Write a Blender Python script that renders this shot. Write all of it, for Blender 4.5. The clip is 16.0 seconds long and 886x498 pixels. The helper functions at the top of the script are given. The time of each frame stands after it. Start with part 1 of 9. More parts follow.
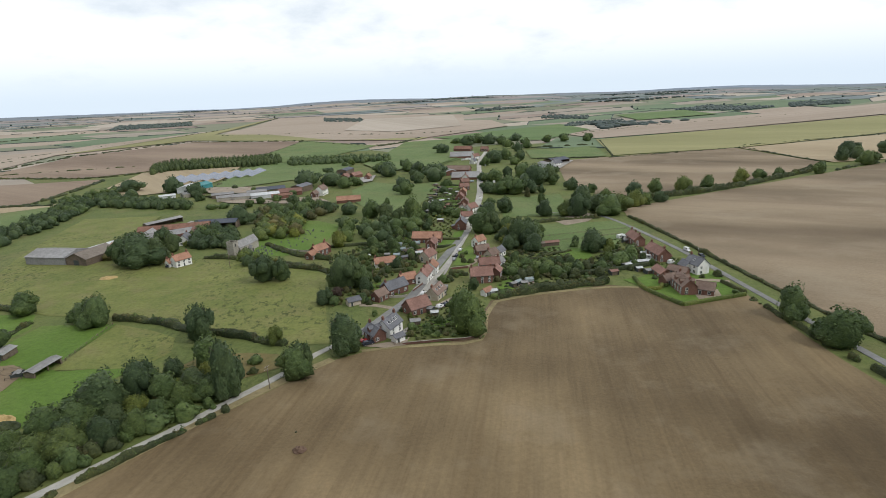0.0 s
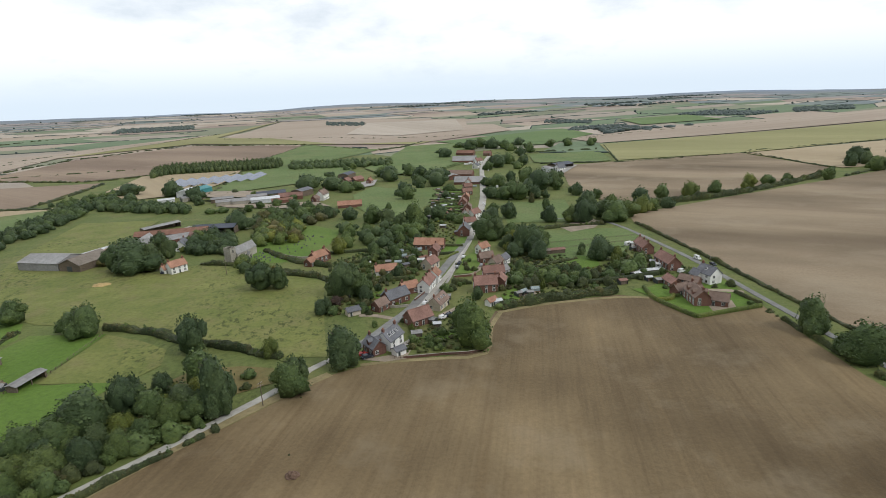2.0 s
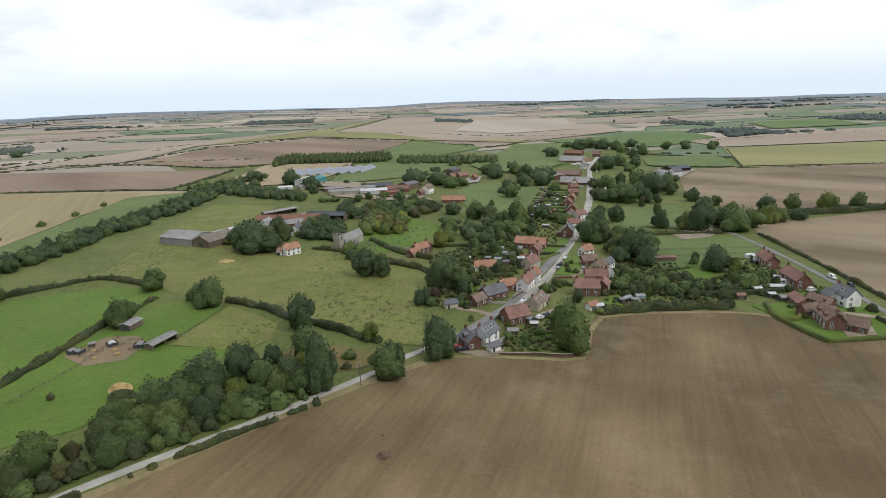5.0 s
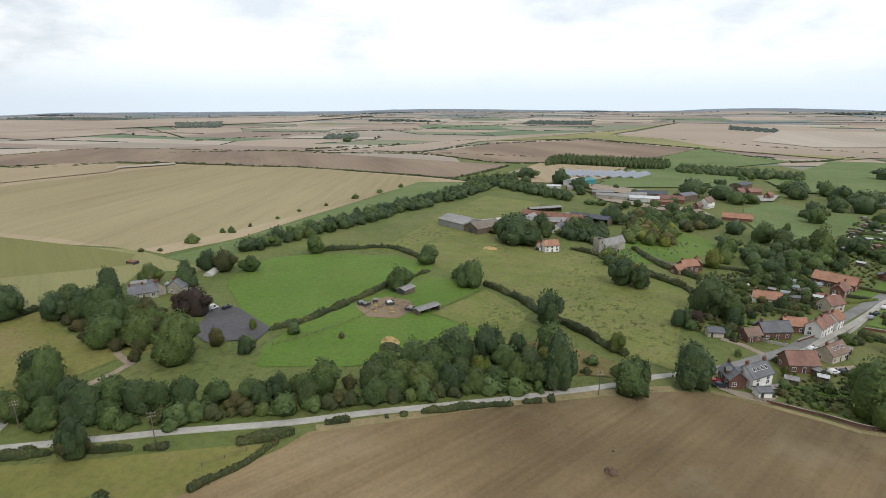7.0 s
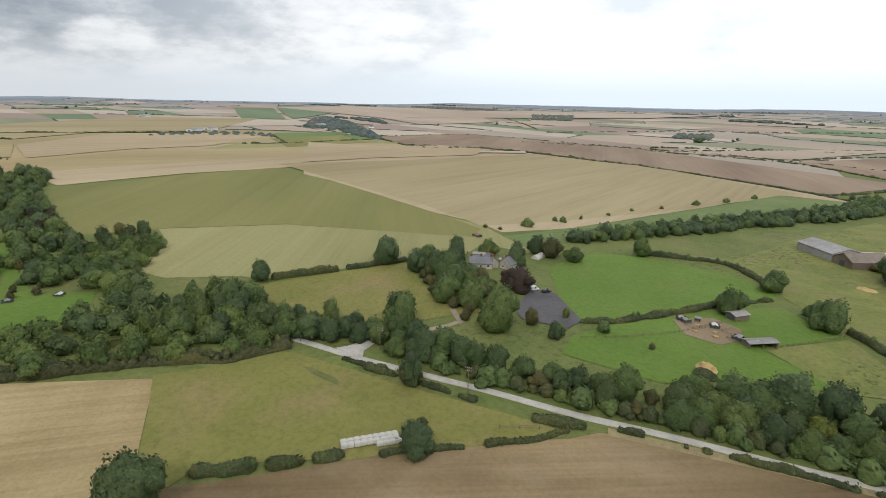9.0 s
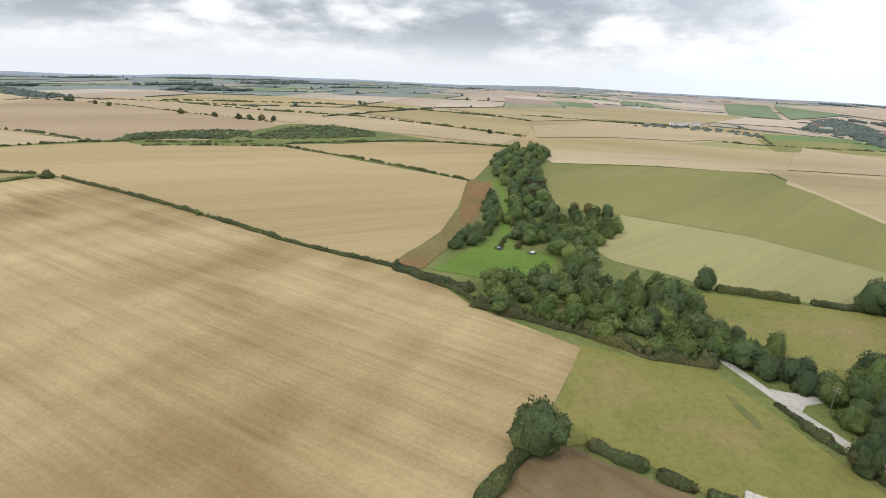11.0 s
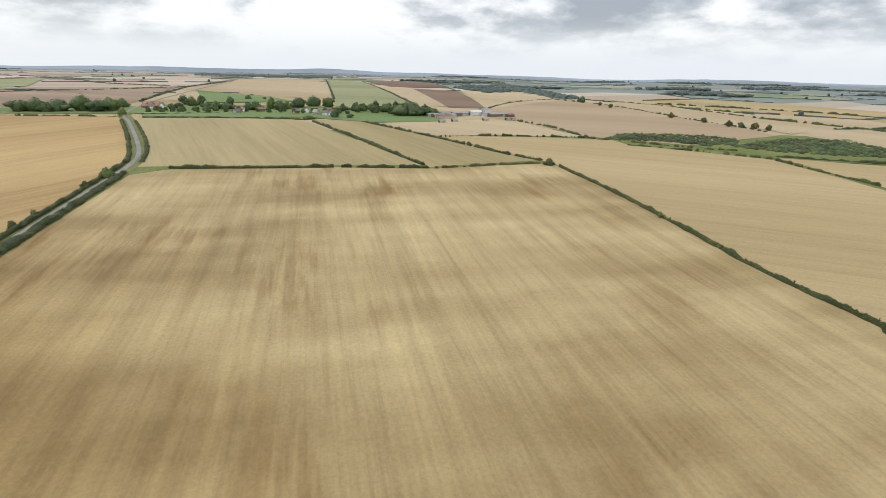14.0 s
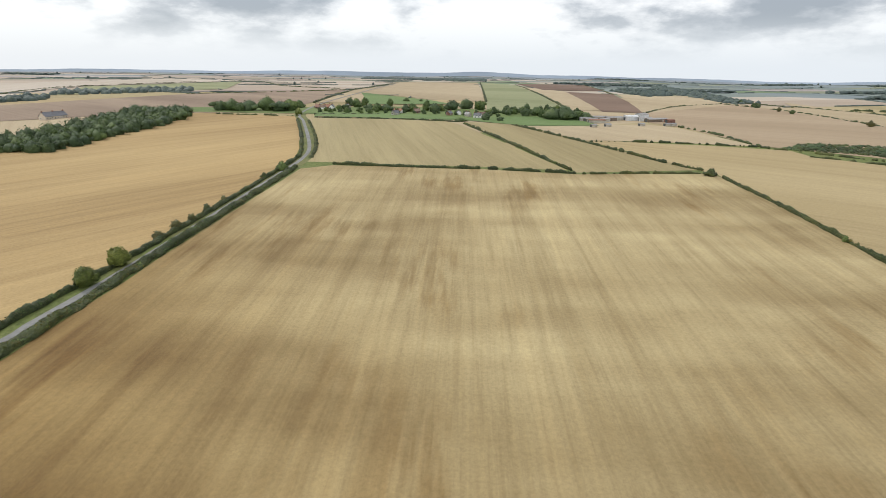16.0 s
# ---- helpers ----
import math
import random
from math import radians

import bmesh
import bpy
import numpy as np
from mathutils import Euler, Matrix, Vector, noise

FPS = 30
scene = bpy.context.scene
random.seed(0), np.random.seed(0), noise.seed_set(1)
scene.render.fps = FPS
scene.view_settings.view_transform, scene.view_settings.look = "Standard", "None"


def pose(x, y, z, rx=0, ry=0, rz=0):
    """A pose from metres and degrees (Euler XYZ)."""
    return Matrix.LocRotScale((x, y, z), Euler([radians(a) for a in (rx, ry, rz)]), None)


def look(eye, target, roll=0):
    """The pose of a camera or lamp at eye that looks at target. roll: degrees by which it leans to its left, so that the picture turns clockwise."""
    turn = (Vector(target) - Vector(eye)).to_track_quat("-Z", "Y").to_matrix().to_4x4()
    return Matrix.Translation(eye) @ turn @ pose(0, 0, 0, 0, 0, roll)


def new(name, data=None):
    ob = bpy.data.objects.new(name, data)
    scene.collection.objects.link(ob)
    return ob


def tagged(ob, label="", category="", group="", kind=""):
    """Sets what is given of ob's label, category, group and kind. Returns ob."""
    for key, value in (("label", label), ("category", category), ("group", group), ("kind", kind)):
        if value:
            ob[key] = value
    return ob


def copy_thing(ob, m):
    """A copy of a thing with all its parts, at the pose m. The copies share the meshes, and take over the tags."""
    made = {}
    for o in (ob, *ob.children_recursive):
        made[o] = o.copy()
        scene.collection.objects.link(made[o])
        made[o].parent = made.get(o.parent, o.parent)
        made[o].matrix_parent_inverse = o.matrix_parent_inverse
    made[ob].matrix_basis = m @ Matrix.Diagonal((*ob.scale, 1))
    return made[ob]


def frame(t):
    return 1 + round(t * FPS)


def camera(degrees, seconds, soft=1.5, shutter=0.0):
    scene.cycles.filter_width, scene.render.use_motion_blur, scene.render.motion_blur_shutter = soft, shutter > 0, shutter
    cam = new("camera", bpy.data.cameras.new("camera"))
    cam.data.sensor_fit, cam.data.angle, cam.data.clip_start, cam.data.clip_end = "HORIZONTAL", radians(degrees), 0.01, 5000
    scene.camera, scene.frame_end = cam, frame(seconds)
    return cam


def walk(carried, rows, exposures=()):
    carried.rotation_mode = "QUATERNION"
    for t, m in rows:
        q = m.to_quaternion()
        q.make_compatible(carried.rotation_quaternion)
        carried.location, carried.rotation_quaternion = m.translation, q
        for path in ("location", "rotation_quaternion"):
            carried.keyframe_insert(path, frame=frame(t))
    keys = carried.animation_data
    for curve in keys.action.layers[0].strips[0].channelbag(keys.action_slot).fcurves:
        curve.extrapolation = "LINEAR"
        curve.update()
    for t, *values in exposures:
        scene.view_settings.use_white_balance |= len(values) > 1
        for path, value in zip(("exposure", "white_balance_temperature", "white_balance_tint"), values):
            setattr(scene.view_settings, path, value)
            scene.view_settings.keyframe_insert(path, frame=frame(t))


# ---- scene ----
cam = camera(78.7, 16.0, soft=0.8)
PATH = [
    (0, (1.73, -3.75, 80.86), (0.985, 15.408, 75.158), -2.41),
    (0.5, (1.51, -0.33, 80.58), (1.120, 18.857, 74.952), -2.38),
    (1, (1.31, 2.30, 80.36), (1.200, 21.476, 74.695), -2.34),
    (1.5, (1.15, 4.10, 80.20), (1.020, 23.313, 74.651), -2.40),
    (2, (1.03, 5.07, 80.10), (0.219, 24.268, 74.543), -2.27),
    (2.5, (0.96, 5.30, 80.07), (-0.294, 24.483, 74.561), -2.16),
    (3, (0.90, 5.21, 80.01), (-0.528, 24.377, 74.488), -2.07),
    (3.5, (0.77, 4.98, 79.83), (-1.999, 23.998, 74.299), -1.88),
    (6, (0.05, 5.00, 78.69), (-7.024, 22.906, 73.285), -1.08),
    (6.5, (0.04, 4.90, 78.50), (-9.947, 21.385, 73.166), -0.78),
    (7, (0.14, 4.71, 78.30), (-12.553, 19.231, 72.997), -0.20),
    (7.5, (0.20, 4.53, 78.15), (-14.765, 16.680, 72.832), 0.17),
    (8, (0.22, 4.41, 78.23), (-16.100, 14.654, 72.862), 0.34),
    (10.5, (0.40, 3.88, 79.97), (-17.437, -2.938, 74.007), 1.92),
    (11, (0.42, 3.67, 80.09), (-15.617, -6.590, 73.954), 2.10),
    (11.5, (0.31, 3.52, 80.02), (-13.687, -9.334, 73.783), 2.12),
    (12, (0.10, 3.47, 79.94), (-11.542, -11.511, 73.626), 1.99),
    (12.5, (-0.12, 3.48, 79.90), (-9.487, -12.997, 73.497), 1.95),
    (13, (-0.31, 3.49, 79.89), (-7.955, -13.833, 73.458), 1.70),
    (13.5, (-0.45, 3.52, 79.93), (-6.222, -14.521, 73.500), 1.55),
    (14, (-0.53, 3.55, 80.01), (-3.673, -15.115, 73.553), 1.39),
    (14.5, (-0.61, 3.62, 80.12), (-0.962, -15.280, 73.600), 1.14),
    (15, (-0.70, 3.74, 80.25), (0.195, -15.132, 73.685), 1.16),
    (15.5, (-0.82, 3.89, 80.37), (0.738, -14.958, 73.862), 1.02),
    (16, (-0.96, 4.06, 80.44), (1.034, -14.766, 73.978), 0.87),
]
walk(cam, [(t, look(eye, target, roll)) for t, eye, target, roll in PATH],
     [(0, 0.09, 6280, 9), (3.5, 0.09, 6280, 9), (6, 0.1, 6320, 9), (8, 0.17, 6400, 9.5), (10.5, 0.4, 6500, 10), (11, 0.52, 6500, 10), (12.5, 0.5, 6500, 10), (16, 0.45, 6450, 10)])

# ---- sky and sun: bright overcast ----
SUN_AZ, SUN_EL = 118.0, 46.0
world = bpy.data.worlds.new("overcast_sky")
scene.world = world
world.use_nodes = True
wn, wl = world.node_tree.nodes, world.node_tree.links
wn.clear()


def node(tree, kind, **values):
    n = tree.nodes.new(kind)
    for k, v in values.items():
        if k in n.inputs:
            n.inputs[k].default_value = v
    return n


def ramp(tree, stops, source):
    n = tree.nodes.new("ShaderNodeValToRGB")
    while len(n.color_ramp.elements) < len(stops):
        n.color_ramp.elements.new(0.5)
    for e, (p, c) in zip(n.color_ramp.elements, stops):
        e.position, e.color = p, (*c, 1)
    tree.links.new(source, n.inputs[0])
    return n.outputs[0]


def build_sky():
    t = world.node_tree
    sky = t.nodes.new("ShaderNodeTexSky")
    sky.sky_type, sky.sun_disc = "NISHITA", False
    sky.sun_elevation, sky.sun_rotation = radians(SUN_EL), radians(SUN_AZ)
    tc = t.nodes.new("ShaderNodeTexCoord")
    sep = t.nodes.new("ShaderNodeSeparateXYZ")
    t.links.new(tc.outputs["Generated"], sep.inputs[0])
    div = t.nodes.new("ShaderNodeVectorMath")
    div.operation = "MULTIPLY"
    t.links.new(tc.outputs["Generated"], div.inputs[0])
    div.inputs[1].default_value = (1.0, 1.0, 2.7)
    # broad cloud banks, and the puffs that tear their edges
    big = node(t, "ShaderNodeTexNoise", Scale=3.4, Detail=3.0, Roughness=0.5, Distortion=0.25)
    puffs = node(t, "ShaderNodeTexNoise", Scale=9.0, Detail=7.0, Roughness=0.6)
    t.links.new(div.outputs[0], big.inputs["Vector"])
    t.links.new(div.outputs[0], puffs.inputs["Vector"])
    both = t.nodes.new("ShaderNodeMix")
    both.inputs[0].default_value = 0.42
    t.links.new(big.outputs[0], both.inputs[2])
    t.links.new(puffs.outputs[0], both.inputs[3])
    # brightness of the cloud layer: thin and glaring in the north, heavier in the south
    clouds = ramp(t, [(0.40, (0.33, 0.365, 0.41)), (0.46, (0.47, 0.50, 0.54)), (0.505, (0.69, 0.71, 0.735)), (0.55, (0.86, 0.87, 0.88))], both.outputs[0])
    thin = ramp(t, [(0.36, (0.88, 0.93, 0.98)), (0.5, (1.17, 1.18, 1.19))], both.outputs[0])
    # towards the horizon the layer thins out into pale air
    low = t.nodes.new("ShaderNodeMapRange")
    t.links.new(sep.outputs[2], low.inputs[0])
    low.inputs[1].default_value, low.inputs[2].default_value = 0.0, 0.085
    low.interpolation_type = "SMOOTHSTEP"

    def over_air(air, layer):
        m = t.nodes.new("ShaderNodeMix")
        m.data_type = "RGBA"
        t.links.new(low.outputs[0], m.inputs[0])
        m.inputs[6].default_value = (*air, 1)
        t.links.new(layer, m.inputs[7])
        return m.outputs[2]

    side = t.nodes.new("ShaderNodeMapRange")
    t.links.new(sep.outputs[1], side.inputs[0])
    side.inputs[1].default_value, side.inputs[2].default_value = -0.35, 0.45
    mix = t.nodes.new("ShaderNodeMix")
    mix.data_type = "RGBA"
    t.links.new(side.outputs[0], mix.inputs[0])
    t.links.new(over_air((0.70, 0.745, 0.79), clouds), mix.inputs[6])
    t.links.new(over_air((0.86, 0.97, 1.08), thin), mix.inputs[7])
    sky_bg = node(t, "ShaderNodeBackground", Strength=0.08)
    t.links.new(sky.outputs[0], sky_bg.inputs[0])
    cloud_bg = node(t, "ShaderNodeBackground", Strength=0.92)
    t.links.new(mix.outputs[2], cloud_bg.inputs[0])
    ms = t.nodes.new("ShaderNodeMixShader")
    ms.inputs[0].default_value = 0.88
    t.links.new(sky_bg.outputs[0], ms.inputs[1])
    t.links.new(cloud_bg.outputs[0], ms.inputs[2])
    out = t.nodes.new("ShaderNodeOutputWorld")
    t.links.new(ms.outputs[0], out.inputs[0])


build_sky()
sun = new("sun", bpy.data.lights.new("sun", "SUN"))
sun.data.energy, sun.data.angle, sun.data.color = 1.3, radians(12), (1, 0.96, 0.9)
sun.rotation_euler = (radians(90 - SUN_EL), 0, radians(-SUN_AZ + 180))


# ---- the lie of the land ----
def T(x, y):
    """Height of the land: one even slope down to the north near by, levelling out, with low swells far off."""
    s = 0.9971 * y - 0.0755 * x
    a = abs(s)
    if a > 420:
        a = 420 + 260 * (1 - math.exp(-(a - 420) / 260))
    z = -math.copysign(a, s) * 0.03853
    r = math.hypot(x, y)
    k = min(max((r - 900) / 3400, 0), 1)
    k = k * k * (3 - 2 * k)
    swell = 9 * math.sin(x / 520 + 1.3) * math.cos(y / 610 + 0.4) + 6 * math.sin(x / 270 - y / 340)
    w = math.atan2(x, y)
    far = min(max((r - 3000) / 1300, 0), 1)
    hills = far * far * (3 - 2 * far) * (8 * math.cos(3 * w) + 4 * math.cos(11 * w + 1) + 2.5 * math.sin(23 * w) - 11)
    return z * (1 - k) + (4 + swell) * k + hills


# ---- materials ----
def material(name, rough=0.9, metal=0.0, spec=0.3):
    m = bpy.data.materials.new(name)
    m.use_nodes = True
    b = m.node_tree.nodes["Principled BSDF"]
    b.inputs["Roughness"].default_value, b.inputs["Metallic"].default_value = rough, metal
    b.inputs["Specular IOR Level"].default_value = spec
    return m, m.node_tree, b


def coords(t, scale=(1, 1, 1), turn=0.0):
    tc = t.nodes.new("ShaderNodeTexCoord")
    mp = t.nodes.new("ShaderNodeMapping")
    t.links.new(tc.outputs["Object"], mp.inputs[0])
    # turn first, then stretch
    mp.vector_type = "TEXTURE"
    mp.inputs["Rotation"].default_value = (0, 0, radians(turn))
    mp.inputs["Scale"].default_value = tuple(1 / s for s in scale)
    return mp.outputs[0]


def tex(t, vec, scale, detail=4.0, rough=0.6):
    n = node(t, "ShaderNodeTexNoise", Scale=scale, Detail=detail, Roughness=rough)
    t.links.new(vec, n.inputs["Vector"])
    return n.outputs[0]


def blend(t, a, b, f, mode="MIX"):
    n = t.nodes.new("ShaderNodeMix")
    n.data_type, n.blend_type = "RGBA", mode
    for socket, v in ((n.inputs[0], f), (n.inputs[6], a), (n.inputs[7], b)):
        if isinstance(v, (int, float)):
            socket.default_value = v
        elif isinstance(v, tuple):
            socket.default_value = (*v, 1)
        else:
            t.links.new(v, socket)
    return n.outputs[2]


def bump(t, b, height, strength, distance):
    n = node(t, "ShaderNodeBump", Strength=strength, Distance=distance)
    t.links.new(height, n.inputs["Height"])
    t.links.new(n.outputs[0], b.inputs["Normal"])


def land(name, low, high, turn=0.0, patch=0.011, contrast=1.0, lines=0.35, line_scale=0.22, stretch=0.25, extra=None, drift=None, streaks=0.0):
    """Farmed ground: broad soil patches drawn out along the drill, drill lines, clods."""
    m, t, b = material(name)
    plain = coords(t)
    drawn = coords(t, (1, stretch, 1), turn)
    fine = coords(t, (1, 0.012, 1), turn)
    big = tex(t, drawn, patch, 3.0, 0.5)
    w = 0.16 / contrast
    col = ramp(t, [(0.5 - w, low), (0.5 + w, high)], big)
    if drift:
        # the tone shifts slowly across the field: heading, first and last metre, tone at the dark end
        heading, near, far, tone = drift
        sp = t.nodes.new("ShaderNodeSeparateXYZ")
        t.links.new(coords(t, (1, 1, 1), heading), sp.inputs[0])
        mr = t.nodes.new("ShaderNodeMapRange")
        t.links.new(sp.outputs[0], mr.inputs[0])
        mr.inputs[1].default_value, mr.inputs[2].default_value = near, far
        mr.interpolation_type = "SMOOTHSTEP"
        col = blend(t, col, blend(t, col, tone, 1.0, "MULTIPLY"), mr.outputs[0])
    rill = tex(t, coords(t, (1, 0.006, 1), turn), line_scale * 5.0, 3.0, 0.65)
    col = blend(t, col, ramp(t, [(0.34, (0.74, 0.71, 0.67)), (0.5, (1, 1, 1)), (0.66, (1.2, 1.18, 1.14))], rill), lines * 0.8, "MULTIPLY")
    line = tex(t, fine, line_scale, 4.0, 0.65)
    dark = ramp(t, [(0.36, (0.70, 0.65, 0.58)), (0.5, (1, 1, 1)), (0.66, (1.18, 1.16, 1.13))], line)
    col = blend(t, col, dark, lines, "MULTIPLY")
    if streaks:
        # long damp streaks along the drill
        wet = tex(t, coords(t, (1, 0.14, 1), turn), 0.085, 4.0, 0.6)
        where = ramp(t, [(0.44, (0, 0, 0)), (0.6, (1, 1, 1))], tex(t, plain, 0.011, 2.0, 0.5))
        amount = blend(t, ramp(t, [(0.5, (0, 0, 0)), (0.64, (streaks,) * 3)], wet), where, 1.0, "MULTIPLY")
        col = blend(t, col, blend(t, col, (0.66, 0.57, 0.45), 1.0, "MULTIPLY"), amount)
    grain = tex(t, plain, 0.9, 5.0, 0.75)
    speck = ramp(t, [(0.30, (0.72, 0.70, 0.66)), (0.52, (1, 1, 1)), (0.72, (1.25, 1.22, 1.18))], grain)
    col = blend(t, col, speck, 0.55, "MULTIPLY")
    if extra:
        tone, size, amount = extra
        spots = ramp(t, [(0.52, (0, 0, 0)), (0.66, (amount, amount, amount))], tex(t, plain, size, 5.0, 0.6))
        col = blend(t, col, tone, spots)
    t.links.new(col, b.inputs["Base Color"])
    bump(t, b, grain, 0.5, 0.4)
    return m


def turf(name, low, high, dry=(0.20, 0.17, 0.075), dryness=0.35, patch=0.03, tufts=0.0):
    """Grass: tufts, rank patches, drier ground."""
    m, t, b = material(name)
    plain = coords(t)
    big = tex(t, plain, patch, 6.0, 0.62)
    col = ramp(t, [(0.32, low), (0.68, high)], big)
    d = ramp(t, [(0.47, (0, 0, 0)), (0.70, (dryness, dryness, dryness))], tex(t, coords(t, (1, 0.6, 1), 40), patch * 1.7, 5.0, 0.6))
    col = blend(t, col, dry, d)
    if tufts:
        rank = ramp(t, [(0.53, (0, 0, 0)), (0.6, (tufts, tufts, tufts))], tex(t, coords(t, (1, 0.55, 1), 15), 0.42, 5.0, 0.7))
        where = ramp(t, [(0.42, (0, 0, 0)), (0.56, (1, 1, 1))], tex(t, plain, 0.018, 2.0, 0.5))
        col = blend(t, col, tuple(c * 0.55 for c in low), blend(t, rank, where, 1.0, "MULTIPLY"))
    grain = tex(t, plain, 0.55, 6.0, 0.75)
    speck = ramp(t, [(0.32, (0.55, 0.58, 0.5)), (0.52, (1, 1, 1)), (0.75, (1.3, 1.25, 1.15))], grain)
    col = blend(t, col, speck, 0.6, "MULTIPLY")
    t.links.new(col, b.inputs["Base Color"])
    bump(t, b, grain, 0.7, 0.5)
    return m


def leafy(name, low, high, rough=0.6):
    """Foliage: tone differs from plant to plant and from clump to clump; shade of leaf gaps is painted in."""
    m, t, b = material(name, rough=rough, spec=0.25)
    info = t.nodes.new("ShaderNodeObjectInfo")
    geo = t.nodes.new("ShaderNodeNewGeometry")
    mid = [tuple(p + (q - p) * s for p, q in zip(low, high)) for s in (0.22, 0.78)]
    col = ramp(t, [(0.0, mid[0]), (1.0, mid[1])], geo.outputs["Random Per Island"])
    tone = ramp(t, [(0.0, (0.76, 0.8, 0.75)), (0.35, (1, 1, 1)), (0.7, (1.08, 1.08, 0.95)), (1.0, (1.22, 1.1, 0.95))], info.outputs["Random"])
    col = blend(t, col, tone, 1.0, "MULTIPLY")
    g = tex(t, coords(t), 1.1, 5.0, 0.72)
    # dark specks paint the shaded gaps between leaves into the colour
    speck = ramp(t, [(0.36, (0.52, 0.56, 0.54)), (0.5, (0.95, 0.95, 0.95)), (0.68, (1.5, 1.45, 1.25))], g)
    col = blend(t, col, speck, 0.75, "MULTIPLY")
    stand = ramp(t, [(0.34, (0.66, 0.72, 0.64)), (0.5, (1, 1, 1)), (0.66, (1.32, 1.22, 0.98))], tex(t, coords(t), 0.075, 2.0, 0.5))
    col = blend(t, col, stand, 0.9, "MULTIPLY")
    t.links.new(col, b.inputs["Base Color"])
    bump(t, b, g, 0.9, 0.7)
    thin = t.nodes.new("ShaderNodeBsdfTranslucent")
    t.links.new(col, thin.inputs[0])
    both = t.nodes.new("ShaderNodeMixShader")
    both.inputs[0].default_value = 0.10
    t.links.new(b.outputs[0], both.inputs[1])
    t.links.new(thin.outputs[0], both.inputs[2])
    t.links.new(both.outputs[0], t.nodes["Material Output"].inputs[0])
    return m


def surface(name, low, high, scale=0.8, rough=0.85, metal=0.0, rows=0.0, row_tone=0.75, spread=0.0, axis=2):
    """Walls, roofs, paving: weathering at two sizes and, where rows is given, courses that many to the metre."""
    m, t, b = material(name, rough=rough, metal=metal)
    v = coords(t)
    col = ramp(t, [(0.3, low), (0.7, high)], tex(t, v, scale, 6.0, 0.65))
    col = blend(t, col, ramp(t, [(0.35, (0.78, 0.77, 0.75)), (0.6, (1.05, 1.05, 1.05))], tex(t, v, scale * 0.15, 3.0, 0.5)), 0.8, "MULTIPLY")
    if rows:
        wave = node(t, "ShaderNodeTexWave", Scale=rows, Distortion=0.6, Detail=2.0)
        wave.bands_direction = "XYZ"[axis]
        t.links.new(v, wave.inputs["Vector"])
        k = ramp(t, [(0.15, (row_tone,) * 3), (0.5, (1, 1, 1))], wave.outputs[1])
        col = blend(t, col, k, 0.8, "MULTIPLY")
        bump(t, b, wave.outputs[1], 0.4, 0.05)
    if spread:
        info = t.nodes.new("ShaderNodeObjectInfo")
        s = spread
        col = blend(t, col, ramp(t, [(0, (1 - s,) * 3), (1, (1 + s,) * 3)], info.outputs["Random"]), 1.0, "MULTIPLY")
    t.links.new(col, b.inputs["Base Color"])
    return m


def plain_glass(name, tone, rough=0.08):
    m, t, b = material(name, rough=rough, spec=0.7)
    col = ramp(t, [(0.3, tuple(c * 0.7 for c in tone)), (0.7, tone)], tex(t, coords(t), 0.7))
    t.links.new(col, b.inputs["Base Color"])
    return m


PLOUGH = land("ploughed_loam", (0.13, 0.092, 0.046), (0.296, 0.221, 0.121), turn=-8, drift=(41, 10, 150, (0.72, 0.71, 0.7)), patch=0.014, contrast=0.95, lines=0.42, line_scale=0.16, stretch=1.0, extra=((0.33, 0.27, 0.18), 0.045, 0.22))
PLOUGH_RED = land("harrowed_red_loam", (0.19, 0.135, 0.095), (0.285, 0.215, 0.152), turn=60, lines=0.25)
PLOUGH_DARK = land("dark_turned_soil", (0.12, 0.075, 0.052), (0.18, 0.12, 0.085), turn=70, lines=0.2)
DRILLED = land("pale_drilled_field", (0.255, 0.19, 0.09), (0.418, 0.34, 0.184), turn=4, patch=0.0085, contrast=0.92, lines=0.42, line_scale=0.13, stretch=3.0, drift=(35, -90, 40, (0.66, 0.555, 0.4)), streaks=0.9)
GOLD = land("barley_stubble", (0.298, 0.203, 0.088), (0.388, 0.277, 0.128), turn=-35, patch=0.008, lines=0.4, line_scale=0.12)
PALE_GREEN = land("pale_green_stubble", (0.19, 0.205, 0.1), (0.25, 0.26, 0.14), turn=75, patch=0.006, lines=0.3, line_scale=0.1)
GOLD_WEST = land("wheat_stubble", (0.295, 0.226, 0.112), (0.37, 0.292, 0.158), turn=62, patch=0.006, lines=0.28, line_scale=0.12)
BROAD_TAN = land("broad_tan_stubble", (0.272, 0.222, 0.118), (0.342, 0.288, 0.162), turn=40, patch=0.006, lines=0.3, line_scale=0.1)
SLOPE = land("reddish_stubble", (0.285, 0.213, 0.135), (0.352, 0.27, 0.178), turn=70, patch=0.006, lines=0.25, line_scale=0.1)
TAN = land("tan_stubble", (0.315, 0.248, 0.152), (0.405, 0.328, 0.212), turn=40, patch=0.005, lines=0.3, line_scale=0.1)
STUBBLE_GREY = land("faded_stubble", (0.27, 0.22, 0.11), (0.35, 0.29, 0.155), turn=20, patch=0.006, lines=0.3, line_scale=0.1)
STUBBLE_GREEN = land("greening_stubble", (0.216, 0.212, 0.086), (0.288, 0.272, 0.122), turn=75, patch=0.006, lines=0.25, line_scale=0.1)
CROP_OLIVE = land("olive_catch_crop", (0.155, 0.157, 0.046), (0.212, 0.202, 0.07), turn=80, patch=0.01, lines=0.2, line_scale=0.1)
CROP_GREEN = land("green_crop", (0.098, 0.158, 0.05), (0.138, 0.2, 0.07), turn=75, patch=0.008, lines=0.2)
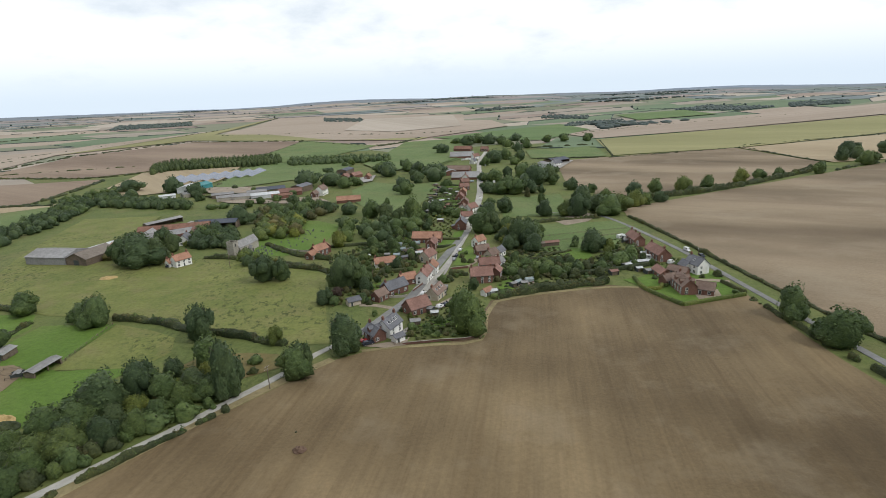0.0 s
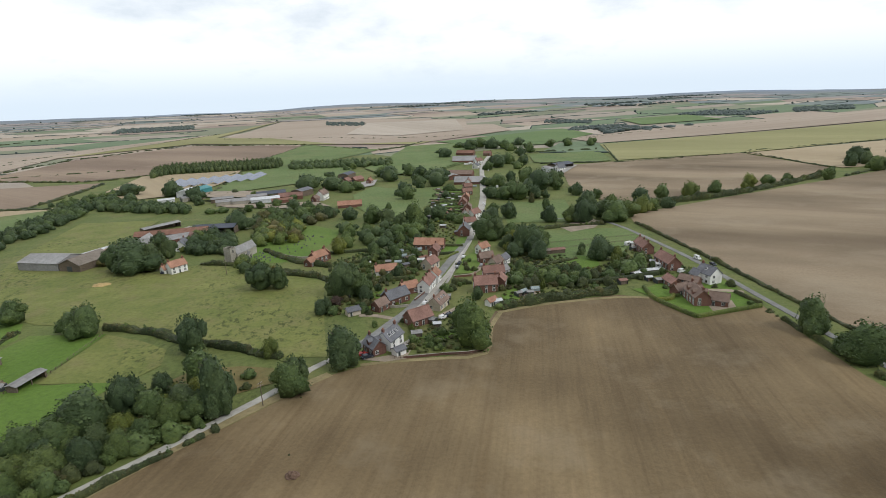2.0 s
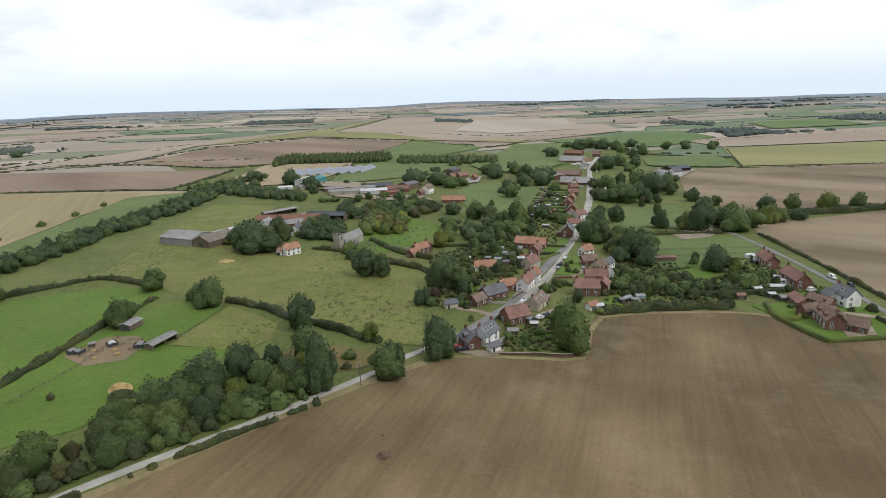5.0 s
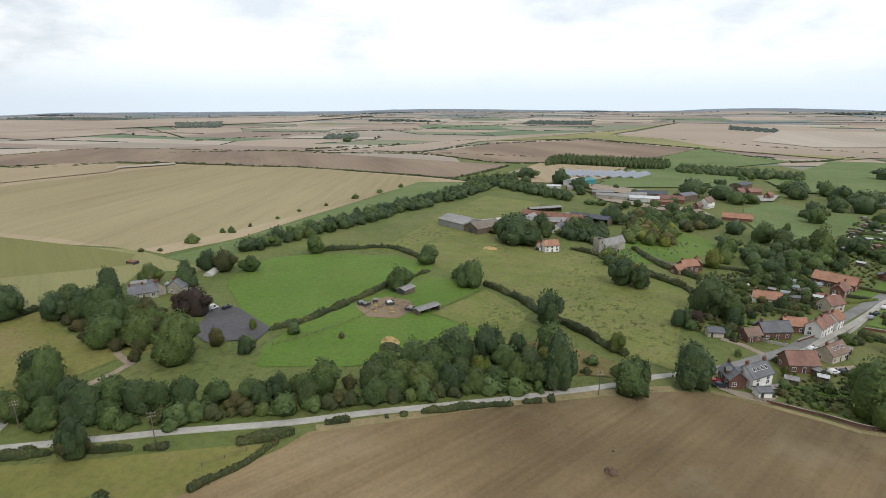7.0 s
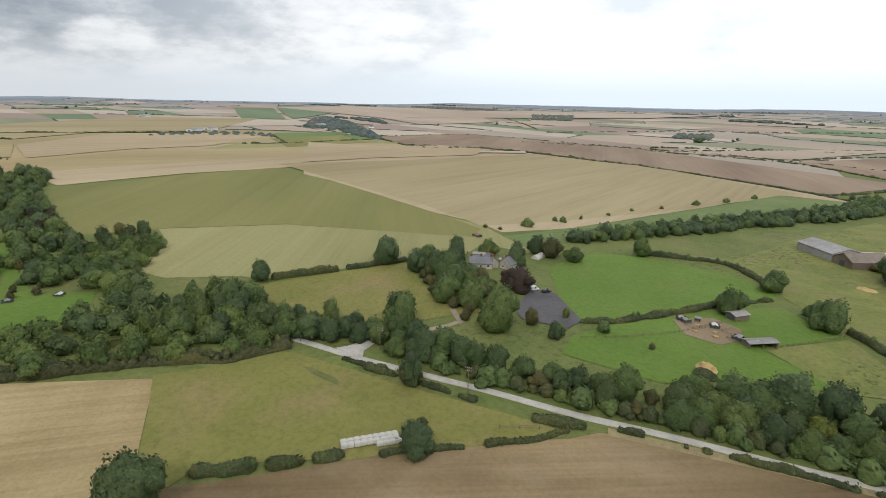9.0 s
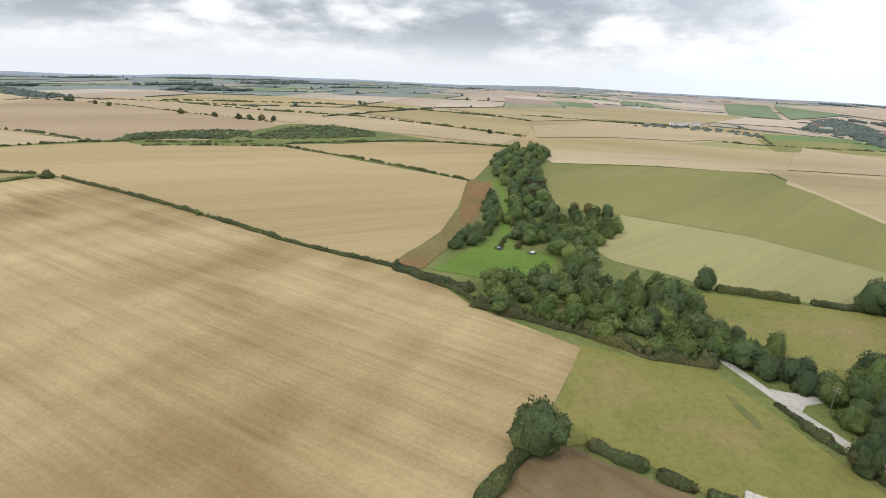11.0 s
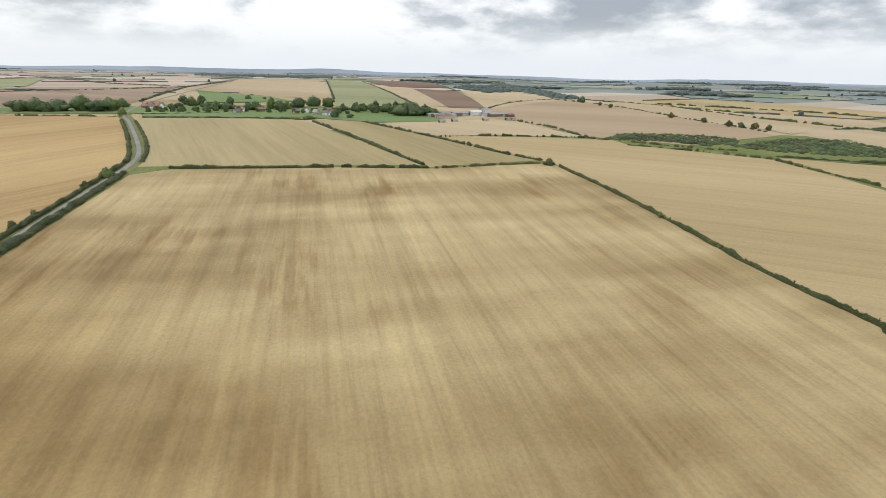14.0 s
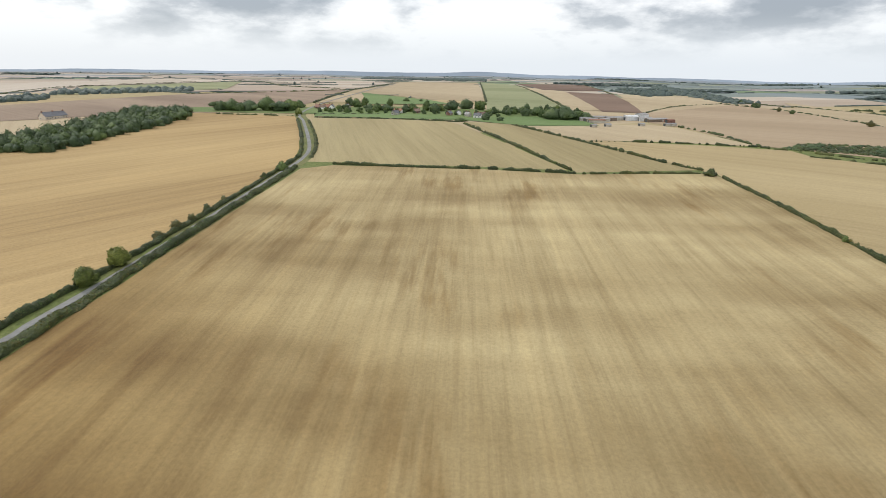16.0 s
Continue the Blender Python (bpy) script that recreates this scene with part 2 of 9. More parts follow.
RUST = turf("rusty_dock_margin", (0.13, 0.10, 0.035), (0.20, 0.125, 0.05), dry=(0.27, 0.108, 0.048), dryness=0.7, patch=0.045)
DRY_MARGIN = turf("dry_grass_margin", (0.2, 0.165, 0.08), (0.29, 0.24, 0.125), dry=(0.3, 0.235, 0.13), dryness=0.5, patch=0.08)
MARGIN = turf("rough_bank", (0.125, 0.115, 0.04), (0.185, 0.16, 0.062), dry=(0.2, 0.125, 0.055), dryness=0.6, patch=0.05)
PLOUGH_PALE = land("pale_ploughed_loam", (0.13, 0.094, 0.055), (0.295, 0.228, 0.148), turn=60, patch=0.012, contrast=1.0, lines=0.14, stretch=0.4, extra=((0.36, 0.3, 0.21), 0.02, 0.3))
GRASS = turf("rough_grass", (0.097, 0.128, 0.032), (0.153, 0.177, 0.052), dryness=0.42, tufts=0.55)
PASTURE = turf("grazed_pasture", (0.128, 0.154, 0.036), (0.2, 0.21, 0.06), dryness=0.55, patch=0.06, tufts=1.0)
GREEN_PASTURE = turf("green_pasture", (0.105, 0.158, 0.046), (0.152, 0.2, 0.07), dryness=0.25, patch=0.02, tufts=0.4)
LAWN = turf("bright_meadow", (0.09, 0.158, 0.02), (0.125, 0.203, 0.033), dryness=0.2, patch=0.025)
MEADOW = turf("hay_meadow", (0.148, 0.156, 0.036), (0.212, 0.2, 0.06), dry=(0.25, 0.188, 0.088), dryness=0.8, patch=0.025)
# horizon hills and farthest land: blue of the haze painted into the colour
HAZED_HORIZON = surface("blue_distance", (0.235, 0.285, 0.345), (0.275, 0.325, 0.385), scale=0.004)
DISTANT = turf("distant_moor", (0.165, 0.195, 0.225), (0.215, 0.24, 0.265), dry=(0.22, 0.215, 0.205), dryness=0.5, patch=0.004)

# far fields: crop colours made paler and bluer to stand in for haze
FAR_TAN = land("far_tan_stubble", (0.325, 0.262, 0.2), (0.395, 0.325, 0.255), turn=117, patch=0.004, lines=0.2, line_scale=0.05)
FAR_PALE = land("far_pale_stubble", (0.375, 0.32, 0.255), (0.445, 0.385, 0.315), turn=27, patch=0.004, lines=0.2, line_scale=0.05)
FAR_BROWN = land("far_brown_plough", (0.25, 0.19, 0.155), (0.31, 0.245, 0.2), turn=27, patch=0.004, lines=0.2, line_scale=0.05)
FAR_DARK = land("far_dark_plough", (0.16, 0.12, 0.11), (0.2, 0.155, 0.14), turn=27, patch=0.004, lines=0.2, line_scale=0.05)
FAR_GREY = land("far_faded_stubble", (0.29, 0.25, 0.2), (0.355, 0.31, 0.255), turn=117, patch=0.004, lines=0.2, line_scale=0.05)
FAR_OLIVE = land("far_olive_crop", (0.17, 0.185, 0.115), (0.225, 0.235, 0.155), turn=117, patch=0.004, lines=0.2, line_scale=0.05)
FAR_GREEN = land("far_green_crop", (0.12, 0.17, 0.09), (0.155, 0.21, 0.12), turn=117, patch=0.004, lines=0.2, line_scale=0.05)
# hill fields: haze painted in as blue-grey base colours
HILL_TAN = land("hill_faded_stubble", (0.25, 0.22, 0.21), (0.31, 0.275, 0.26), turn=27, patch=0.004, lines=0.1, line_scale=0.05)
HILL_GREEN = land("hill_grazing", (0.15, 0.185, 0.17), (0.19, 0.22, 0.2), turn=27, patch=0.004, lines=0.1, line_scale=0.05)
HILL_HAZE = land("hill_heath", (0.145, 0.18, 0.185), (0.19, 0.22, 0.222), turn=27, patch=0.004, lines=0.1, line_scale=0.05)
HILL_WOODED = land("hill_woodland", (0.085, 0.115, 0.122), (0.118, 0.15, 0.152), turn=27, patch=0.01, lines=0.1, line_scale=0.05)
ASPHALT = surface("worn_asphalt", (0.34, 0.325, 0.29), (0.47, 0.45, 0.405), scale=0.6)
ROAD_GREY = surface("grey_asphalt", (0.17, 0.17, 0.165), (0.25, 0.245, 0.235), scale=0.6)
GRAVEL = surface("pale_gravel", (0.26, 0.21, 0.155), (0.36, 0.30, 0.23), scale=1.2)
ASPHALT_DARK = surface("dark_tarmac", (0.075, 0.072, 0.078), (0.11, 0.105, 0.11), scale=0.5)
CONCRETE = surface("yard_concrete", (0.30, 0.285, 0.26), (0.42, 0.40, 0.37), scale=0.3)
VERGE = turf("mown_verge", (0.09, 0.115, 0.03), (0.16, 0.16, 0.06), dryness=0.5, patch=0.08)
LEAF = leafy("summer_leaves", (0.06, 0.096, 0.035), (0.132, 0.18, 0.06))
LEAF_DARK = leafy("dark_leaves", (0.048, 0.08, 0.038), (0.1, 0.138, 0.06))
LEAF_LIGHT = leafy("light_leaves", (0.098, 0.132, 0.034), (0.198, 0.222, 0.056))
LEAF_BRONZE = leafy("turning_leaves", (0.07, 0.074, 0.032), (0.134, 0.128, 0.054))
LEAF_PURPLE = leafy("copper_leaves", (0.044, 0.032, 0.028), (0.095, 0.062, 0.05))
HEDGE = leafy("hedge_leaves", (0.04, 0.056, 0.025), (0.09, 0.104, 0.042))
# far leaves: green shifted to blue-grey, the haze put into the colour
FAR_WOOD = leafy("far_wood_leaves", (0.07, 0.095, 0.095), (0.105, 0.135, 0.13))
BARK = surface("bark", (0.06, 0.05, 0.04), (0.13, 0.11, 0.085), scale=3.0)
BRICK = surface("red_brick", (0.165, 0.082, 0.062), (0.25, 0.128, 0.094), scale=2.0, rows=3.0, row_tone=0.85, spread=0.12)
BRICK_DARK = surface("dark_brick", (0.13, 0.07, 0.055), (0.2, 0.1, 0.075), scale=2.0, rows=3.0, row_tone=0.85, spread=0.1)
RENDER = surface("white_render", (0.8, 0.79, 0.75), (0.9, 0.89, 0.86), scale=0.9)
CREAM = surface("cream_render", (0.50, 0.43, 0.34), (0.62, 0.54, 0.44), scale=0.9)
STONE = surface("weathered_limestone", (0.35, 0.325, 0.27), (0.52, 0.485, 0.415), scale=1.2, rows=1.2, row_tone=0.8)
PANTILE = surface("orange_pantiles", (0.345, 0.175, 0.115), (0.46, 0.262, 0.18), scale=1.5, rows=2.0, spread=0.14)
TILE_RED = surface("red_clay_tiles", (0.235, 0.128, 0.1), (0.34, 0.2, 0.162), scale=1.5, rows=2.0, spread=0.12)
TILE_BROWN = surface("brown_concrete_tiles", (0.2, 0.138, 0.108), (0.285, 0.205, 0.165), scale=1.5, rows=2.0, spread=0.1)
SLATE = surface("grey_slates", (0.125, 0.13, 0.145), (0.21, 0.21, 0.225), scale=1.5, rows=2.0, spread=0.1, rough=0.6)
FIBRE = surface("fibre_cement_sheet", (0.25, 0.245, 0.24), (0.38, 0.37, 0.36), scale=0.5, rows=1.0, axis=0, spread=0.1)
ROOF_BROWN = surface("weathered_brown_sheet", (0.19, 0.16, 0.13), (0.28, 0.24, 0.20), scale=0.5, rows=1.0, axis=0)
SHEET_DARK = surface("dark_blue_sheet", (0.05, 0.06, 0.085), (0.075, 0.085, 0.11), scale=0.5, rows=1.0, axis=0, rough=0.5)
SHEET_WHITE = surface("pale_steel_sheet", (0.55, 0.57, 0.58), (0.72, 0.73, 0.73), scale=0.5, rows=1.0, axis=0, rough=0.5)
SHEET_TEAL = surface("teal_steel_sheet", (0.05, 0.22, 0.23), (0.08, 0.30, 0.31), scale=0.5, rows=1.0, axis=0, rough=0.5)
RUSTED = surface("rusted_sheet", (0.20, 0.10, 0.07), (0.32, 0.18, 0.13), scale=0.5, rows=1.0, axis=0)
TIMBER = surface("weathered_timber", (0.13, 0.10, 0.075), (0.24, 0.19, 0.145), scale=2.0, rows=3.0)
PAINT_WHITE = surface("white_paint", (0.70, 0.70, 0.68), (0.82, 0.82, 0.80), scale=2.0, rough=0.5)
PAINT_DOOR = surface("dark_door_paint", (0.05, 0.06, 0.06), (0.09, 0.10, 0.10), scale=2.0, rough=0.5)
PANE = plain_glass("window_glass", (0.035, 0.04, 0.045))
GLASSHOUSE = plain_glass("greenhouse_glass", (0.30, 0.36, 0.36), 0.15)
SOLAR = plain_glass("solar_glass", (0.10, 0.13, 0.19), 0.18)
CLAY_POT = surface("clay_pot", (0.3, 0.14, 0.08), (0.4, 0.2, 0.12), scale=3.0)
WRAP = surface("white_silage_wrap", (0.42, 0.41, 0.37), (0.58, 0.57, 0.53), scale=1.5, rough=0.5)
STRAW = surface("straw", (0.36, 0.25, 0.10), (0.52, 0.38, 0.18), scale=2.5)
RUBBER = surface("tyre_rubber", (0.015, 0.015, 0.015), (0.03, 0.03, 0.03), scale=4)
STEEL = surface("galvanised_steel", (0.35, 0.35, 0.35), (0.5, 0.5, 0.5), scale=2, metal=0.6, rough=0.45)
CAR_WHITE = surface("white_car_paint", (0.72, 0.72, 0.72), (0.8, 0.8, 0.8), scale=1, rough=0.25)
CAR_DARK = surface("dark_blue_car_paint", (0.025, 0.03, 0.045), (0.04, 0.045, 0.06), scale=1, rough=0.25)
CAR_SILVER = surface("silver_car_paint", (0.36, 0.37, 0.38), (0.45, 0.46, 0.47), scale=1, rough=0.25, metal=0.4)
CAR_RED = surface("red_car_paint", (0.3, 0.03, 0.03), (0.36, 0.045, 0.04), scale=1, rough=0.25)


# ---- mesh helpers ----
def mesh_of(name, verts, faces, mat, smooth=False):
    me = bpy.data.meshes.new(name)
    me.from_pydata([tuple(v) for v in verts], [], faces)
    for m in (mat if isinstance(mat, (list, tuple)) else [mat]):
        me.materials.append(m)
    if smooth:
        me.polygons.foreach_set("use_smooth", [True] * len(me.polygons))
    me.update()
    return me


def child(name, me, parent, m=None, label=""):
    ob = new(name, me)
    ob.parent = parent
    if m is not None:
        ob.matrix_basis = m
    if label:
        ob["label"] = label
    return ob


class Build:
    """Collects vertices and faces of one mesh."""

    def __init__(self):
        self.v, self.f = [], []

    def box(self, x0, x1, y0, y1, z0, z1, m=None):
        n = len(self.v)
        for z in (z0, z1):
            for x, y in ((x0, y0), (x1, y0), (x1, y1), (x0, y1)):
                p = Vector((x, y, z))
                self.v.append(m @ p if m is not None else p)
        for f in ((3, 2, 1, 0), (4, 5, 6, 7), (0, 1, 5, 4), (1, 2, 6, 5), (2, 3, 7, 6), (3, 0, 4, 7)):
            self.f.append(tuple(n + i for i in f))
        return self

    def prism(self, outline, y0, y1):
        """An outline in x and z, drawn along y."""
        n, k = len(self.v), len(outline)
        self.v += [Vector((x, y0, z)) for x, z in outline] + [Vector((x, y1, z)) for x, z in outline]
        self.f.append(tuple(range(n, n + k)))
        self.f.append(tuple(range(n + 2 * k - 1, n + k - 1, -1)))
        for i in range(k):
            j = (i + 1) % k
            self.f.append((n + j, n + i, n + k + i, n + k + j))
        return self

    def lattice(self, xs, zs, y0, y1):
        """A joined frame of bars in x and z: every second cell of the grid is left open."""
        n, w = len(self.v), len(xs)
        for y in (y0, y1):
            self.v += [Vector((x, y, z)) for z in zs for x in xs]
        m = w * len(zs)
        solid = lambda i, k: 0 <= i < w - 1 and 0 <= k < len(zs) - 1 and not (i % 2 == 1 and k % 2 == 1)
        for k in range(len(zs) - 1):
            for i in range(w - 1):
                if not solid(i, k):
                    continue
                a, b, c, d = (n + k * w + i, n + k * w + i + 1, n + (k + 1) * w + i + 1, n + (k + 1) * w + i)
                self.f += [(a, b, c, d), (d + m, c + m, b + m, a + m)]
                for (p, q), (e, g) in (((b, a), (i, k - 1)), ((c, b), (i + 1, k)), ((d, c), (i, k + 1)), ((a, d), (i - 1, k))):
                    if not solid(e, g):
                        self.f.append((p, q, q + m, p + m))
        return self

    def tube(self, a, b, r0, r1, sides=7):
        a, b = Vector(a), Vector(b)
        q = (b - a).to_track_quat("Z", "Y").to_matrix()
        n = len(self.v)
        for p, r in ((a, r0), (b, r1)):
            for i in range(sides):
                w = 2 * math.pi * i / sides
                self.v.append(p + q @ Vector((r * math.cos(w), r * math.sin(w), 0)))
        for i in range(sides):
            j = (i + 1) % sides
            self.f.append((n + i, n + j, n + sides + j, n + sides + i))
        self.f.append(tuple(n + sides + i for i in range(sides)))
        self.f.append(tuple(n + sides - 1 - i for i in range(sides)))
        return self

    def mesh(self, name, mat, smooth=False):
        return mesh_of(name, self.v, self.f, mat, smooth)


# ---- ground: one sheet to the horizon ----
def build_ground():
    seg, verts, faces = 168, [(0, 0, T(0, 0))], []
    radii, r = [], 12.0
    while r < 4850:
        radii.append(r)
        r *= 1.045
        r = max(r, radii[-1] + 12)
    for r in radii:
        for i in range(seg):
            w = 2 * math.pi * i / seg
            x, y = r * math.cos(w), r * math.sin(w)
            verts.append((x, y, T(x, y)))
    for i in range(seg):
        faces.append((0, 1 + i, 1 + (i + 1) % seg))
    for k in range(len(radii) - 1):
        a, b = 1 + k * seg, 1 + (k + 1) * seg
        for i in range(seg):
            j = (i + 1) % seg
            faces.append((a + i, b + i, b + j, a + j))
    # past 2700 m the sheet takes the haze-blue colour
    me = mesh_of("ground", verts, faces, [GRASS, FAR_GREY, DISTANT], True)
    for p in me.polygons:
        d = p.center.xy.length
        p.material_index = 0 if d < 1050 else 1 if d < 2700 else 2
    tagged(new("ground", me), "rough green farmland rolling to the horizon", "ground", kind="structure")


build_ground()


def drape(pts, lift, step):
    """A polygon of the plan cut into small triangles that lie on the land."""
    bm = bmesh.new()
    f = bm.faces.new([bm.verts.new((x, y, 0)) for x, y in pts])
    bmesh.ops.triangulate(bm, faces=[f])
    for _ in range(11):
        far = [e for e in bm.edges if e.calc_length() > step(e.verts[0].co)]
        if not far:
            break
        bmesh.ops.subdivide_edges(bm, edges=far, cuts=1)
        bmesh.ops.triangulate(bm, faces=[f for f in bm.faces if len(f.verts) > 3])
    for v in bm.verts:
        d = math.hypot(v.co.x, v.co.y)
        v.co.z = T(v.co.x, v.co.y) + lift * (1 + max(d - 350, 0) / 60)
    bm.normal_update()
    for f in bm.faces:
        if f.normal.z < 0:
            f.normal_flip()
    return bm


def wobble(pts, size):
    """Uneven edges for a field: each side is cut and nudged."""
    out = []
    for i, (x, y) in enumerate(pts):
        nx, ny = pts[(i + 1) % len(pts)]
        n = max(1, min(14, int(math.hypot(nx - x, ny - y) / (size * 14))))
        for k in range(n):
            u = k / n
            w = size * (noise.noise((x + (nx - x) * u, y + (ny - y) * u, 3.1)) if k else 0)
            l = math.hypot(nx - x, ny - y) or 1
            out.append((x + (nx - x) * u - (ny - y) / l * w, y + (ny - y) * u + (nx - x) / l * w))
    return out


FIELDS = []


def field(name, mat, label, pts, layer=1, category="field"):
    FIELDS.append(pts)
    d = min(math.hypot(x, y) for x, y in pts)
    bm = drape(wobble(pts, 1.2 if d < 500 else 3.0), 0.05 * layer + 0.0006 * len(FIELDS), lambda p: 24 + math.hypot(p.x, p.y) * 0.03)
    me = bpy.data.meshes.new(name)
    bm.to_mesh(me)
    bm.free()
    me.materials.append(mat)
    return tagged(new(name, me), label, category, kind="structure")


def smooth_line(pts, step):
    """Points at even steps along a rounded line through pts."""
    out = []
    for i in range(len(pts) - 1):
        p0, p1, p2, p3 = pts[max(i - 1, 0)], pts[i], pts[i + 1], pts[min(i + 2, len(pts) - 1)]
        n = max(1, int(math.hypot(p2[0] - p1[0], p2[1] - p1[1]) / step))
        for k in range(n):
            u = k / n
            c = [0.5 * (2 * b + (c2 - a) * u + (2 * a - 5 * b + 4 * c2 - d) * u * u + (3 * b - a - 3 * c2 + d) * u ** 3)
                 for a, b, c2, d in zip(p0, p1, p2, p3)]
            out.append((c[0], c[1]))
    out.append(tuple(pts[-1]))
    return out


def sides_of(line, i):
    a, b = line[max(i - 1, 0)], line[min(i + 1, len(line) - 1)]
    l = math.hypot(b[0] - a[0], b[1] - a[1]) or 1
    return (b[0] - a[0]) / l, (b[1] - a[1]) / l


def road(name, label, pts, width, mat, lift=0.2):
    line = smooth_line(pts, 6)
    verts, faces = [], []
    for i, (x, y) in enumerate(line):
        tx, ty = sides_of(line, i)
        w = width / 2 * (1 + 0.08 * noise.noise((x * 0.05, y * 0.05, 7)))
        up = lift * (1 + max(math.hypot(x, y) - 350, 0) / 130)
        for k, dz in ((-1, -0.25), (-0.94, 0), (0, 0.06), (0.94, 0), (1, -0.25)):
            px_, py_ = x - ty * w * k, y + tx * w * k
            verts.append((px_, py_, T(px_, py_) + up + dz))
    for i in range(len(line) - 1):
        for k in range(4):
            a = i * 5 + k
            faces.append((a, a + 5, a + 6, a + 1))
    return tagged(new(name, mesh_of(name, verts, faces, mat)), label, "road", kind="structure")


# ---- fields, roads and yards ----
field("field", PLOUGH, "bare brown ploughed field beside the village", [(-103, -28), (-103, -18), (-104, -5), (-106, 16), (-105, 54), (-104, 64), (-105, 73), (-93, 92), (-77, 116), (-55, 145), (-44, 160), (-30, 169), (-26, 171), (-7, 172), (6, 176), (8, 197), (13, 215), (37, 224), (68, 231), (80, 227), (90, 202), (121, 213), (119, 171), (120, 134), (125, 117), (150, 40), (140, -20), (-20, -28), (-98, -36)], 1)
field("field", DRILLED, "pale drilled field with darker soil bands", [(-98, -33), (-150, -40), (-153, -80), (-164, -105), (-165, -128), (-157, -176), (-155, -243), (-144, -360), (-141, -372), (-50, -355), (13, -360), (114, -355), (132, -341), (131, -240), (130, -179), (128.5, -125), (128, -105), (129, -92), (152, -60), (146, -28), (-20, -34)], 1)
field("field", GOLD, "golden barley stubble beside the lane", [(140, -29), (146, -78), (144, -121), (143, -149), (142, -172), (142, -206), (142.5, -256), (145, -331), (148, -372), (158, -410), (184, -478), (230, -610), (368, -621), (358, -585), (342, -446), (342, -379), (352, -342), (373, -255), (361, -141)], 1)
field("field", STUBBLE_GREY, "pale stubble field after harvest", [(135, -363), (160, -446), (216, -608), (73, -618), (44, -573), (-46, -366), (13, -367), (116, -364)], 1)
field("field", STUBBLE_GREY, "pale stubble field after harvest", [(-48, -372), (41, -598), (-10, -595), (-72, -481), (-139, -382), (-51, -360)], 1)
field("field", TAN, "pale stubble field after harvest", [(-27, -570), (-91, -603), (-160, -619), (-183, -595), (-218, -488), (-145, -495), (-71, -493)], 1)
field("field", GOLD_WEST, "golden wheat stubble", [(-144, -367), (-73, -492), (-184, -481), (-236, -469), (-240, -446), (-331, -382), (-340, -195), (-271, -160), (-220, -139), (-165, -128), (-157, -176), (-155, -243), (-144, -360)], 2)
field("field", GOLD_WEST, "golden wheat stubble", [(-340, -388), (-485, -321), (-526, -254), (-435, -225), (-348, -194), (-345, -196)], 2)
field("field", SLOPE, "reddish tan stubble on a rising slope", [(-170, -716), (-258, -874), (-356, -961), (-388, -882), (-410, -798), (-416, -707), (-423, -626), (-440, -540), (-430, -500), (-361, -472), (-300, -445), (-241, -479), (-219, -491), (-186, -605), (-164, -635)], 1)
field("field", TAN, "pale stubble field after harvest", [(-384, -967), (-513, -804), (-544, -543), (-497, -505), (-425, -600), (-418, -707), (-388, -889)], 1)
field("field", TAN, "pale stubble field after harvest", [(370, -1885), (101, -2077), (30, -886), (124, -924), (266, -1071)], 1)
field("field", PALE_GREEN, "field of greening stubble", [(91, -2087), (-30, -1858), (-88, -773), (20, -711)], 1)
field("field", TAN, "pale stubble field after harvest", [(-40, -1646), (-138, -1302), (-132, -777), (-93, -766)], 1)
field("field", PLOUGH_DARK, "dark turned ploughland", [(-138, -1302), (-227, -1206), (-192, -752), (-132, -760)], 1)
field("field", PLOUGH_DARK, "dark turned ploughland", [(-37, -2038), (-283, -2092), (-240, -1385), (-92, -1382)], 1)
field("field", TAN, "pale stubble field after harvest", [(-236, -1210), (-405, -1211), (-374, -951), (-184, -750)], 1)
field("field", PLOUGH_RED, "brown harrowed field", [(706, -507), (638, -640), (551, -919), (350, -1228), (280, -774), (340, -628), (371, -613), (451, -551), (502, -499), (560, -397)], 1)
field("field", PALE_GREEN, "field of greening stubble", [(885, -1100), (774, -1599), (580, -1118), (724, -823)], 1)
field("field", FAR_PALE, "pale stubble field after harvest", [(935, -752), (1137, -1156), (1142, -1819), (787, -1665), (904, -1124), (815, -824)], 1)
field("field", TAN, "pale stubble field after harvest", [(495, -491), (427, -520), (409, -468), (424, -418)], 1)
field("field", TAN, "pale stubble field after harvest", [(276, -797), (325, -1207), (319, -1626), (268, -1070), (120, -897)], 1)
field("field", CROP_GREEN, "green field by the far hamlet", [(228, -655), (160, -664), (100, -660), (40, -634), (-30, -668), (-95, -645), (-102, -596), (-24, -579), (44, -614), (216, -614)], 2)
field("field", CROP_GREEN, "green paddock by the far hamlet", [(277, -1067), (120, -897), (76, -824), (196, -788)], 2)
field("field", RUST, "rust-red docks on the field margin", [(-341, -194), (-349, -180), (-330, -170), (-278, -146), (-236, -133), (-240, -141), (-262, -153), (-300, -175)], 4)
field("field", RUST, "rust-red docks on the field margin", [(-166, -128), (-180, -126), (-182, -118), (-168, -115), (-163, -114)], 4)
field("field", MARGIN, "rough brown and olive field margin", [(-348, -194), (-346, -178), (-266, -140), (-210, -124), (-175, -117), (-162, -113), (-165, -128), (-218, -138), (-272, -159)], 3)
field("field", LAWN, "bright grass glade between the trees", [(-356, -182), (-354, -172), (-257, -118), (-223, -99), (-224, -78), (-198, -73), (-180, -91), (-173, -112), (-208, -114), (-242, -117), (-298, -145)], 3)
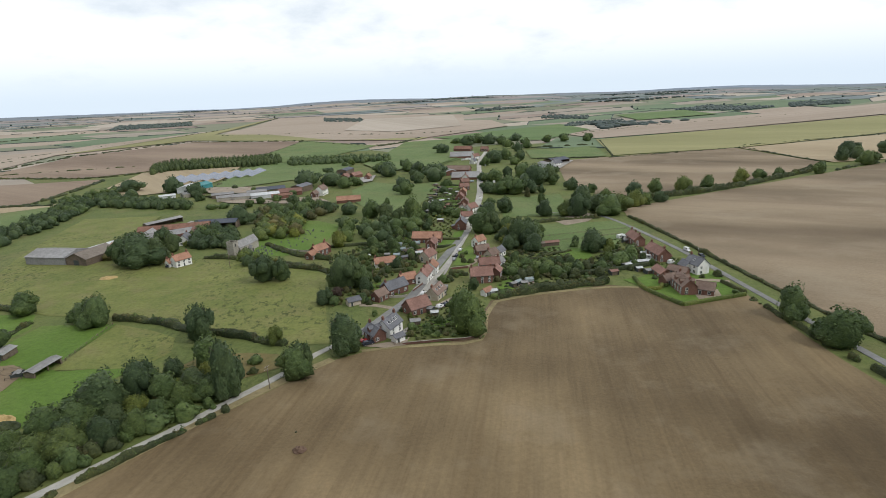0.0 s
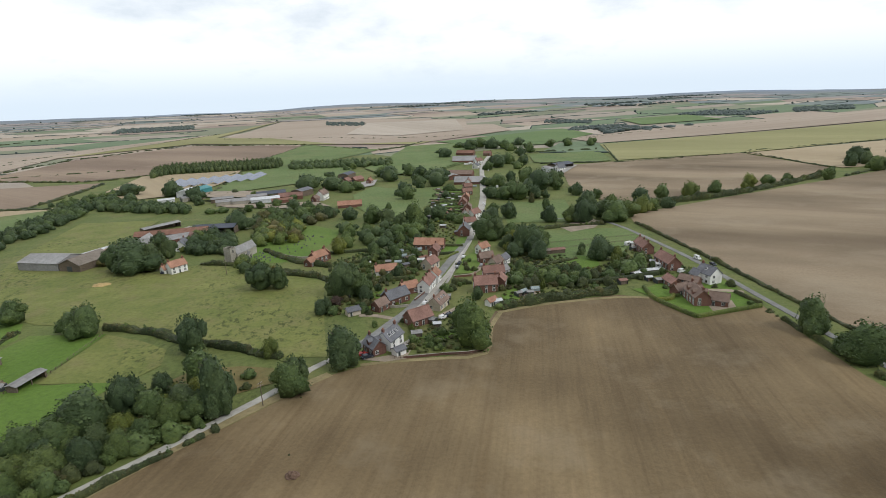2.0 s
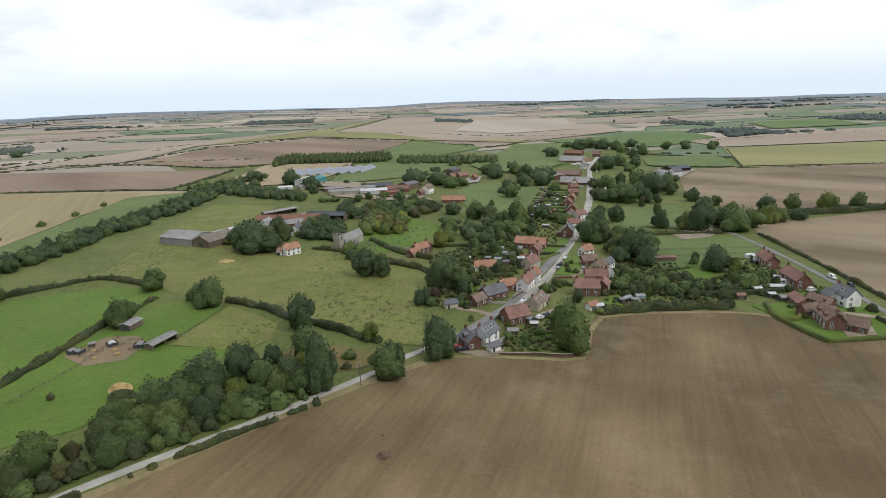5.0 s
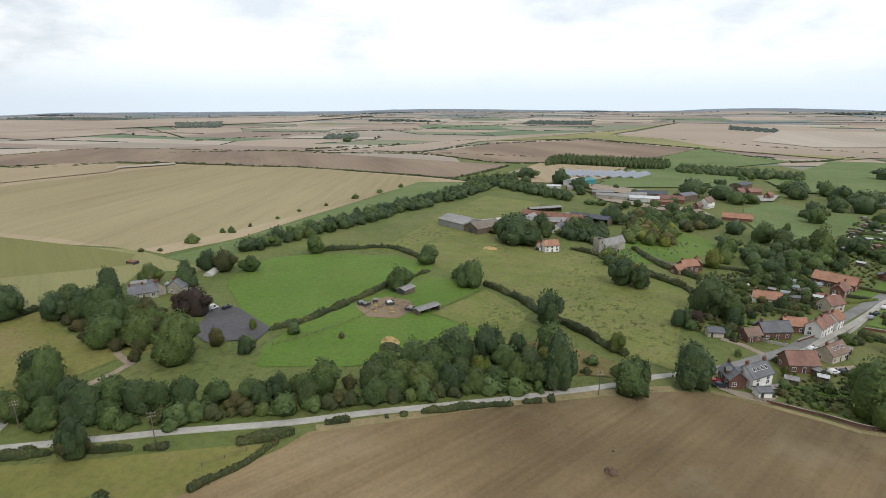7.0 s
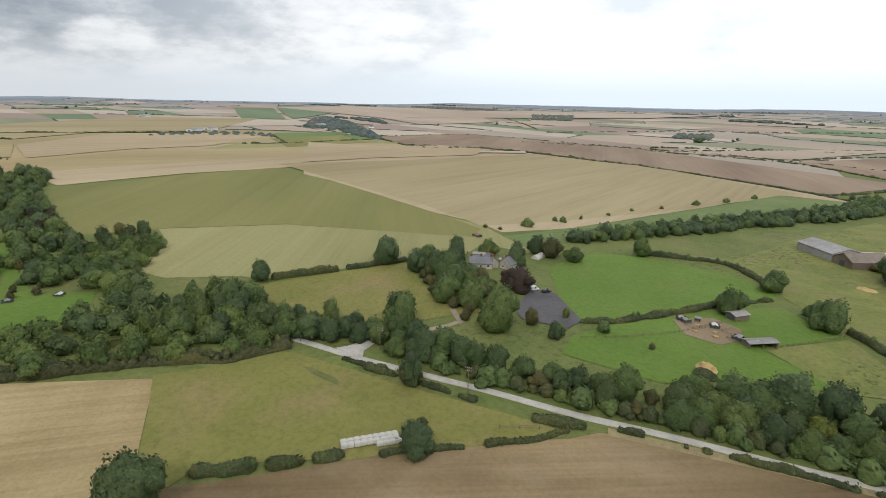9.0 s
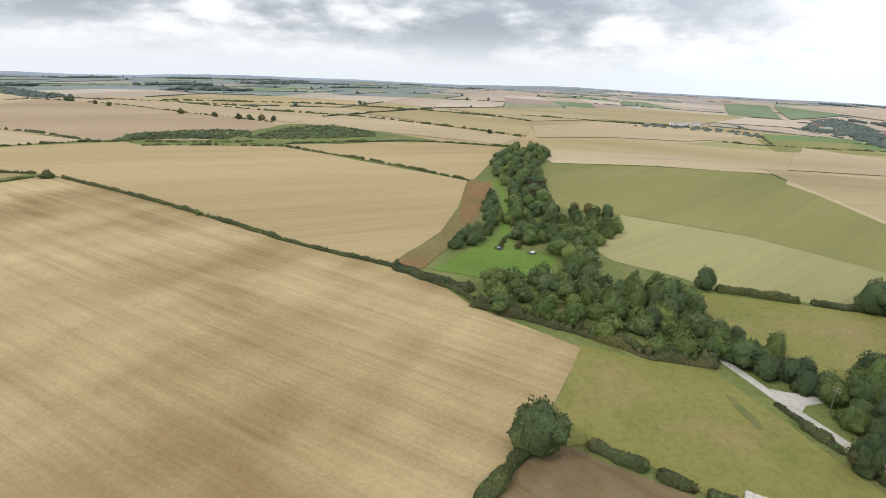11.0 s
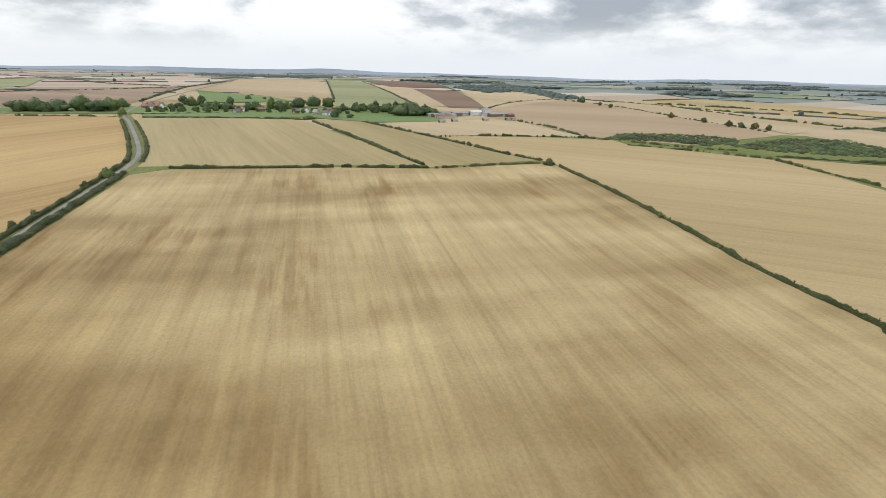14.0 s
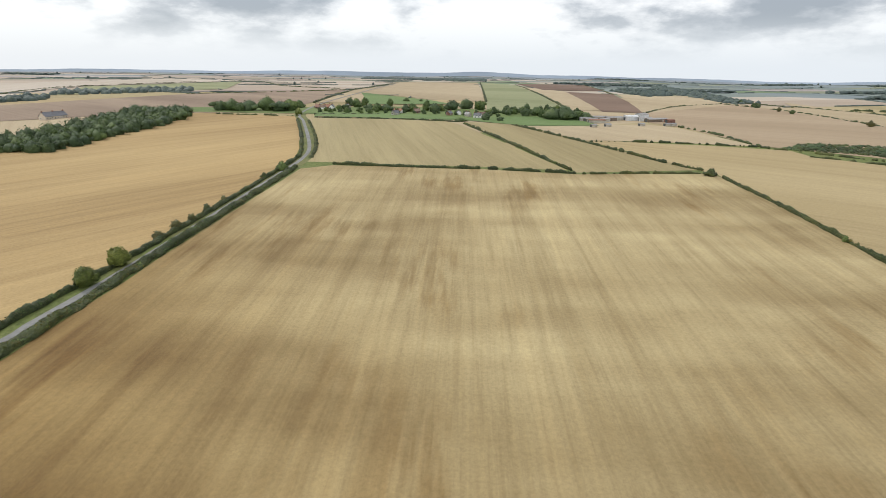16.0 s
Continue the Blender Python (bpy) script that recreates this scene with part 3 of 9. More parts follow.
field("field", CROP_OLIVE, "olive green catch crop", [(-456, -182), (-546, -107), (-607, -29), (-524, 26), (-442, 64), (-374, 94), (-325, 112), (-304, 100), (-320, 51), (-340, -10), (-331, -79), (-316, -120), (-364, -148)], 2)
field("field", STUBBLE_GREEN, "pale greening stubble", [(-251, -72), (-298, -68), (-330, -80), (-340, -10), (-320, 51), (-305, 102), (-296, 106), (-265, 83), (-258, 52), (-246, 16), (-235, -14), (-240, -28), (-240, -57)], 1)
field("field", BROAD_TAN, "broad tan stubble field", [(-645, -27), (-711, 133), (-809, 292), (-848, 375), (-701, 493), (-467, 518), (-432, 423), (-382, 290), (-346, 180), (-337, 134), (-334, 115), (-406, 91), (-530, 29)], 2)
field("field", GOLD, "pale stubble field after harvest", [(-616, -148), (-766, -182), (-776, -93), (-853, 51), (-934, 307), (-858, 380), (-789, 242), (-650, -28), (-629, -77)], 1)
field("field", STUBBLE_GREEN, "pale stubble field after harvest", [(-908, -41), (-1071, 136), (-912, 189), (-844, 50), (-776, -93), (-768, -139), (-889, -94)], 1)
field("field", PLOUGH_RED, "brown harrowed field", [(-1128, 143), (-1268, 338), (-975, 683), (-724, 508), (-879, 389), (-946, 311), (-922, 191)], 1)
field("field", BROAD_TAN, "tan stubble field", [(-1078, -126), (-1128, -64), (-925, -28), (-889, -94), (-867, -156), (-1046, -186)], 1)
field("field", CROP_GREEN, "green crop", [(-1128, -56), (-1238, 76), (-1071, 136), (-934, -28)], 1)
field("field", FAR_GREEN, "green crop", [(-2601, -291), (-2644, -131), (-1744, -47), (-1676, -169)], 1)
field("field", FAR_GREEN, "green crop", [(-2644, -112), (-2693, 111), (-2370, 114), (-1784, -29)], 1)
field("field", FAR_TAN, "pale stubble field after harvest", [(-2686, -123), (-3399, 652), (-2924, 842), (-1884, 661), (-1726, 361), (-2076, 285), (-2370, 114)], 1)
field("field", FAR_PALE, "pale stubble field after harvest", [(-1408, -263), (-1641, -187), (-1685, -22), (-1452, 34), (-1308, -151)], 1)
field("field", PLOUGH_RED, "pale stubble field after harvest", [(-3521, 741), (-2935, 1160), (-2283, 955), (-2810, 867)], 1)
field("field", MEADOW, "rough dry hay meadow", [(-222, -28), (-242, 16), (-255, 51), (-222, 51), (-199, 57), (-195, 72), (-183, 66), (-185, 54), (-175, 22), (-184, 2), (-205, -11)], 2)
field("field", MEADOW, "hay meadow with stacked bales", [(-161, -3), (-150, 11), (-136, 27), (-124, 43), (-111, 60), (-106, 64), (-105, 62), (-105, 37), (-106, 21), (-105, 10), (-108, -6), (-107, -23), (-97, -32), (-152, -41), (-154, -29), (-162, -6)], 2)
field("field", TAN, "pale stubble field after harvest", [(-488, -1036), (-501, -864), (-525, -673), (-536, -558), (-460, -512), (-430, -706), (-415, -817)], 1)
field("field", GRASS, "rough grass of a scrubby dell", [(-298, -440), (-361, -468), (-442, -507), (-515, -484), (-497, -398), (-496, -313), (-527, -261), (-442, -354), (-338, -384)], 1)
field("field", GREEN_PASTURE, "green closes round the far hamlet", [(403, -680), (374, -625), (232, -640), (100, -640), (-10, -625), (-100, -640), (-110, -745), (-10, -735), (130, -765), (255, -725)], 1)
field("field", TAN, "strip of brighter stubble", [(-828, 1), (-660, -1), (-726, 91), (-799, 253), (-899, 322), (-959, 241), (-874, 91)], 3)
# pale colour patch added over the stubble, no separate covering
field("field", FAR_PALE, "pale strip on the stubble", [(-838, 274), (-865, 285), (-883, 373), (-852, 362)], 4)
field("field", TAN, "pale stubble field after harvest", [(-542, -563), (-613, -545), (-615, -382), (-615, -285), (-542, -272), (-501, -399), (-465, -501)], 1)
field("field", STUBBLE_GREY, "pale stubble field after harvest", [(-646, -564), (-832, -564), (-790, -348), (-646, -289), (-632, -393)], 1)
field("field", BROAD_TAN, "pale stubble field after harvest", [(-880, -566), (-1535, -402), (-1699, -122), (-1124, -175), (-1044, -316), (-844, -373)], 1)
field("field", TAN, "tan stubble field", [(-767, -336), (-990, -299), (-1079, -156), (-1055, -65), (-836, -127), (-759, -210), (-645, -275)], 1)
field("field", STUBBLE_GREY, "pale stubble field after harvest", [(-605, -261), (-737, -204), (-823, -60), (-975, 118), (-965, 194), (-688, -34), (-542, -211)], 1)
field("field", CROP_OLIVE, "olive green crop", [(-999, -56), (-1136, 77), (-975, 110), (-841, -22)], 1)
field("field", TAN, "pale stubble field after harvest", [(-541, -233), (-664, -98), (-719, -23), (-864, 128), (-869, 286), (-778, 258), (-613, -17), (-553, -109), (-475, -184)], 1)
field("field", VERGE, "rank green streak in the hay meadow", [(-151, 0), (-150, 2), (-143, 9), (-140, 10), (-139, 9), (-146, 3)], 4)
field("field", LAWN, "bright green playing field", [(-238, 120), (-252, 136), (-265, 161), (-255, 184), (-220, 215), (-190, 214), (-178, 196), (-182, 174), (-172, 113), (-174, 103), (-200, 107)], 2)
field("field", LAWN, "bright green paddock", [(-161, 94), (-167, 110), (-176, 168), (-176, 200), (-144, 200), (-142, 159), (-137, 157), (-111, 160), (-123, 121), (-125, 105), (-148, 83)], 2)
field("field", PASTURE, "short grass paddock", [(-140, 158), (-143, 199), (-125, 192), (-110, 183), (-105, 170), (-110, 158)], 3)
field("field", PASTURE, "grazed cow pasture", [(-267, 200), (-246, 239), (-298, 350), (-333, 454), (-264, 457), (-248, 376), (-208, 298), (-171, 290), (-155, 305), (-116, 291), (-70, 263), (-63, 228), (-48, 174), (-63, 174), (-93, 184), (-124, 199), (-151, 208), (-183, 212), (-213, 226)], 2)
field("field", GREEN_PASTURE, "long green pasture", [(-305, 119), (-323, 176), (-459, 484), (-412, 539), (-371, 443), (-317, 250), (-294, 160), (-266, 135)], 2)
field("field", STUBBLE_GREEN, "pale stubble field after harvest", [(-388, 16), (-410, 66), (-336, 116), (-308, 120), (-262, 126), (-292, 97), (-278, 54), (-260, 39), (-260, 7)], 1)
field("field", PLOUGH_RED, "brown harrowed field", [(-896, 369), (-903, 663), (-499, 738), (-461, 539), (-515, 548), (-687, 499)], 1)
field("field", PLOUGH_RED, "brown harrowed ploughland", [(-748, 803), (-778, 1072), (-656, 1325), (-340, 1233), (-359, 1028), (-481, 812), (-539, 761)], 1)
field("field", TAN, "pale rough ground beside the solar panels", [(-435, 634), (-475, 794), (-339, 826), (-311, 714), (-313, 613), (-383, 568)], 2)
field("field", GREEN_PASTURE, "green pasture", [(-287, 591), (-326, 798), (-290, 859), (-157, 867), (-164, 706), (-203, 670)], 2)
field("field", GREEN_PASTURE, "green field", [(-361, 927), (-361, 1266), (-163, 1091), (-239, 883), (-292, 867)], 1)
field("field", GREEN_PASTURE, "green pasture", [(-126, 953), (-113, 1142), (-3, 1177), (33, 893), (-54, 707), (-127, 832)], 1)
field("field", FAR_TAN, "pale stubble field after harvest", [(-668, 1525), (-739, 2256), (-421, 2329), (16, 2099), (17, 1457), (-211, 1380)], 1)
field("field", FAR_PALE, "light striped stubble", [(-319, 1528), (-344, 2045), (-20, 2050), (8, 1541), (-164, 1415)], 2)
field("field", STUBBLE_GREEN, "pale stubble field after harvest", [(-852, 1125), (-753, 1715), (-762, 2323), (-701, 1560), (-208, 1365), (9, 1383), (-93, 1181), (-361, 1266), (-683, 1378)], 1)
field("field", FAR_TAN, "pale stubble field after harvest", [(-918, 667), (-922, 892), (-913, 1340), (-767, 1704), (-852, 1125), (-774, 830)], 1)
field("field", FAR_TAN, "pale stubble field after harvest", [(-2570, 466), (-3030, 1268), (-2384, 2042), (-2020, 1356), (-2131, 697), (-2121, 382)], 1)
field("field", PLOUGH_RED, "pale stubble field after harvest", [(-1207, 213), (-1326, 408), (-918, 667), (-901, 380), (-962, 168)], 1)
field("field", TAN, "pale stubble field after harvest", [(-909, 158), (-872, 368), (-704, 480), (-501, 533), (-403, 548), (-463, 488), (-325, 177), (-315, 123), (-340, 117), (-416, 67), (-486, -1), (-940, 9)], 1)
field("field", PLOUGH_PALE, "broad brown ploughed field", [(127, 416), (237, 484), (397, 576), (484, 626), (675, 675), (729, 485), (160, 86), (145, 140), (141, 164), (138, 196), (136, 255), (130, 310), (122, 382)], 1)
field("field", PLOUGH_PALE, "brown ploughed field", [(135, 757), (210, 781), (415, 832), (429, 650), (355, 584), (258, 518), (172, 470), (126, 481), (114, 583)], 1)
field("field", GREEN_PASTURE, "green paddock", [(110, 902), (229, 931), (216, 793), (140, 783), (106, 801)], 2)
field("field", STUBBLE_GREEN, "pale green stubble", [(260, 1047), (585, 1162), (996, 1320), (1265, 1294), (961, 974), (735, 965), (426, 836), (224, 798)], 1)
field("field", TAN, "pale stubble field after harvest", [(422, 829), (715, 938), (936, 949), (715, 717), (505, 654), (440, 646)], 1)
field("field", FAR_TAN, "pale stubble field after harvest", [(229, 1192), (566, 1444), (1266, 1689), (1640, 1690), (1302, 1334), (1017, 1349), (567, 1172), (266, 1068)], 1)
field("field", CROP_GREEN, "bright green crop", [(-60, 1220), (266, 1469), (304, 1280), (163, 1076), (43, 1113)], 1)
field("field", FAR_TAN, "pale stubble field after harvest", [(-510, 1478), (-331, 1873), (102, 1722), (133, 1478), (-67, 1236), (-273, 1236)], 1)
field("field", CROP_GREEN, "green crop", [(486, 1728), (732, 1831), (738, 1604), (482, 1498)], 1)
field("field", GREEN_PASTURE, "sheep pasture below the farm", [(-115, 563), (-102, 620), (-66, 590), (-17, 606), (-12, 538), (-35, 479), (-34, 419), (-47, 408), (-75, 447), (-97, 490)], 3)
field("field", GREEN_PASTURE, "green pasture above the farm", [(-143, 800), (-108, 992), (-26, 1021), (4, 851), (-25, 776), (-47, 746), (-73, 730), (-101, 705)], 3)
field("field", GREEN_PASTURE, "grass paddock", [(34, 486), (93, 495), (88, 419), (75, 397), (33, 399)], 2)
field("field", LAWN, "green churchyard", [(-136, 326), (-142, 386), (-132, 412), (-111, 408), (-90, 388), (-88, 355), (-90, 325), (-106, 303), (-124, 304)], 3)
field("field", GREEN_PASTURE, "paddock with a riding ring", [(50, 368), (112, 370), (112, 345), (94, 306), (56, 273), (45, 302)], 2)
field("field", GRAVEL, "sandy riding ring with heaps of earth", [(68, 377), (84, 398), (97, 404), (101, 390), (91, 372), (73, 361)], 4)
field("field", LAWN, "green village garden", [(80, 236), (107, 259), (122, 247), (121, 214), (91, 203), (81, 222)], 2)
road("lane", "narrow pale tarmac lane through the village", [(-179, -20), (-172, -4), (-155, 16), (-140, 36), (-129, 51), (-113, 71), (-101, 89), (-79, 119), (-67, 137), (-58, 151), (-51, 165), (-46, 172), (-36, 187), (-30, 202), (-22, 216), (-15, 240), (-5, 286), (4, 344), (11, 403), (20, 495), (25, 606), (30, 764), (46, 907)], 2.9, ASPHALT, 0.2)
road("village_street", "wide grey village street", [(-42, 178), (-36, 187), (-30, 202), (-23, 220), (-18, 244), (-13.5, 268), (-8, 294), (-2, 322), (4, 350)], 4.8, ROAD_GREY, 0.24)
road("country_road", "grey country road between hedges", [(69, 410), (100, 395), (111, 368), (122, 291), (126, 220), (128, 184), (130, 149), (132, 126), (152, 30), (152, -60), (137, -112), (136.5, -126), (136, -140), (135.5, -160), (136, -183), (136.5, -204), (137, -233), (138, -264), (139, -300), (140, -332), (142, -372), (150, -410), (174, -474), (213, -570), (240, -635), (262, -781), (282, -1088), (330, -1685)], 3.1, ROAD_GREY, 0.2)
road("verge", "mown green verge along the road", [(136.5, -204), (138, -264), (140, -332), (142, -372), (150, -410), (174, -474), (213, -570), (240, -635), (252, -710)], 13, VERGE, 0.1)
road("side_lane", "short tarmac spur to the manor", [(-157, 14), (-162, 18), (-167, 22), (-169, 26)], 5, ASPHALT, 0.21)
field("junction_apron", ASPHALT, "pale tarmac apron where the spur joins", [(-162, 10), (-163, 14), (-165, 18), (-168, 22), (-164, 21), (-159, 19), (-154, 18)], 6, "road apron")
road("manor_track", "narrow gravel track to the manor", [(-169, 26), (-172, 41), (-176, 52), (-180, 59), (-177, 57), (-189, 57), (-196, 58)], 2.4, GRAVEL, 0.16)
road("upper_street", "narrow upper village street", [(4, 350), (10, 400), (14.5, 450), (19.5, 525), (22, 600), (25, 696), (29, 785), (44, 907)], 5.2, ASPHALT, 0.26)
road("gravel_drive", "pale gravel garden drive", [(-44, 214), (-37, 213), (-29, 209), (-25, 210)], 3, GRAVEL, 0.16)
road("gravel_drive", "pale gravel drive to a brick house", [(107, 234), (116, 233), (122, 230)], 4, GRAVEL, 0.16)
field("lawn", LAWN, "green garden lawn", [(-45, 224), (-44, 238), (-34, 241), (-35, 228), (-42, 219)], 3, "lawn")
field("lawn", LAWN, "green garden lawn beside the street", [(-4, 271), (0, 301), (8, 321), (9, 287), (5, 271)], 3, "lawn")
field("lawn", LAWN, "green garden lawn", [(-16, 330), (0, 338), (-1, 319), (-14, 315)], 3, "lawn")
field("lawn", LAWN, "green garden lawn", [(17, 236), (24, 239), (25, 227), (18, 225)], 3, "lawn")
field("lawn", LAWN, "green garden lawn", [(58, 281), (74, 298), (72, 279), (58, 267)], 3, "lawn")
field("yard", GRAVEL, "gravel yard beside the house", [(-36, 171), (-26, 174), (-19, 178), (-20, 171), (-27, 169)], 3, "yard")
field("yard", GRAVEL, "pinkish paved terrace beside the house", [(100, 215), (112, 220), (110, 212), (99, 208)], 4, "yard")
field("yard", CONCRETE, "concrete farmyard", [(-222, 362), (-205, 391), (-180, 393), (-171, 372), (-180, 345), (-201, 351)], 3, "yard")
field("yard", GRAVEL, "dusty farm track and yard", [(-250, 533), (-196, 528), (-145, 531), (-124, 501), (-158, 496), (-230, 513)], 3, "yard")
field("yard", CONCRETE, "concrete farmyard", [(-133, 645), (-106, 677), (-103, 629), (-122, 608)], 3, "yard")
field("field", MARGIN, "rough scrubby ground behind the lane trees", [(-118, 112), (-104, 140), (-92, 166), (-76, 168), (-64, 166), (-60, 156), (-74, 146), (-92, 132)], 3)
field("yard", PLOUGH_PALE, "scratched bare earth of the poultry runs", [(-170, 142), (-169, 160), (-158, 163), (-149, 158), (-146, 144), (-156, 137)], 4, "yard")
road("field_margin", "dry grass margin of the ploughed field", [(-105, 75), (-94, 92), (-78, 117), (-56, 147), (-44, 161)], 3.6, DRY_MARGIN, 0.13)
road("field_margin", "dry grass margin of the ploughed field", [(-35, 167), (-23, 169.5), (-7, 171), (7, 174), (10, 197), (15, 213)], 2.2, DRY_MARGIN, 0.13)
road("field_margin", "dry grass margin of the ploughed field", [(14, 213), (36, 222), (68, 228), (80, 226)], 2.4, DRY_MARGIN, 0.13)
road("service_road", "narrow access road before the houses", [(-5, 266), (4, 269), (8, 277), (10, 295), (9, 316)], 2.6, GRAVEL, 0.17)
field("yard", GRAVEL, "trodden garden ground", [(22, 236), (31, 241), (35, 237), (28, 230)], 4, "yard")
field("lawn", LAWN, "green garden lawn", [(54, 288), (64, 298), (72, 297), (68, 285), (59, 278)], 4, "lawn")
field("lawn", LAWN, "green garden lawn", [(19, 249), (25, 252), (25, 239), (20, 236)], 4, "lawn")
field("lawn", LAWN, "green garden lawn", [(-46, 237), (-40, 248), (-37, 237), (-42, 230)], 4, "lawn")
field("lawn", LAWN, "green garden lawn behind the hedge", [(-49, 335), (-37, 356), (-32, 344), (-40, 321)], 4, "lawn")
field("lawn", LAWN, "green garden lawn", [(76, 238), (90, 241), (88, 227), (82, 226)], 4, "lawn")
field("yard", CONCRETE, "pale concrete yard by the barn", [(114, 725), (144, 766), (157, 748), (126, 676)], 4, "yard")
road("pavement", "pale concrete pavement along the village street", [(-15, 229), (-12, 243), (-8, 258), (-4, 286), (1, 317), (5, 343)], 1.3, CONCRETE, 0.3)
field("patio", CONCRETE, "pale slab patio behind the house", [(-28, 181), (-23, 183), (-20, 188), (-19, 184), (-24, 178)], 6, "patio")
field("patio", GRAVEL, "gravel drive beside the brick house", [(-11, 211), (-4, 220), (-2, 213), (-9, 206)], 6, "drive")
field("lawn", LAWN, "green garden lawn", [(-19, 189), (-11, 192), (-4, 194), (0, 189), (-10, 185)], 6, "lawn")
field("lawn", LAWN, "green garden lawn", [(-4, 350), (3, 357), (1, 338), (-5, 333)], 6, "lawn")
field("car_park", ASPHALT_DARK, "dark tarmac car park", [(-189, 82), (-211, 100), (-203, 107), (-173, 104), (-167, 95), (-178, 81)], 5, "car park")


# ---- trees, hedges and woods ----
def ico(level):
    bm = bmesh.new()
    bmesh.ops.create_icosphere(bm, subdivisions=level, radius=1.0)
    v = np.array([tuple(p.co) for p in bm.verts])
    f = np.array([[p.index for p in q.verts] for q in bm.faces])
    bm.free()
    return v, f


ICO = {k: ico(k) for k in (1, 2, 3)}


class Leafage:
    """Foliage of billowing crowns and loose leaf sprays, gathered into one mesh."""

    def __init__(self, seed):
        self.rng = np.random.default_rng(seed)
        self.v, self.f3, self.n = [], [], 0
        self.mat, self.slots, self.soft = 0, [], []

    def add(self, v, f, soft):
        self.v.append(v)
        self.f3.append(f + self.n)
        self.slots += [self.mat] * len(f)
        self.soft += [soft] * len(f)
        self.n += len(v)

    def lump(self, c, r, level=2, rough=0.28):
        v, f = ICO[level]
        k = 1 + rough * (self.rng.random(len(v)) - 0.5) * 2
        self.add(v * k[:, None] * np.array(r) + np.array(c), f, True)

    def crown(self, c, r, level=2, boughs=26, depth=0.42, sprays=0, size=0.3):
        """One mass of leaves: boughs swell out of a shaded core, and leaf clusters fill a loose skin over them."""
        g = self.rng
        b = g.normal(size=(boughs, 3))
        b[:, 2] = b[:, 2] * 0.85 + 0.25
        b /= np.linalg.norm(b, axis=1)[:, None]
        wide = 0.025 + 0.085 * g.random(boughs)
        tall = 0.35 + 0.65 * g.random(boughs)

        def skin(d):
            k = 1 - depth * 0.75 + depth * (tall * np.exp(-(1 - d @ b.T) / wide)).max(1)
            p = d * k[:, None]
            # a dome: broad low down, with a flattened foot
            level_out = np.sqrt(np.clip(1 - d[:, 2] ** 2, 0.09, 1)) ** -0.75
            p[:, :2] *= np.where(d[:, 2] < 0, level_out, 1 - 0.1 * d[:, 2])[:, None]
            p[:, 2] = np.where(p[:, 2] < 0, p[:, 2] * 0.86, p[:, 2])
            return p

        v, f = ICO[level]
        shrink = 0.9 if sprays else 1.0
        core = skin(v) * (shrink + 0.07 * (g.random(len(v)) - 0.5))[:, None]
        self.add(core * np.array(r) + np.array(c), f, True)
        if sprays:
            d = g.normal(size=(sprays, 3))
            d[:, 2] = np.where(d[:, 2] < -0.8, -d[:, 2], d[:, 2])
            d /= np.linalg.norm(d, axis=1)[:, None]
            e = skin(d)
            # the way the skin faces, from two neighbours
            t1 = np.cross(d, [0.31, 0.2, 0.93])
            t1 /= np.linalg.norm(t1, axis=1)[:, None] + 1e-9
            t2 = np.cross(d, t1)
            rr = np.array(r)
            n1, n2 = d + 0.12 * t1, d + 0.12 * t2
            n1 /= np.linalg.norm(n1, axis=1)[:, None]
            n2 /= np.linalg.norm(n2, axis=1)[:, None]
            n = np.cross((skin(n1) - e) * rr, (skin(n2) - e) * rr)
            n *= np.sign((n * d).sum(1))[:, None]
            n /= np.linalg.norm(n, axis=1)[:, None] + 1e-9
            self.leaves(e * (0.9 + 0.16 * g.random((sprays, 1)) ** 1.6) * rr + np.array(c), n, size)

    def leaves(self, p, d, size):
        """Small leaf clusters at the points p, roughly square to the directions d."""
        g, count = self.rng, len(p)
        a = g.normal(size=(count, 3))
        a -= d * ((a * d).sum(1) * 0.6)[:, None]
        a /= np.linalg.norm(a, axis=1)[:, None]
        b = np.cross(a, d + 0.45 * g.normal(size=(count, 3)))
        b /= np.linalg.norm(b, axis=1)[:, None] + 1e-6
        s = size * (0.5 + 0.9 * g.random((count, 1)))
        quad = np.stack([p - a * s - b * s * 0.5, p + a * s * 0.3 - b * s, p + a * s + b * s * 0.5, p - a * s * 0.3 + b * s], 1)
        base = np.arange(count)[:, None] * 4
        self.add(quad.reshape(-1, 3), np.concatenate([base + [0, 1, 2], base + [0, 2, 3]]), False)

    def mesh(self, name, mat):
        v, f = np.concatenate(self.v), np.concatenate(self.f3)
        me = bpy.data.meshes.new(name)
        me.from_pydata(v.tolist(), [], f.tolist())
        for m in (mat if isinstance(mat, (list, tuple)) else [mat]):
            me.materials.append(m)
        me.polygons.foreach_set("material_index", self.slots)
        me.polygons.foreach_set("use_smooth", self.soft)
        me.update()
        return me


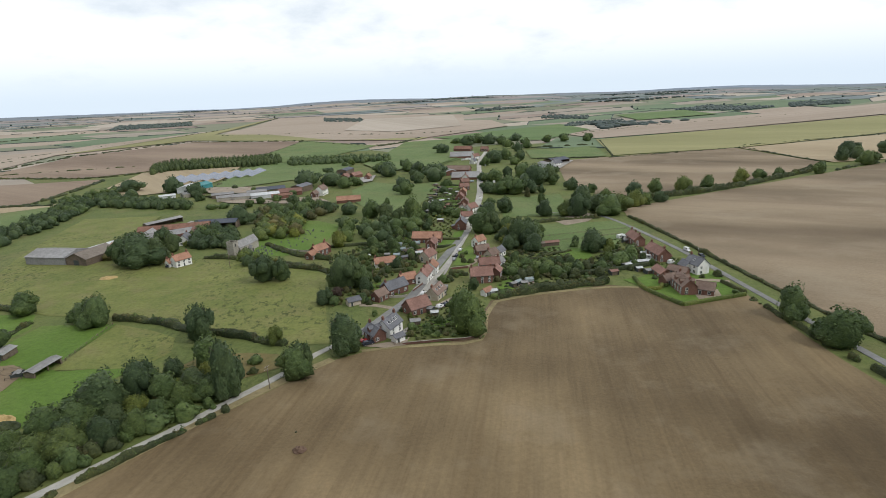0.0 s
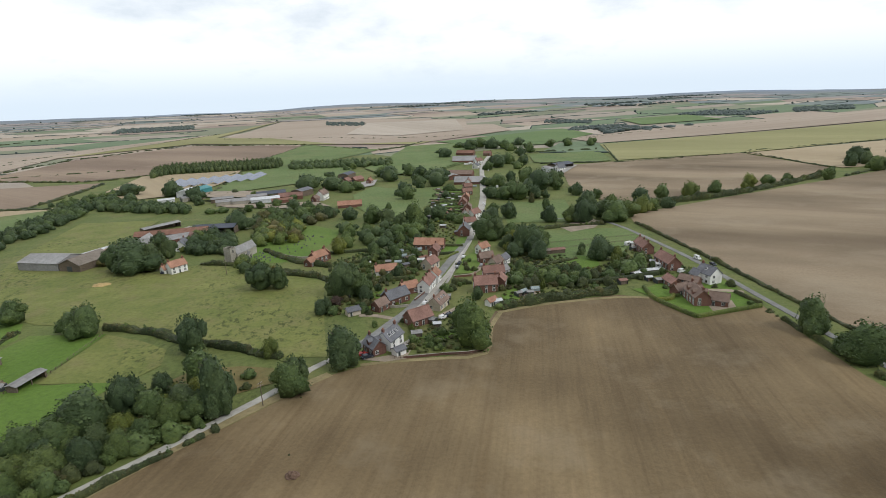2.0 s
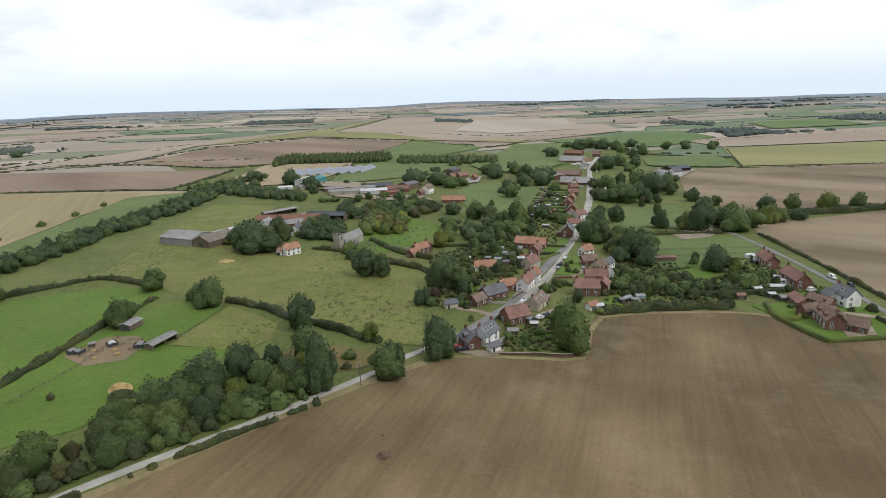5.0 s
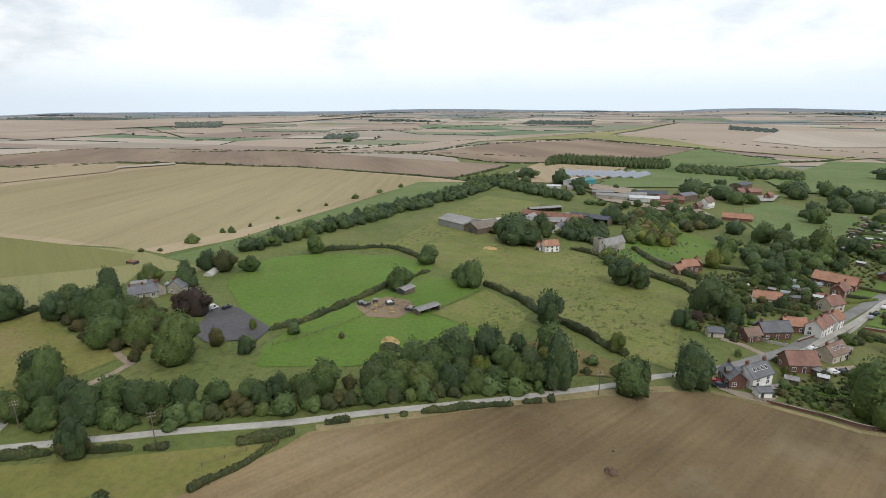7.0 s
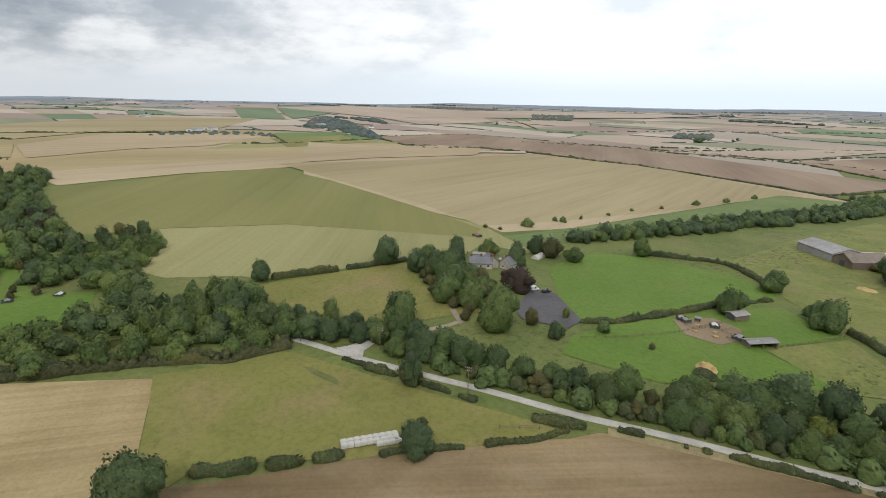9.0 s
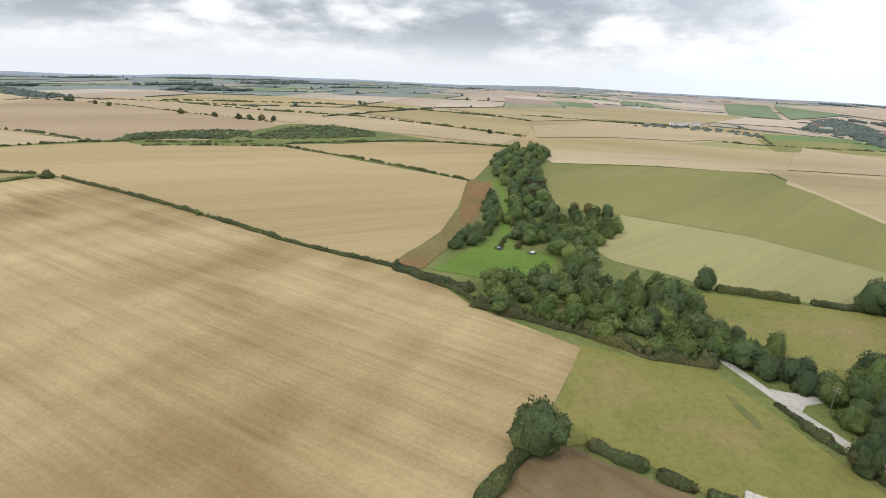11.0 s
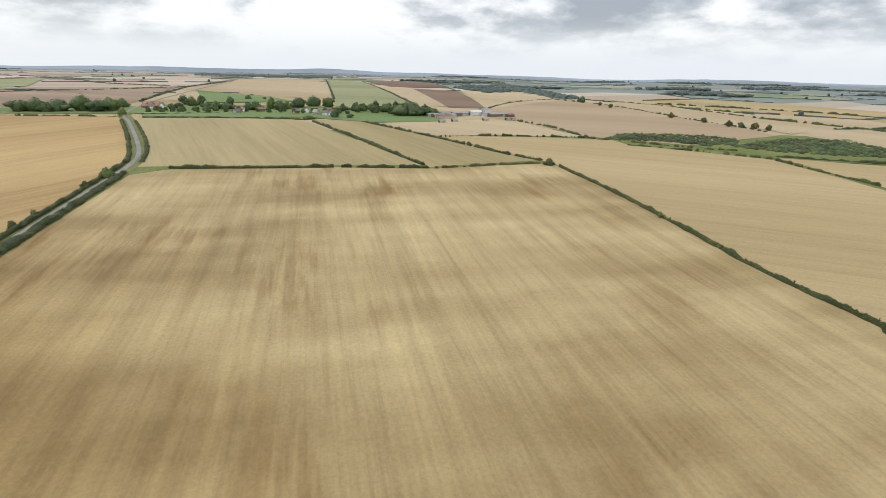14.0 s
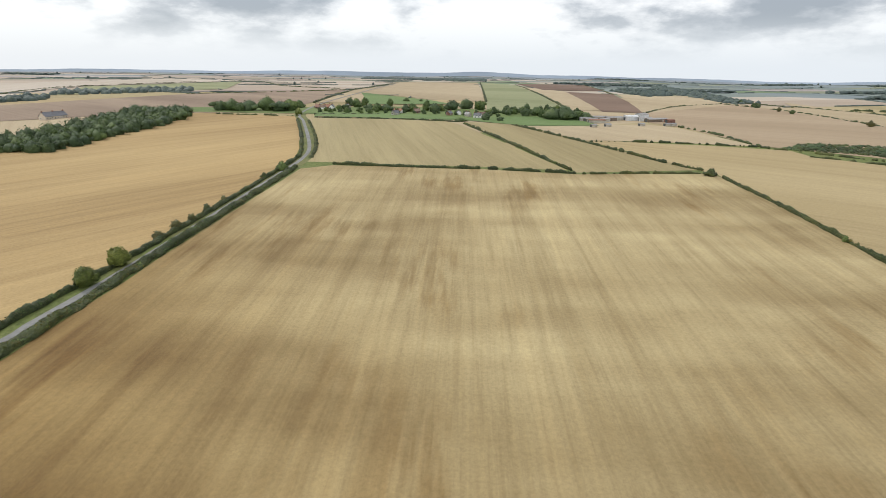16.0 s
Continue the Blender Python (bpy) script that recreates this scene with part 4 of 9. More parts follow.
def crown_into(lf, base, height, width, level, sprays, size, shape, heads=0):
    """A tree's crown: one billowing mass, or several heads grown together, or the tiers of a narrow evergreen."""
    g = lf.rng
    x0, y0, z0 = base
    if shape == "cone":
        lf.crown((x0, y0, z0 + height * 0.36), (width * 0.46, width * 0.46, height * 0.36), level, 26, 0.45, sprays // 2, size)
        lf.crown((x0, y0, z0 + height * 0.68), (width * 0.26, width * 0.26, height * 0.34), level, 18, 0.45, sprays // 2, size)
        return
    if heads:
        share = int(sprays * 0.4)
        ax, ay = width * 0.48 * (0.9 + 0.2 * g.random()), width * 0.48 * (0.9 + 0.2 * g.random())
        lf.crown((x0, y0, z0 + height * 0.36), (ax, ay, height * 0.62), level, 30, 0.38, share, size)
        for i in range(heads):
            w = i * 2.399 + g.random() * 1.2
            d = 0.5 + 0.35 * g.random()
            s = 0.38 + 0.24 * g.random()
            c = (x0 + ax * d * math.cos(w), y0 + ay * d * math.sin(w), z0 + height * (0.2 + 0.38 * g.random()))
            lf.crown(c, (ax * s * 1.2, ay * s * 1.2, height * s * 0.55), level if level < 3 else 2, 16, 0.42, (sprays - share) // heads, size)
        return
    ax, ay = width * 0.48 * (0.85 + 0.3 * g.random()), width * 0.48 * (0.85 + 0.3 * g.random())
    lf.crown((x0, y0, z0 + height * 0.34), (ax, ay, height * 0.64), level, 28, 0.38, sprays, size)


def tree_model(name, seed, height, width, leaf, label, heads=4, shape="round", sprays=1200):
    """A tree: tapered trunk with limbs, and a crown. Built once, then copied."""
    root = new(name)
    b = Build()
    g = random.Random(seed)
    b.tube((0, 0, -0.4), (0.1, 0, height * 0.28), width * 0.035 + 0.12, width * 0.026 + 0.08)
    b.tube((0.1, 0, height * 0.28), (0.2, 0.1, height * 0.75), width * 0.026 + 0.08, 0.07)
    for i in range(5):
        w = i * 1.26 + g.random()
        z = height * (0.24 + 0.09 * i)
        b.tube((0.1, 0, z), (math.cos(w) * width * 0.3, math.sin(w) * width * 0.3, z + height * 0.2), width * 0.014 + 0.05, 0.04, 5)
    child("trunk", b.mesh("trunk", BARK), root)
    lf = Leafage(seed)
    crown_into(lf, (0, 0, 0), height, width, 2, sprays, width * 0.014 + 0.125, shape, heads)
    child("crown", lf.mesh("crown", leaf), root)
    root["h"], root["w"] = height, width
    return tagged(root, label, "tree", "trees about the village")


MODELS = {
    "ash": [tree_model("tree", 11, 14, 11, LEAF, "spreading broadleaf tree with mid-green summer leaves"),
            tree_model("tree", 12, 14, 12.5, LEAF, "wide broadleaf tree with uneven green crown", 6),
            tree_model("tree", 13, 14, 10.5, LEAF, "upright broadleaf tree with green leaves", 3)],
    "oak": [tree_model("tree", 21, 14, 13, LEAF_DARK, "old dark-green tree with a dense crown", 6),
            tree_model("tree", 22, 14, 10, LEAF_DARK, "dense dark-green tree standing in full leaf", 3)],
    "light": [tree_model("tree", 31, 14, 11.5, LEAF_LIGHT, "light yellow-green tree in full leaf"),
              tree_model("tree", 32, 14, 10, LEAF_LIGHT, "light green tree with a loose crown", 3)],
    "bronze": [tree_model("tree", 41, 14, 12, LEAF_BRONZE, "tree with leaves turning bronze"),
               tree_model("tree", 42, 14, 10.5, LEAF_BRONZE, "tree turning brown early in autumn", 3)],
    "copper": [tree_model("tree", 51, 14, 13, LEAF_PURPLE, "copper beech with dark purple leaves", 3)],
    "pine": [tree_model("tree", 61, 14, 7.5, LEAF_DARK, "narrow dark evergreen tree of a windbreak", 0, "cone", 800)],
    "bush": [tree_model("bush", 71, 4, 4.6, HEDGE, "rounded green garden bush", 2, "round", 250),
             tree_model("bush", 72, 4, 5.2, LEAF, "spreading green shrub in a garden", 3, "round", 270),
             tree_model("bush", 73, 4, 4.2, LEAF_BRONZE, "shrub with brownish leaves", 2, "round", 250),
             tree_model("bush", 74, 4, 3.6, LEAF, "leafy green shrub standing in grass", 2, "round", 250)],
}
for kind, models in MODELS.items():
    for mo in models:
        if kind == "bush":
            tagged(mo, category="bush", group="garden and hedge shrubs")
RNG = random.Random(5)
FAR_GROWTH = Leafage(9)
USED = set()


def plant(kind, x, y, h, spread=1.0, dz=-0.15):
    """A tree or bush of height h; the first of each model is the model itself."""
    mo = RNG.choice(MODELS[kind])
    k = h / mo["h"]
    if kind != "bush" and math.hypot(x, y) > 440:
        # far off, past counting: all in one growth
        FAR_GROWTH.mat = list(MODELS).index(kind)
        crown_into(FAR_GROWTH, (x, y, T(x, y) + dz), h, mo["w"] * k * spread, 2, 480, h * 0.024 + 0.16, "round", 3)
        return None
    w = k * spread * RNG.uniform(0.88, 1.12)
    m = pose(x, y, T(x, y) + dz, 0, 0, RNG.uniform(0, 360)) @ Matrix.Diagonal((w, w * RNG.uniform(0.9, 1.1), k, 1))
    if mo.name in USED:
        return copy_thing(mo, m)
    USED.add(mo.name)
    mo.matrix_basis = m
    return mo


def inside(x, y, poly):
    hit = False
    for i in range(len(poly)):
        (x0, y0), (x1, y1) = poly[i - 1], poly[i]
        if (y0 > y) != (y1 > y) and x < x0 + (y - y0) * (x1 - x0) / (y1 - y0):
            hit = not hit
    return hit


def scatter(poly, gap, seed, tries=4000):
    """Points inside a polygon of the plan, none nearer than gap to another."""
    g = random.Random(seed)
    xs, ys = [p[0] for p in poly], [p[1] for p in poly]
    out = []
    for _ in range(tries):
        x, y = g.uniform(min(xs), max(xs)), g.uniform(min(ys), max(ys))
        if inside(x, y, poly) and all((x - a) ** 2 + (y - b) ** 2 > gap * gap for a, b in out):
            out.append((x, y))
    return out


def grove(poly, gap, kinds, h0, h1, seed, spread=1.15):
    """Single trees filling a stand that the camera passes near."""
    g = random.Random(seed)
    for x, y in scatter(poly, gap, seed):
        plant(g.choice(kinds), x, y, g.uniform(h0, h1), spread)


def woodland(name, label, poly, gap, leaf, h0, h1, seed, level=1, shape="round", lumps=9, sprays=24, wide=0.85, sink=0.08):
    """A wood too thick to count: one mesh of many crowns."""
    lf = Leafage(seed)
    g = random.Random(seed)
    tr = Build()
    for x, y in scatter(poly, gap, seed):
        h = g.uniform(h0, h1)
        z = T(x, y)
        lf.mat = g.randrange(len(leaf)) if isinstance(leaf, (list, tuple)) else 0
        crown_into(lf, (x, y, z - h * sink), h, h * wide * g.uniform(0.8, 1.2), level, int(lumps * sprays * 1.6), h * 0.021 + 0.14, shape, g.choice((0, 2, 3)) if sprays > 10 else 0)
        if sprays > 8:
            tr.tube((x, y, z - 0.5), (x, y, z + h * 0.5), 0.25, 0.12, 5)
    if not lf.v:
        return None
    root = tagged(new(name), label, "wood", kind="stuff")
    child("foliage", lf.mesh("foliage", leaf), root)
    if tr.v:
        child("trunks", tr.mesh("trunks", BARK), root)
    return root


def hedge(pts, h, w, label="overgrown field hedge of hawthorn", leaf=None, gap=0.0, seed=1, sprays=12, clipped=False):
    """A hedge: one bushy bank along a line of the plan, uneven in height and width, with breaks where gap is given."""
    lf = Leafage(seed + int(abs(pts[0][0] * 7 + pts[0][1])))
    g = lf.rng
    mix = [leaf or HEDGE] if clipped or leaf else [HEDGE, LEAF_BRONZE, LEAF, HEDGE, LEAF_BRONZE]
    step = max(w * 0.42, 0.7)
    per = int(sprays * (1.5 if sprays > 8 else 0.5) * min(3.0, max(0.6, w / 2.6)) * step / 1.1)
    runs, run, open_left = [], [], 0
    line = smooth_line(pts, step)
    for i, (x, y) in enumerate(line):
        if open_left > 0:
            open_left -= 1
            continue
        if g.random() < gap:
            open_left = int(g.integers(1, 4))
            runs.append(run)
            run = []
            continue
        run.append(i)
    runs.append(run)
    ring = [(-0.5, -0.2), (-0.56, 0.35), (-0.42, 0.78), (0.0, 1.0), (0.42, 0.78), (0.56, 0.35), (0.5, -0.2)]
    k = len(ring)
    rough = 0.05 if clipped else 0.16
    ragged = not clipped and h > 2.2
    bank = h * 0.74 if ragged else h
    for run in runs:
        if len(run) < 2:
            continue
        v = np.zeros((len(run), k, 3))
        for n, i in enumerate(run):
            x, y = line[i]
            tx, ty = sides_of(line, i)
            end = 0.55 if n in (0, len(run) - 1) else 1.0
            grow = 1 if clipped else 1 + 0.6 * noise.noise((x * 0.035, y * 0.035, 1)) + 0.9 * noise.noise((x * 0.14, y * 0.14, 4)) + 0.35 * (g.random() - 0.5)
            fat = 1 if clipped else 1 + 0.7 * noise.noise((x * 0.12, y * 0.12, 9)) + 0.2 * (g.random() - 0.5)
            side = 0 if clipped else w * 0.16 * noise.noise((x * 0.15, y * 0.15, 6))
            for q, (u, z) in enumerate(ring):
                o = side + u * w * fat * end * (1 + rough * (g.random() - 0.5) * 2)
                px_, py_ = x - ty * o, y + tx * o
                v[n, q] = (px_, py_, T(px_, py_) + z * bank * (grow * end if z > 0 else 1) * (1 + rough * (g.random() - 0.5)))
        idx = np.arange(len(run) * k).reshape(len(run), k)
        a, b, c, d = idx[:-1, :-1].ravel(), idx[1:, :-1].ravel(), idx[1:, 1:].ravel(), idx[:-1, 1:].ravel()
        f = np.concatenate([np.stack([a, c, b], 1), np.stack([a, d, c], 1)])
        caps = [[idx[0, 0], idx[0, q + 1], idx[0, q]] for q in range(1, k - 1)] + [[idx[-1, 0], idx[-1, q], idx[-1, q + 1]] for q in range(1, k - 1)]
        lf.add(v.reshape(-1, 3), np.concatenate([f, np.array(caps)]), True)
        count = per * len(run)
        if count:
            n = g.integers(0, len(run) - 1, count)
            q = g.integers(1, k - 2, count)
            s, t = g.random((count, 1)), g.random((count, 1))
            spot = (v[n, q] * (1 - s) + v[n + 1, q] * s) * (1 - t) + (v[n, q + 1] * (1 - s) + v[n + 1, q + 1] * s) * t
            nrm = np.cross(v[n + 1, q] - v[n, q], v[n, q + 1] - v[n, q])
            nrm *= np.sign(nrm[:, 2:3] + 1e-9)
            nrm /= np.linalg.norm(nrm, axis=1)[:, None] + 1e-9
            size = 0.13 + 0.03 * w
            spot = spot + nrm * size * (0.2 if clipped else 1.1) * g.random((count, 1))
            # thorn, bramble and elder take turns along the line
            kind = np.array([int(abs(noise.noise((p[0] * 0.09, p[1] * 0.09, 2.5))) * 2.6 * len(mix)) % len(mix) for p in spot.tolist()])
            for j in range(len(mix)):
                if (kind == j).any():
                    lf.mat = j
                    lf.leaves(spot[kind == j], nrm[kind == j], size)
            lf.mat = 0
        if not clipped and math.hypot(*line[run[0]]) < (420 if h > 1.75 else 240 if h > 1.3 else 0):
            for n in range(1, len(run) - 1, 2):
                if g.random() < 0.75:
                    x, y = line[run[n]]
                    lf.mat = int(g.integers(0, len(mix)))
                    hh, ww = h * g.uniform(0.6, 1.6 if ragged else 1.35), w * g.uniform(0.36, 0.74)
                    lf.crown((x, y, T(x, y) + hh * 0.3), (ww, ww, hh * 0.72), 1, 9, 0.38, 26, 0.16 + 0.02 * w)
            lf.mat = 0
    return tagged(new("hedge", lf.mesh("hedge", mix)), label, "hedge", "field and road hedges")


# ---- the far patchwork of small fields, with their hedges ----
def far_country():
    """Jittered strips of stubble, plough and grass out to the skyline, hedges along their edges where no nearer field lies."""
    g = random.Random(77)
    turn = radians(27)
    ca, sa = math.cos(turn), math.sin(turn)
    du, dv, n = 290.0, 125.0, 41
    lane = {}

    def corner(i, j):
        if (i, j) not in lane:
            u, v = i * du + g.uniform(-55, 55) + (j % 2) * 70, j * dv + g.uniform(-28, 28)
            lane[i, j] = (u * ca - v * sa, u * sa + v * ca)
        return lane[i, j]

    # the HILL tones, blued for haze, take over with distance
    mats = [FAR_TAN, FAR_PALE, FAR_BROWN, FAR_GREY, FAR_OLIVE, FAR_GREEN, FAR_DARK, HILL_TAN, HILL_GREEN, HILL_HAZE, HILL_WOODED, TAN, STUBBLE_GREY, GOLD_WEST]
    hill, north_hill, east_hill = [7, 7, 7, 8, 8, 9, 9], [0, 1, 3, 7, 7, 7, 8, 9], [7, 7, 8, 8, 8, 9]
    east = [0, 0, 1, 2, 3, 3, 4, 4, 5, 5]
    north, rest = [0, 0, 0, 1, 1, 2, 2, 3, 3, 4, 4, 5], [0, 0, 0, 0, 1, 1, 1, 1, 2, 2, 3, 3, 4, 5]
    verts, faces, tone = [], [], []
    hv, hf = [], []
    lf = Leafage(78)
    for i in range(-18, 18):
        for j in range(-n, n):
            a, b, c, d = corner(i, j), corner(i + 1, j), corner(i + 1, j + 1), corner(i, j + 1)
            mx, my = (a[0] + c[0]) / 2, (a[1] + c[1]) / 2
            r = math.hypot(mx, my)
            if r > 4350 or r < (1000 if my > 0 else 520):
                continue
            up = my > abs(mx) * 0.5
            # in this sector the haze-blue tones begin nearer
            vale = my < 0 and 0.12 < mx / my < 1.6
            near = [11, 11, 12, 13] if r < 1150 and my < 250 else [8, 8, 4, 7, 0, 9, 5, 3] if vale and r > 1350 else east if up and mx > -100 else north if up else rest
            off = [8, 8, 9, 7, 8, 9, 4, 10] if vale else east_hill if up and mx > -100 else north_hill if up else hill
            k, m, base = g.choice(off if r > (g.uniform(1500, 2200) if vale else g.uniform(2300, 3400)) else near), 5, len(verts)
            for p in range(m + 1):
                for q in range(m + 1):
                    s, w = p / m, q / m
                    x = (a[0] * (1 - s) + b[0] * s) * (1 - w) + (d[0] * (1 - s) + c[0] * s) * w
                    y = (a[1] * (1 - s) + b[1] * s) * (1 - w) + (d[1] * (1 - s) + c[1] * s) * w
                    verts.append((x, y, T(x, y) + 0.012 * (1 + max(math.hypot(x, y) - 350, 0) / 60)))
            for p in range(m):
                for q in range(m):
                    e = base + p * (m + 1) + q
                    faces.append((e, e + m + 1, e + m + 2, e + 1))
                    tone.append(k)
            wood = g.random() < (0.11 if vale else 0.012 if r < 2400 else 0.03) and r > 1400
            for (p, q) in ((a, b), (a, d)):
                if g.random() < 0.62:
                    continue
                steps = 9
                for s in range(steps):
                    if g.random() < 0.14:
                        continue
                    x0, y0 = p[0] + (q[0] - p[0]) * s / steps, p[1] + (q[1] - p[1]) * s / steps
                    x1, y1 = p[0] + (q[0] - p[0]) * (s + 1) / steps, p[1] + (q[1] - p[1]) * (s + 1) / steps
                    cx, cy = (x0 + x1) / 2, (y0 + y1) / 2
                    if any(inside(cx, cy, f) for f in FIELDS):
                        continue
                    h = g.uniform(1.3, 2.6)
                    lx, ly = (y1 - y0), (x0 - x1)
                    l = math.hypot(lx, ly) or 1
                    ox, oy = lx / l * 1.6, ly / l * 1.6
                    e = len(hv)
                    for (x, y) in ((x0, y0), (x1, y1)):
                        z = T(x, y)
                        hv.extend([(x - ox, y - oy, z - 0.3), (x - ox * 0.8, y - oy * 0.8, z + h * 0.8), (x, y, z + h * g.uniform(0.85, 1.15)), (x + ox * 0.8, y + oy * 0.8, z + h * 0.8), (x + ox, y + oy, z - 0.3)])
                    hf.extend([(e + z, e + z + 5, e + z + 6, e + z + 1) for z in range(4)])
                    hf.extend([(e, e + 1, e + 2, e + 3, e + 4), (e + 9, e + 8, e + 7, e + 6, e + 5)])
                    if g.random() < 0.06:
                        t = g.uniform(5, 9)
                        lf.lump((cx, cy, T(cx, cy) + t * 0.55), (t * 0.5, t * 0.5, t * 0.48), 1, 0.3)
            if wood and not any(inside(mx, my, f) for f in FIELDS):
                for x, y in scatter([a, b, (mx, my), d], 17, i * 100 + j, 160):
                    t = g.uniform(6, 10)
                    lf.lump((x, y, T(x, y) + t * 0.35), (13, 13, t * 0.6), 1, 0.3)
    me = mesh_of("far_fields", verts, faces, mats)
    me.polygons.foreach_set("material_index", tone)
    tagged(new("far_fields", me), "patchwork of far stubble, plough and grass fields in haze tints", "fields", kind="structure")
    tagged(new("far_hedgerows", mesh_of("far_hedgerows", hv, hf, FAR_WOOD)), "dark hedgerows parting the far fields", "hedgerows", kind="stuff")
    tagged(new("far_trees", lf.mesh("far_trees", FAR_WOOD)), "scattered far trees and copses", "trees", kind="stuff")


far_country()


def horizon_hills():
    """Low hills beyond the last fields, all round, haze blue painted into their colour."""
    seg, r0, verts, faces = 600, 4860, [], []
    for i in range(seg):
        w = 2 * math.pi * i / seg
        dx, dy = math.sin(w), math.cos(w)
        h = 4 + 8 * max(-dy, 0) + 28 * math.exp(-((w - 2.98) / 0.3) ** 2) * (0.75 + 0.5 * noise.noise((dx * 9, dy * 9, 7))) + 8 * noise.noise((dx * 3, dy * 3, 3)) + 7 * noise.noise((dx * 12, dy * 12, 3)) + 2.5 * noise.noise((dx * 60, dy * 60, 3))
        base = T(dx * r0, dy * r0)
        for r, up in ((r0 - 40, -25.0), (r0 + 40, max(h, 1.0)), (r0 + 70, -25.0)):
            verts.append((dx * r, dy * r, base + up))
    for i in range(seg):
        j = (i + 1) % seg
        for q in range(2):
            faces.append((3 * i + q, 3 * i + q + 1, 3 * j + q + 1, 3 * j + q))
    tagged(new("backdrop", mesh_of("backdrop", verts, faces, HAZED_HORIZON)), "low hills along the horizon, blue-grey haze in their colour", "hills", kind="structure")


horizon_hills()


# ---- buildings ----
def gable_prism(b, L, W, e, r, z0=-0.6):
    """Walls up to the eaves, with two gables at the ends of x."""
    o = [(-W / 2, z0), (W / 2, z0), (W / 2, e), (0, r), (-W / 2, e)]
    n = len(b.v)
    for x in (-L / 2, L / 2):
        b.v += [Vector((x, y, z)) for y, z in o]
    b.f += [tuple(n + 4 - i for i in range(5)), tuple(n + 5 + i for i in range(5))]
    for i in range(5):
        j = (i + 1) % 5
        b.f.append((n + i, n + j, n + 5 + j, n + 5 + i))
    return b


def roof_slabs(b, L, W, e, r, thick=0.22, over=0.35):
    """Two slabs that meet at the ridge, with a ridge cap."""
    dy = W / 2 + over
    drop = (r - e) / (W / 2) * over
    for s in (1, -1):
        n = len(b.v)
        for x in (-L / 2 - over, L / 2 + over):
            for y, z in ((0, r + 0.06), (s * dy, e - drop + 0.06), (s * dy, e - drop + 0.06 + thick), (0, r + 0.06 + thick)):
                b.v.append(Vector((x, y, z)))
        for f in ((0, 1, 2, 3), (7, 6, 5, 4), (0, 4, 5, 1), (1, 5, 6, 2), (2, 6, 7, 3), (3, 7, 4, 0)):
            b.f.append(tuple(n + i for i in (f if s > 0 else f[::-1])))
    b.box(-L / 2 - over, L / 2 + over, -0.16, 0.16, r + thick * 0.7, r + thick + 0.12)
    return b


WINDOW_MESH = {}


def window_part(parent, m, w, h):
    """A casement: white frame with a glazing bar and sill, dark glass set back in it."""
    key = (round(w, 1), round(h, 1))
    if key not in WINDOW_MESH:
        f = Build().lattice([-w / 2 - 0.09, -w / 2, -0.04, 0.04, w / 2, w / 2 + 0.09], [-0.12, 0, h * 0.6, h * 0.6 + 0.06, h, h + 0.1], -0.02, 0.09)
        WINDOW_MESH[key] = (f.mesh("window", PAINT_WHITE), Build().box(-w / 2, w / 2, -0.02, 0.035, 0, h).mesh("pane", PANE))
    fr, pn = WINDOW_MESH[key]
    ob = child("window", fr, parent, m)
    child("pane", pn, ob)
    return ob


DOOR_MESH = []


def door_part(parent, m, mat=None):
    if not DOOR_MESH:
        DOOR_MESH.append(Build().box(-0.45, 0.45, -0.02, 0.05, 0, 2.05).box(-0.3, 0.3, 0.05, 0.07, 1.1, 1.8).box(-0.3, 0.3, 0.05, 0.07, 0.25, 0.9).mesh("door", PAINT_DOOR))
        DOOR_MESH.append(Build().box(-0.55, -0.45, -0.02, 0.1, 0, 2.15).box(0.45, 0.55, -0.02, 0.1, 0, 2.15).box(-0.55, 0.55, -0.02, 0.1, 2.06, 2.18).mesh("door_frame", PAINT_WHITE))
    d = child("door", DOOR_MESH[0], parent, m)
    child("door_frame", DOOR_MESH[1], d)
    return d


def chimney_part(parent, x, y, z, mat):
    c = child("chimney", Build().box(-0.45, 0.45, -0.35, 0.35, -1.2, 1.3).box(-0.52, 0.52, -0.42, 0.42, 1.1, 1.24).mesh("chimney", mat), parent, pose(x, y, z))
    for dx in (-0.2, 0.2):
        child("chimney_pot", Build().tube((0, 0, 1.3), (0, 0, 1.75), 0.14, 0.11, 8).mesh("chimney_pot", CLAY_POT), c, pose(dx, 0, 0))
    return c


WORDS = {"BRICK": "red brick", "BRICK_DARK": "dark brick", "RENDER": "white rendered", "CREAM": "cream rendered", "STONE": "stone",
         "PANTILE": "orange pantile", "TILE_RED": "red tile", "TILE_BROWN": "brown tile", "SLATE": "grey slate", "FIBRE": "grey sheet",
         "ROOF_BROWN": "brown sheet", "SHEET_DARK": "dark blue sheet", "SHEET_WHITE": "pale steel", "SHEET_TEAL": "teal steel", "RUSTED": "rusty sheet", "TIMBER": "timber"}


SURFACES = {"BRICK": BRICK, "BRICK_DARK": BRICK_DARK, "RENDER": RENDER, "CREAM": CREAM, "STONE": STONE, "PANTILE": PANTILE, "TILE_RED": TILE_RED,
            "TILE_BROWN": TILE_BROWN, "SLATE": SLATE, "FIBRE": FIBRE, "ROOF_BROWN": ROOF_BROWN, "SHEET_DARK": SHEET_DARK, "SHEET_WHITE": SHEET_WHITE, "SHEET_TEAL": SHEET_TEAL,
            "RUSTED": RUSTED, "TIMBER": TIMBER}


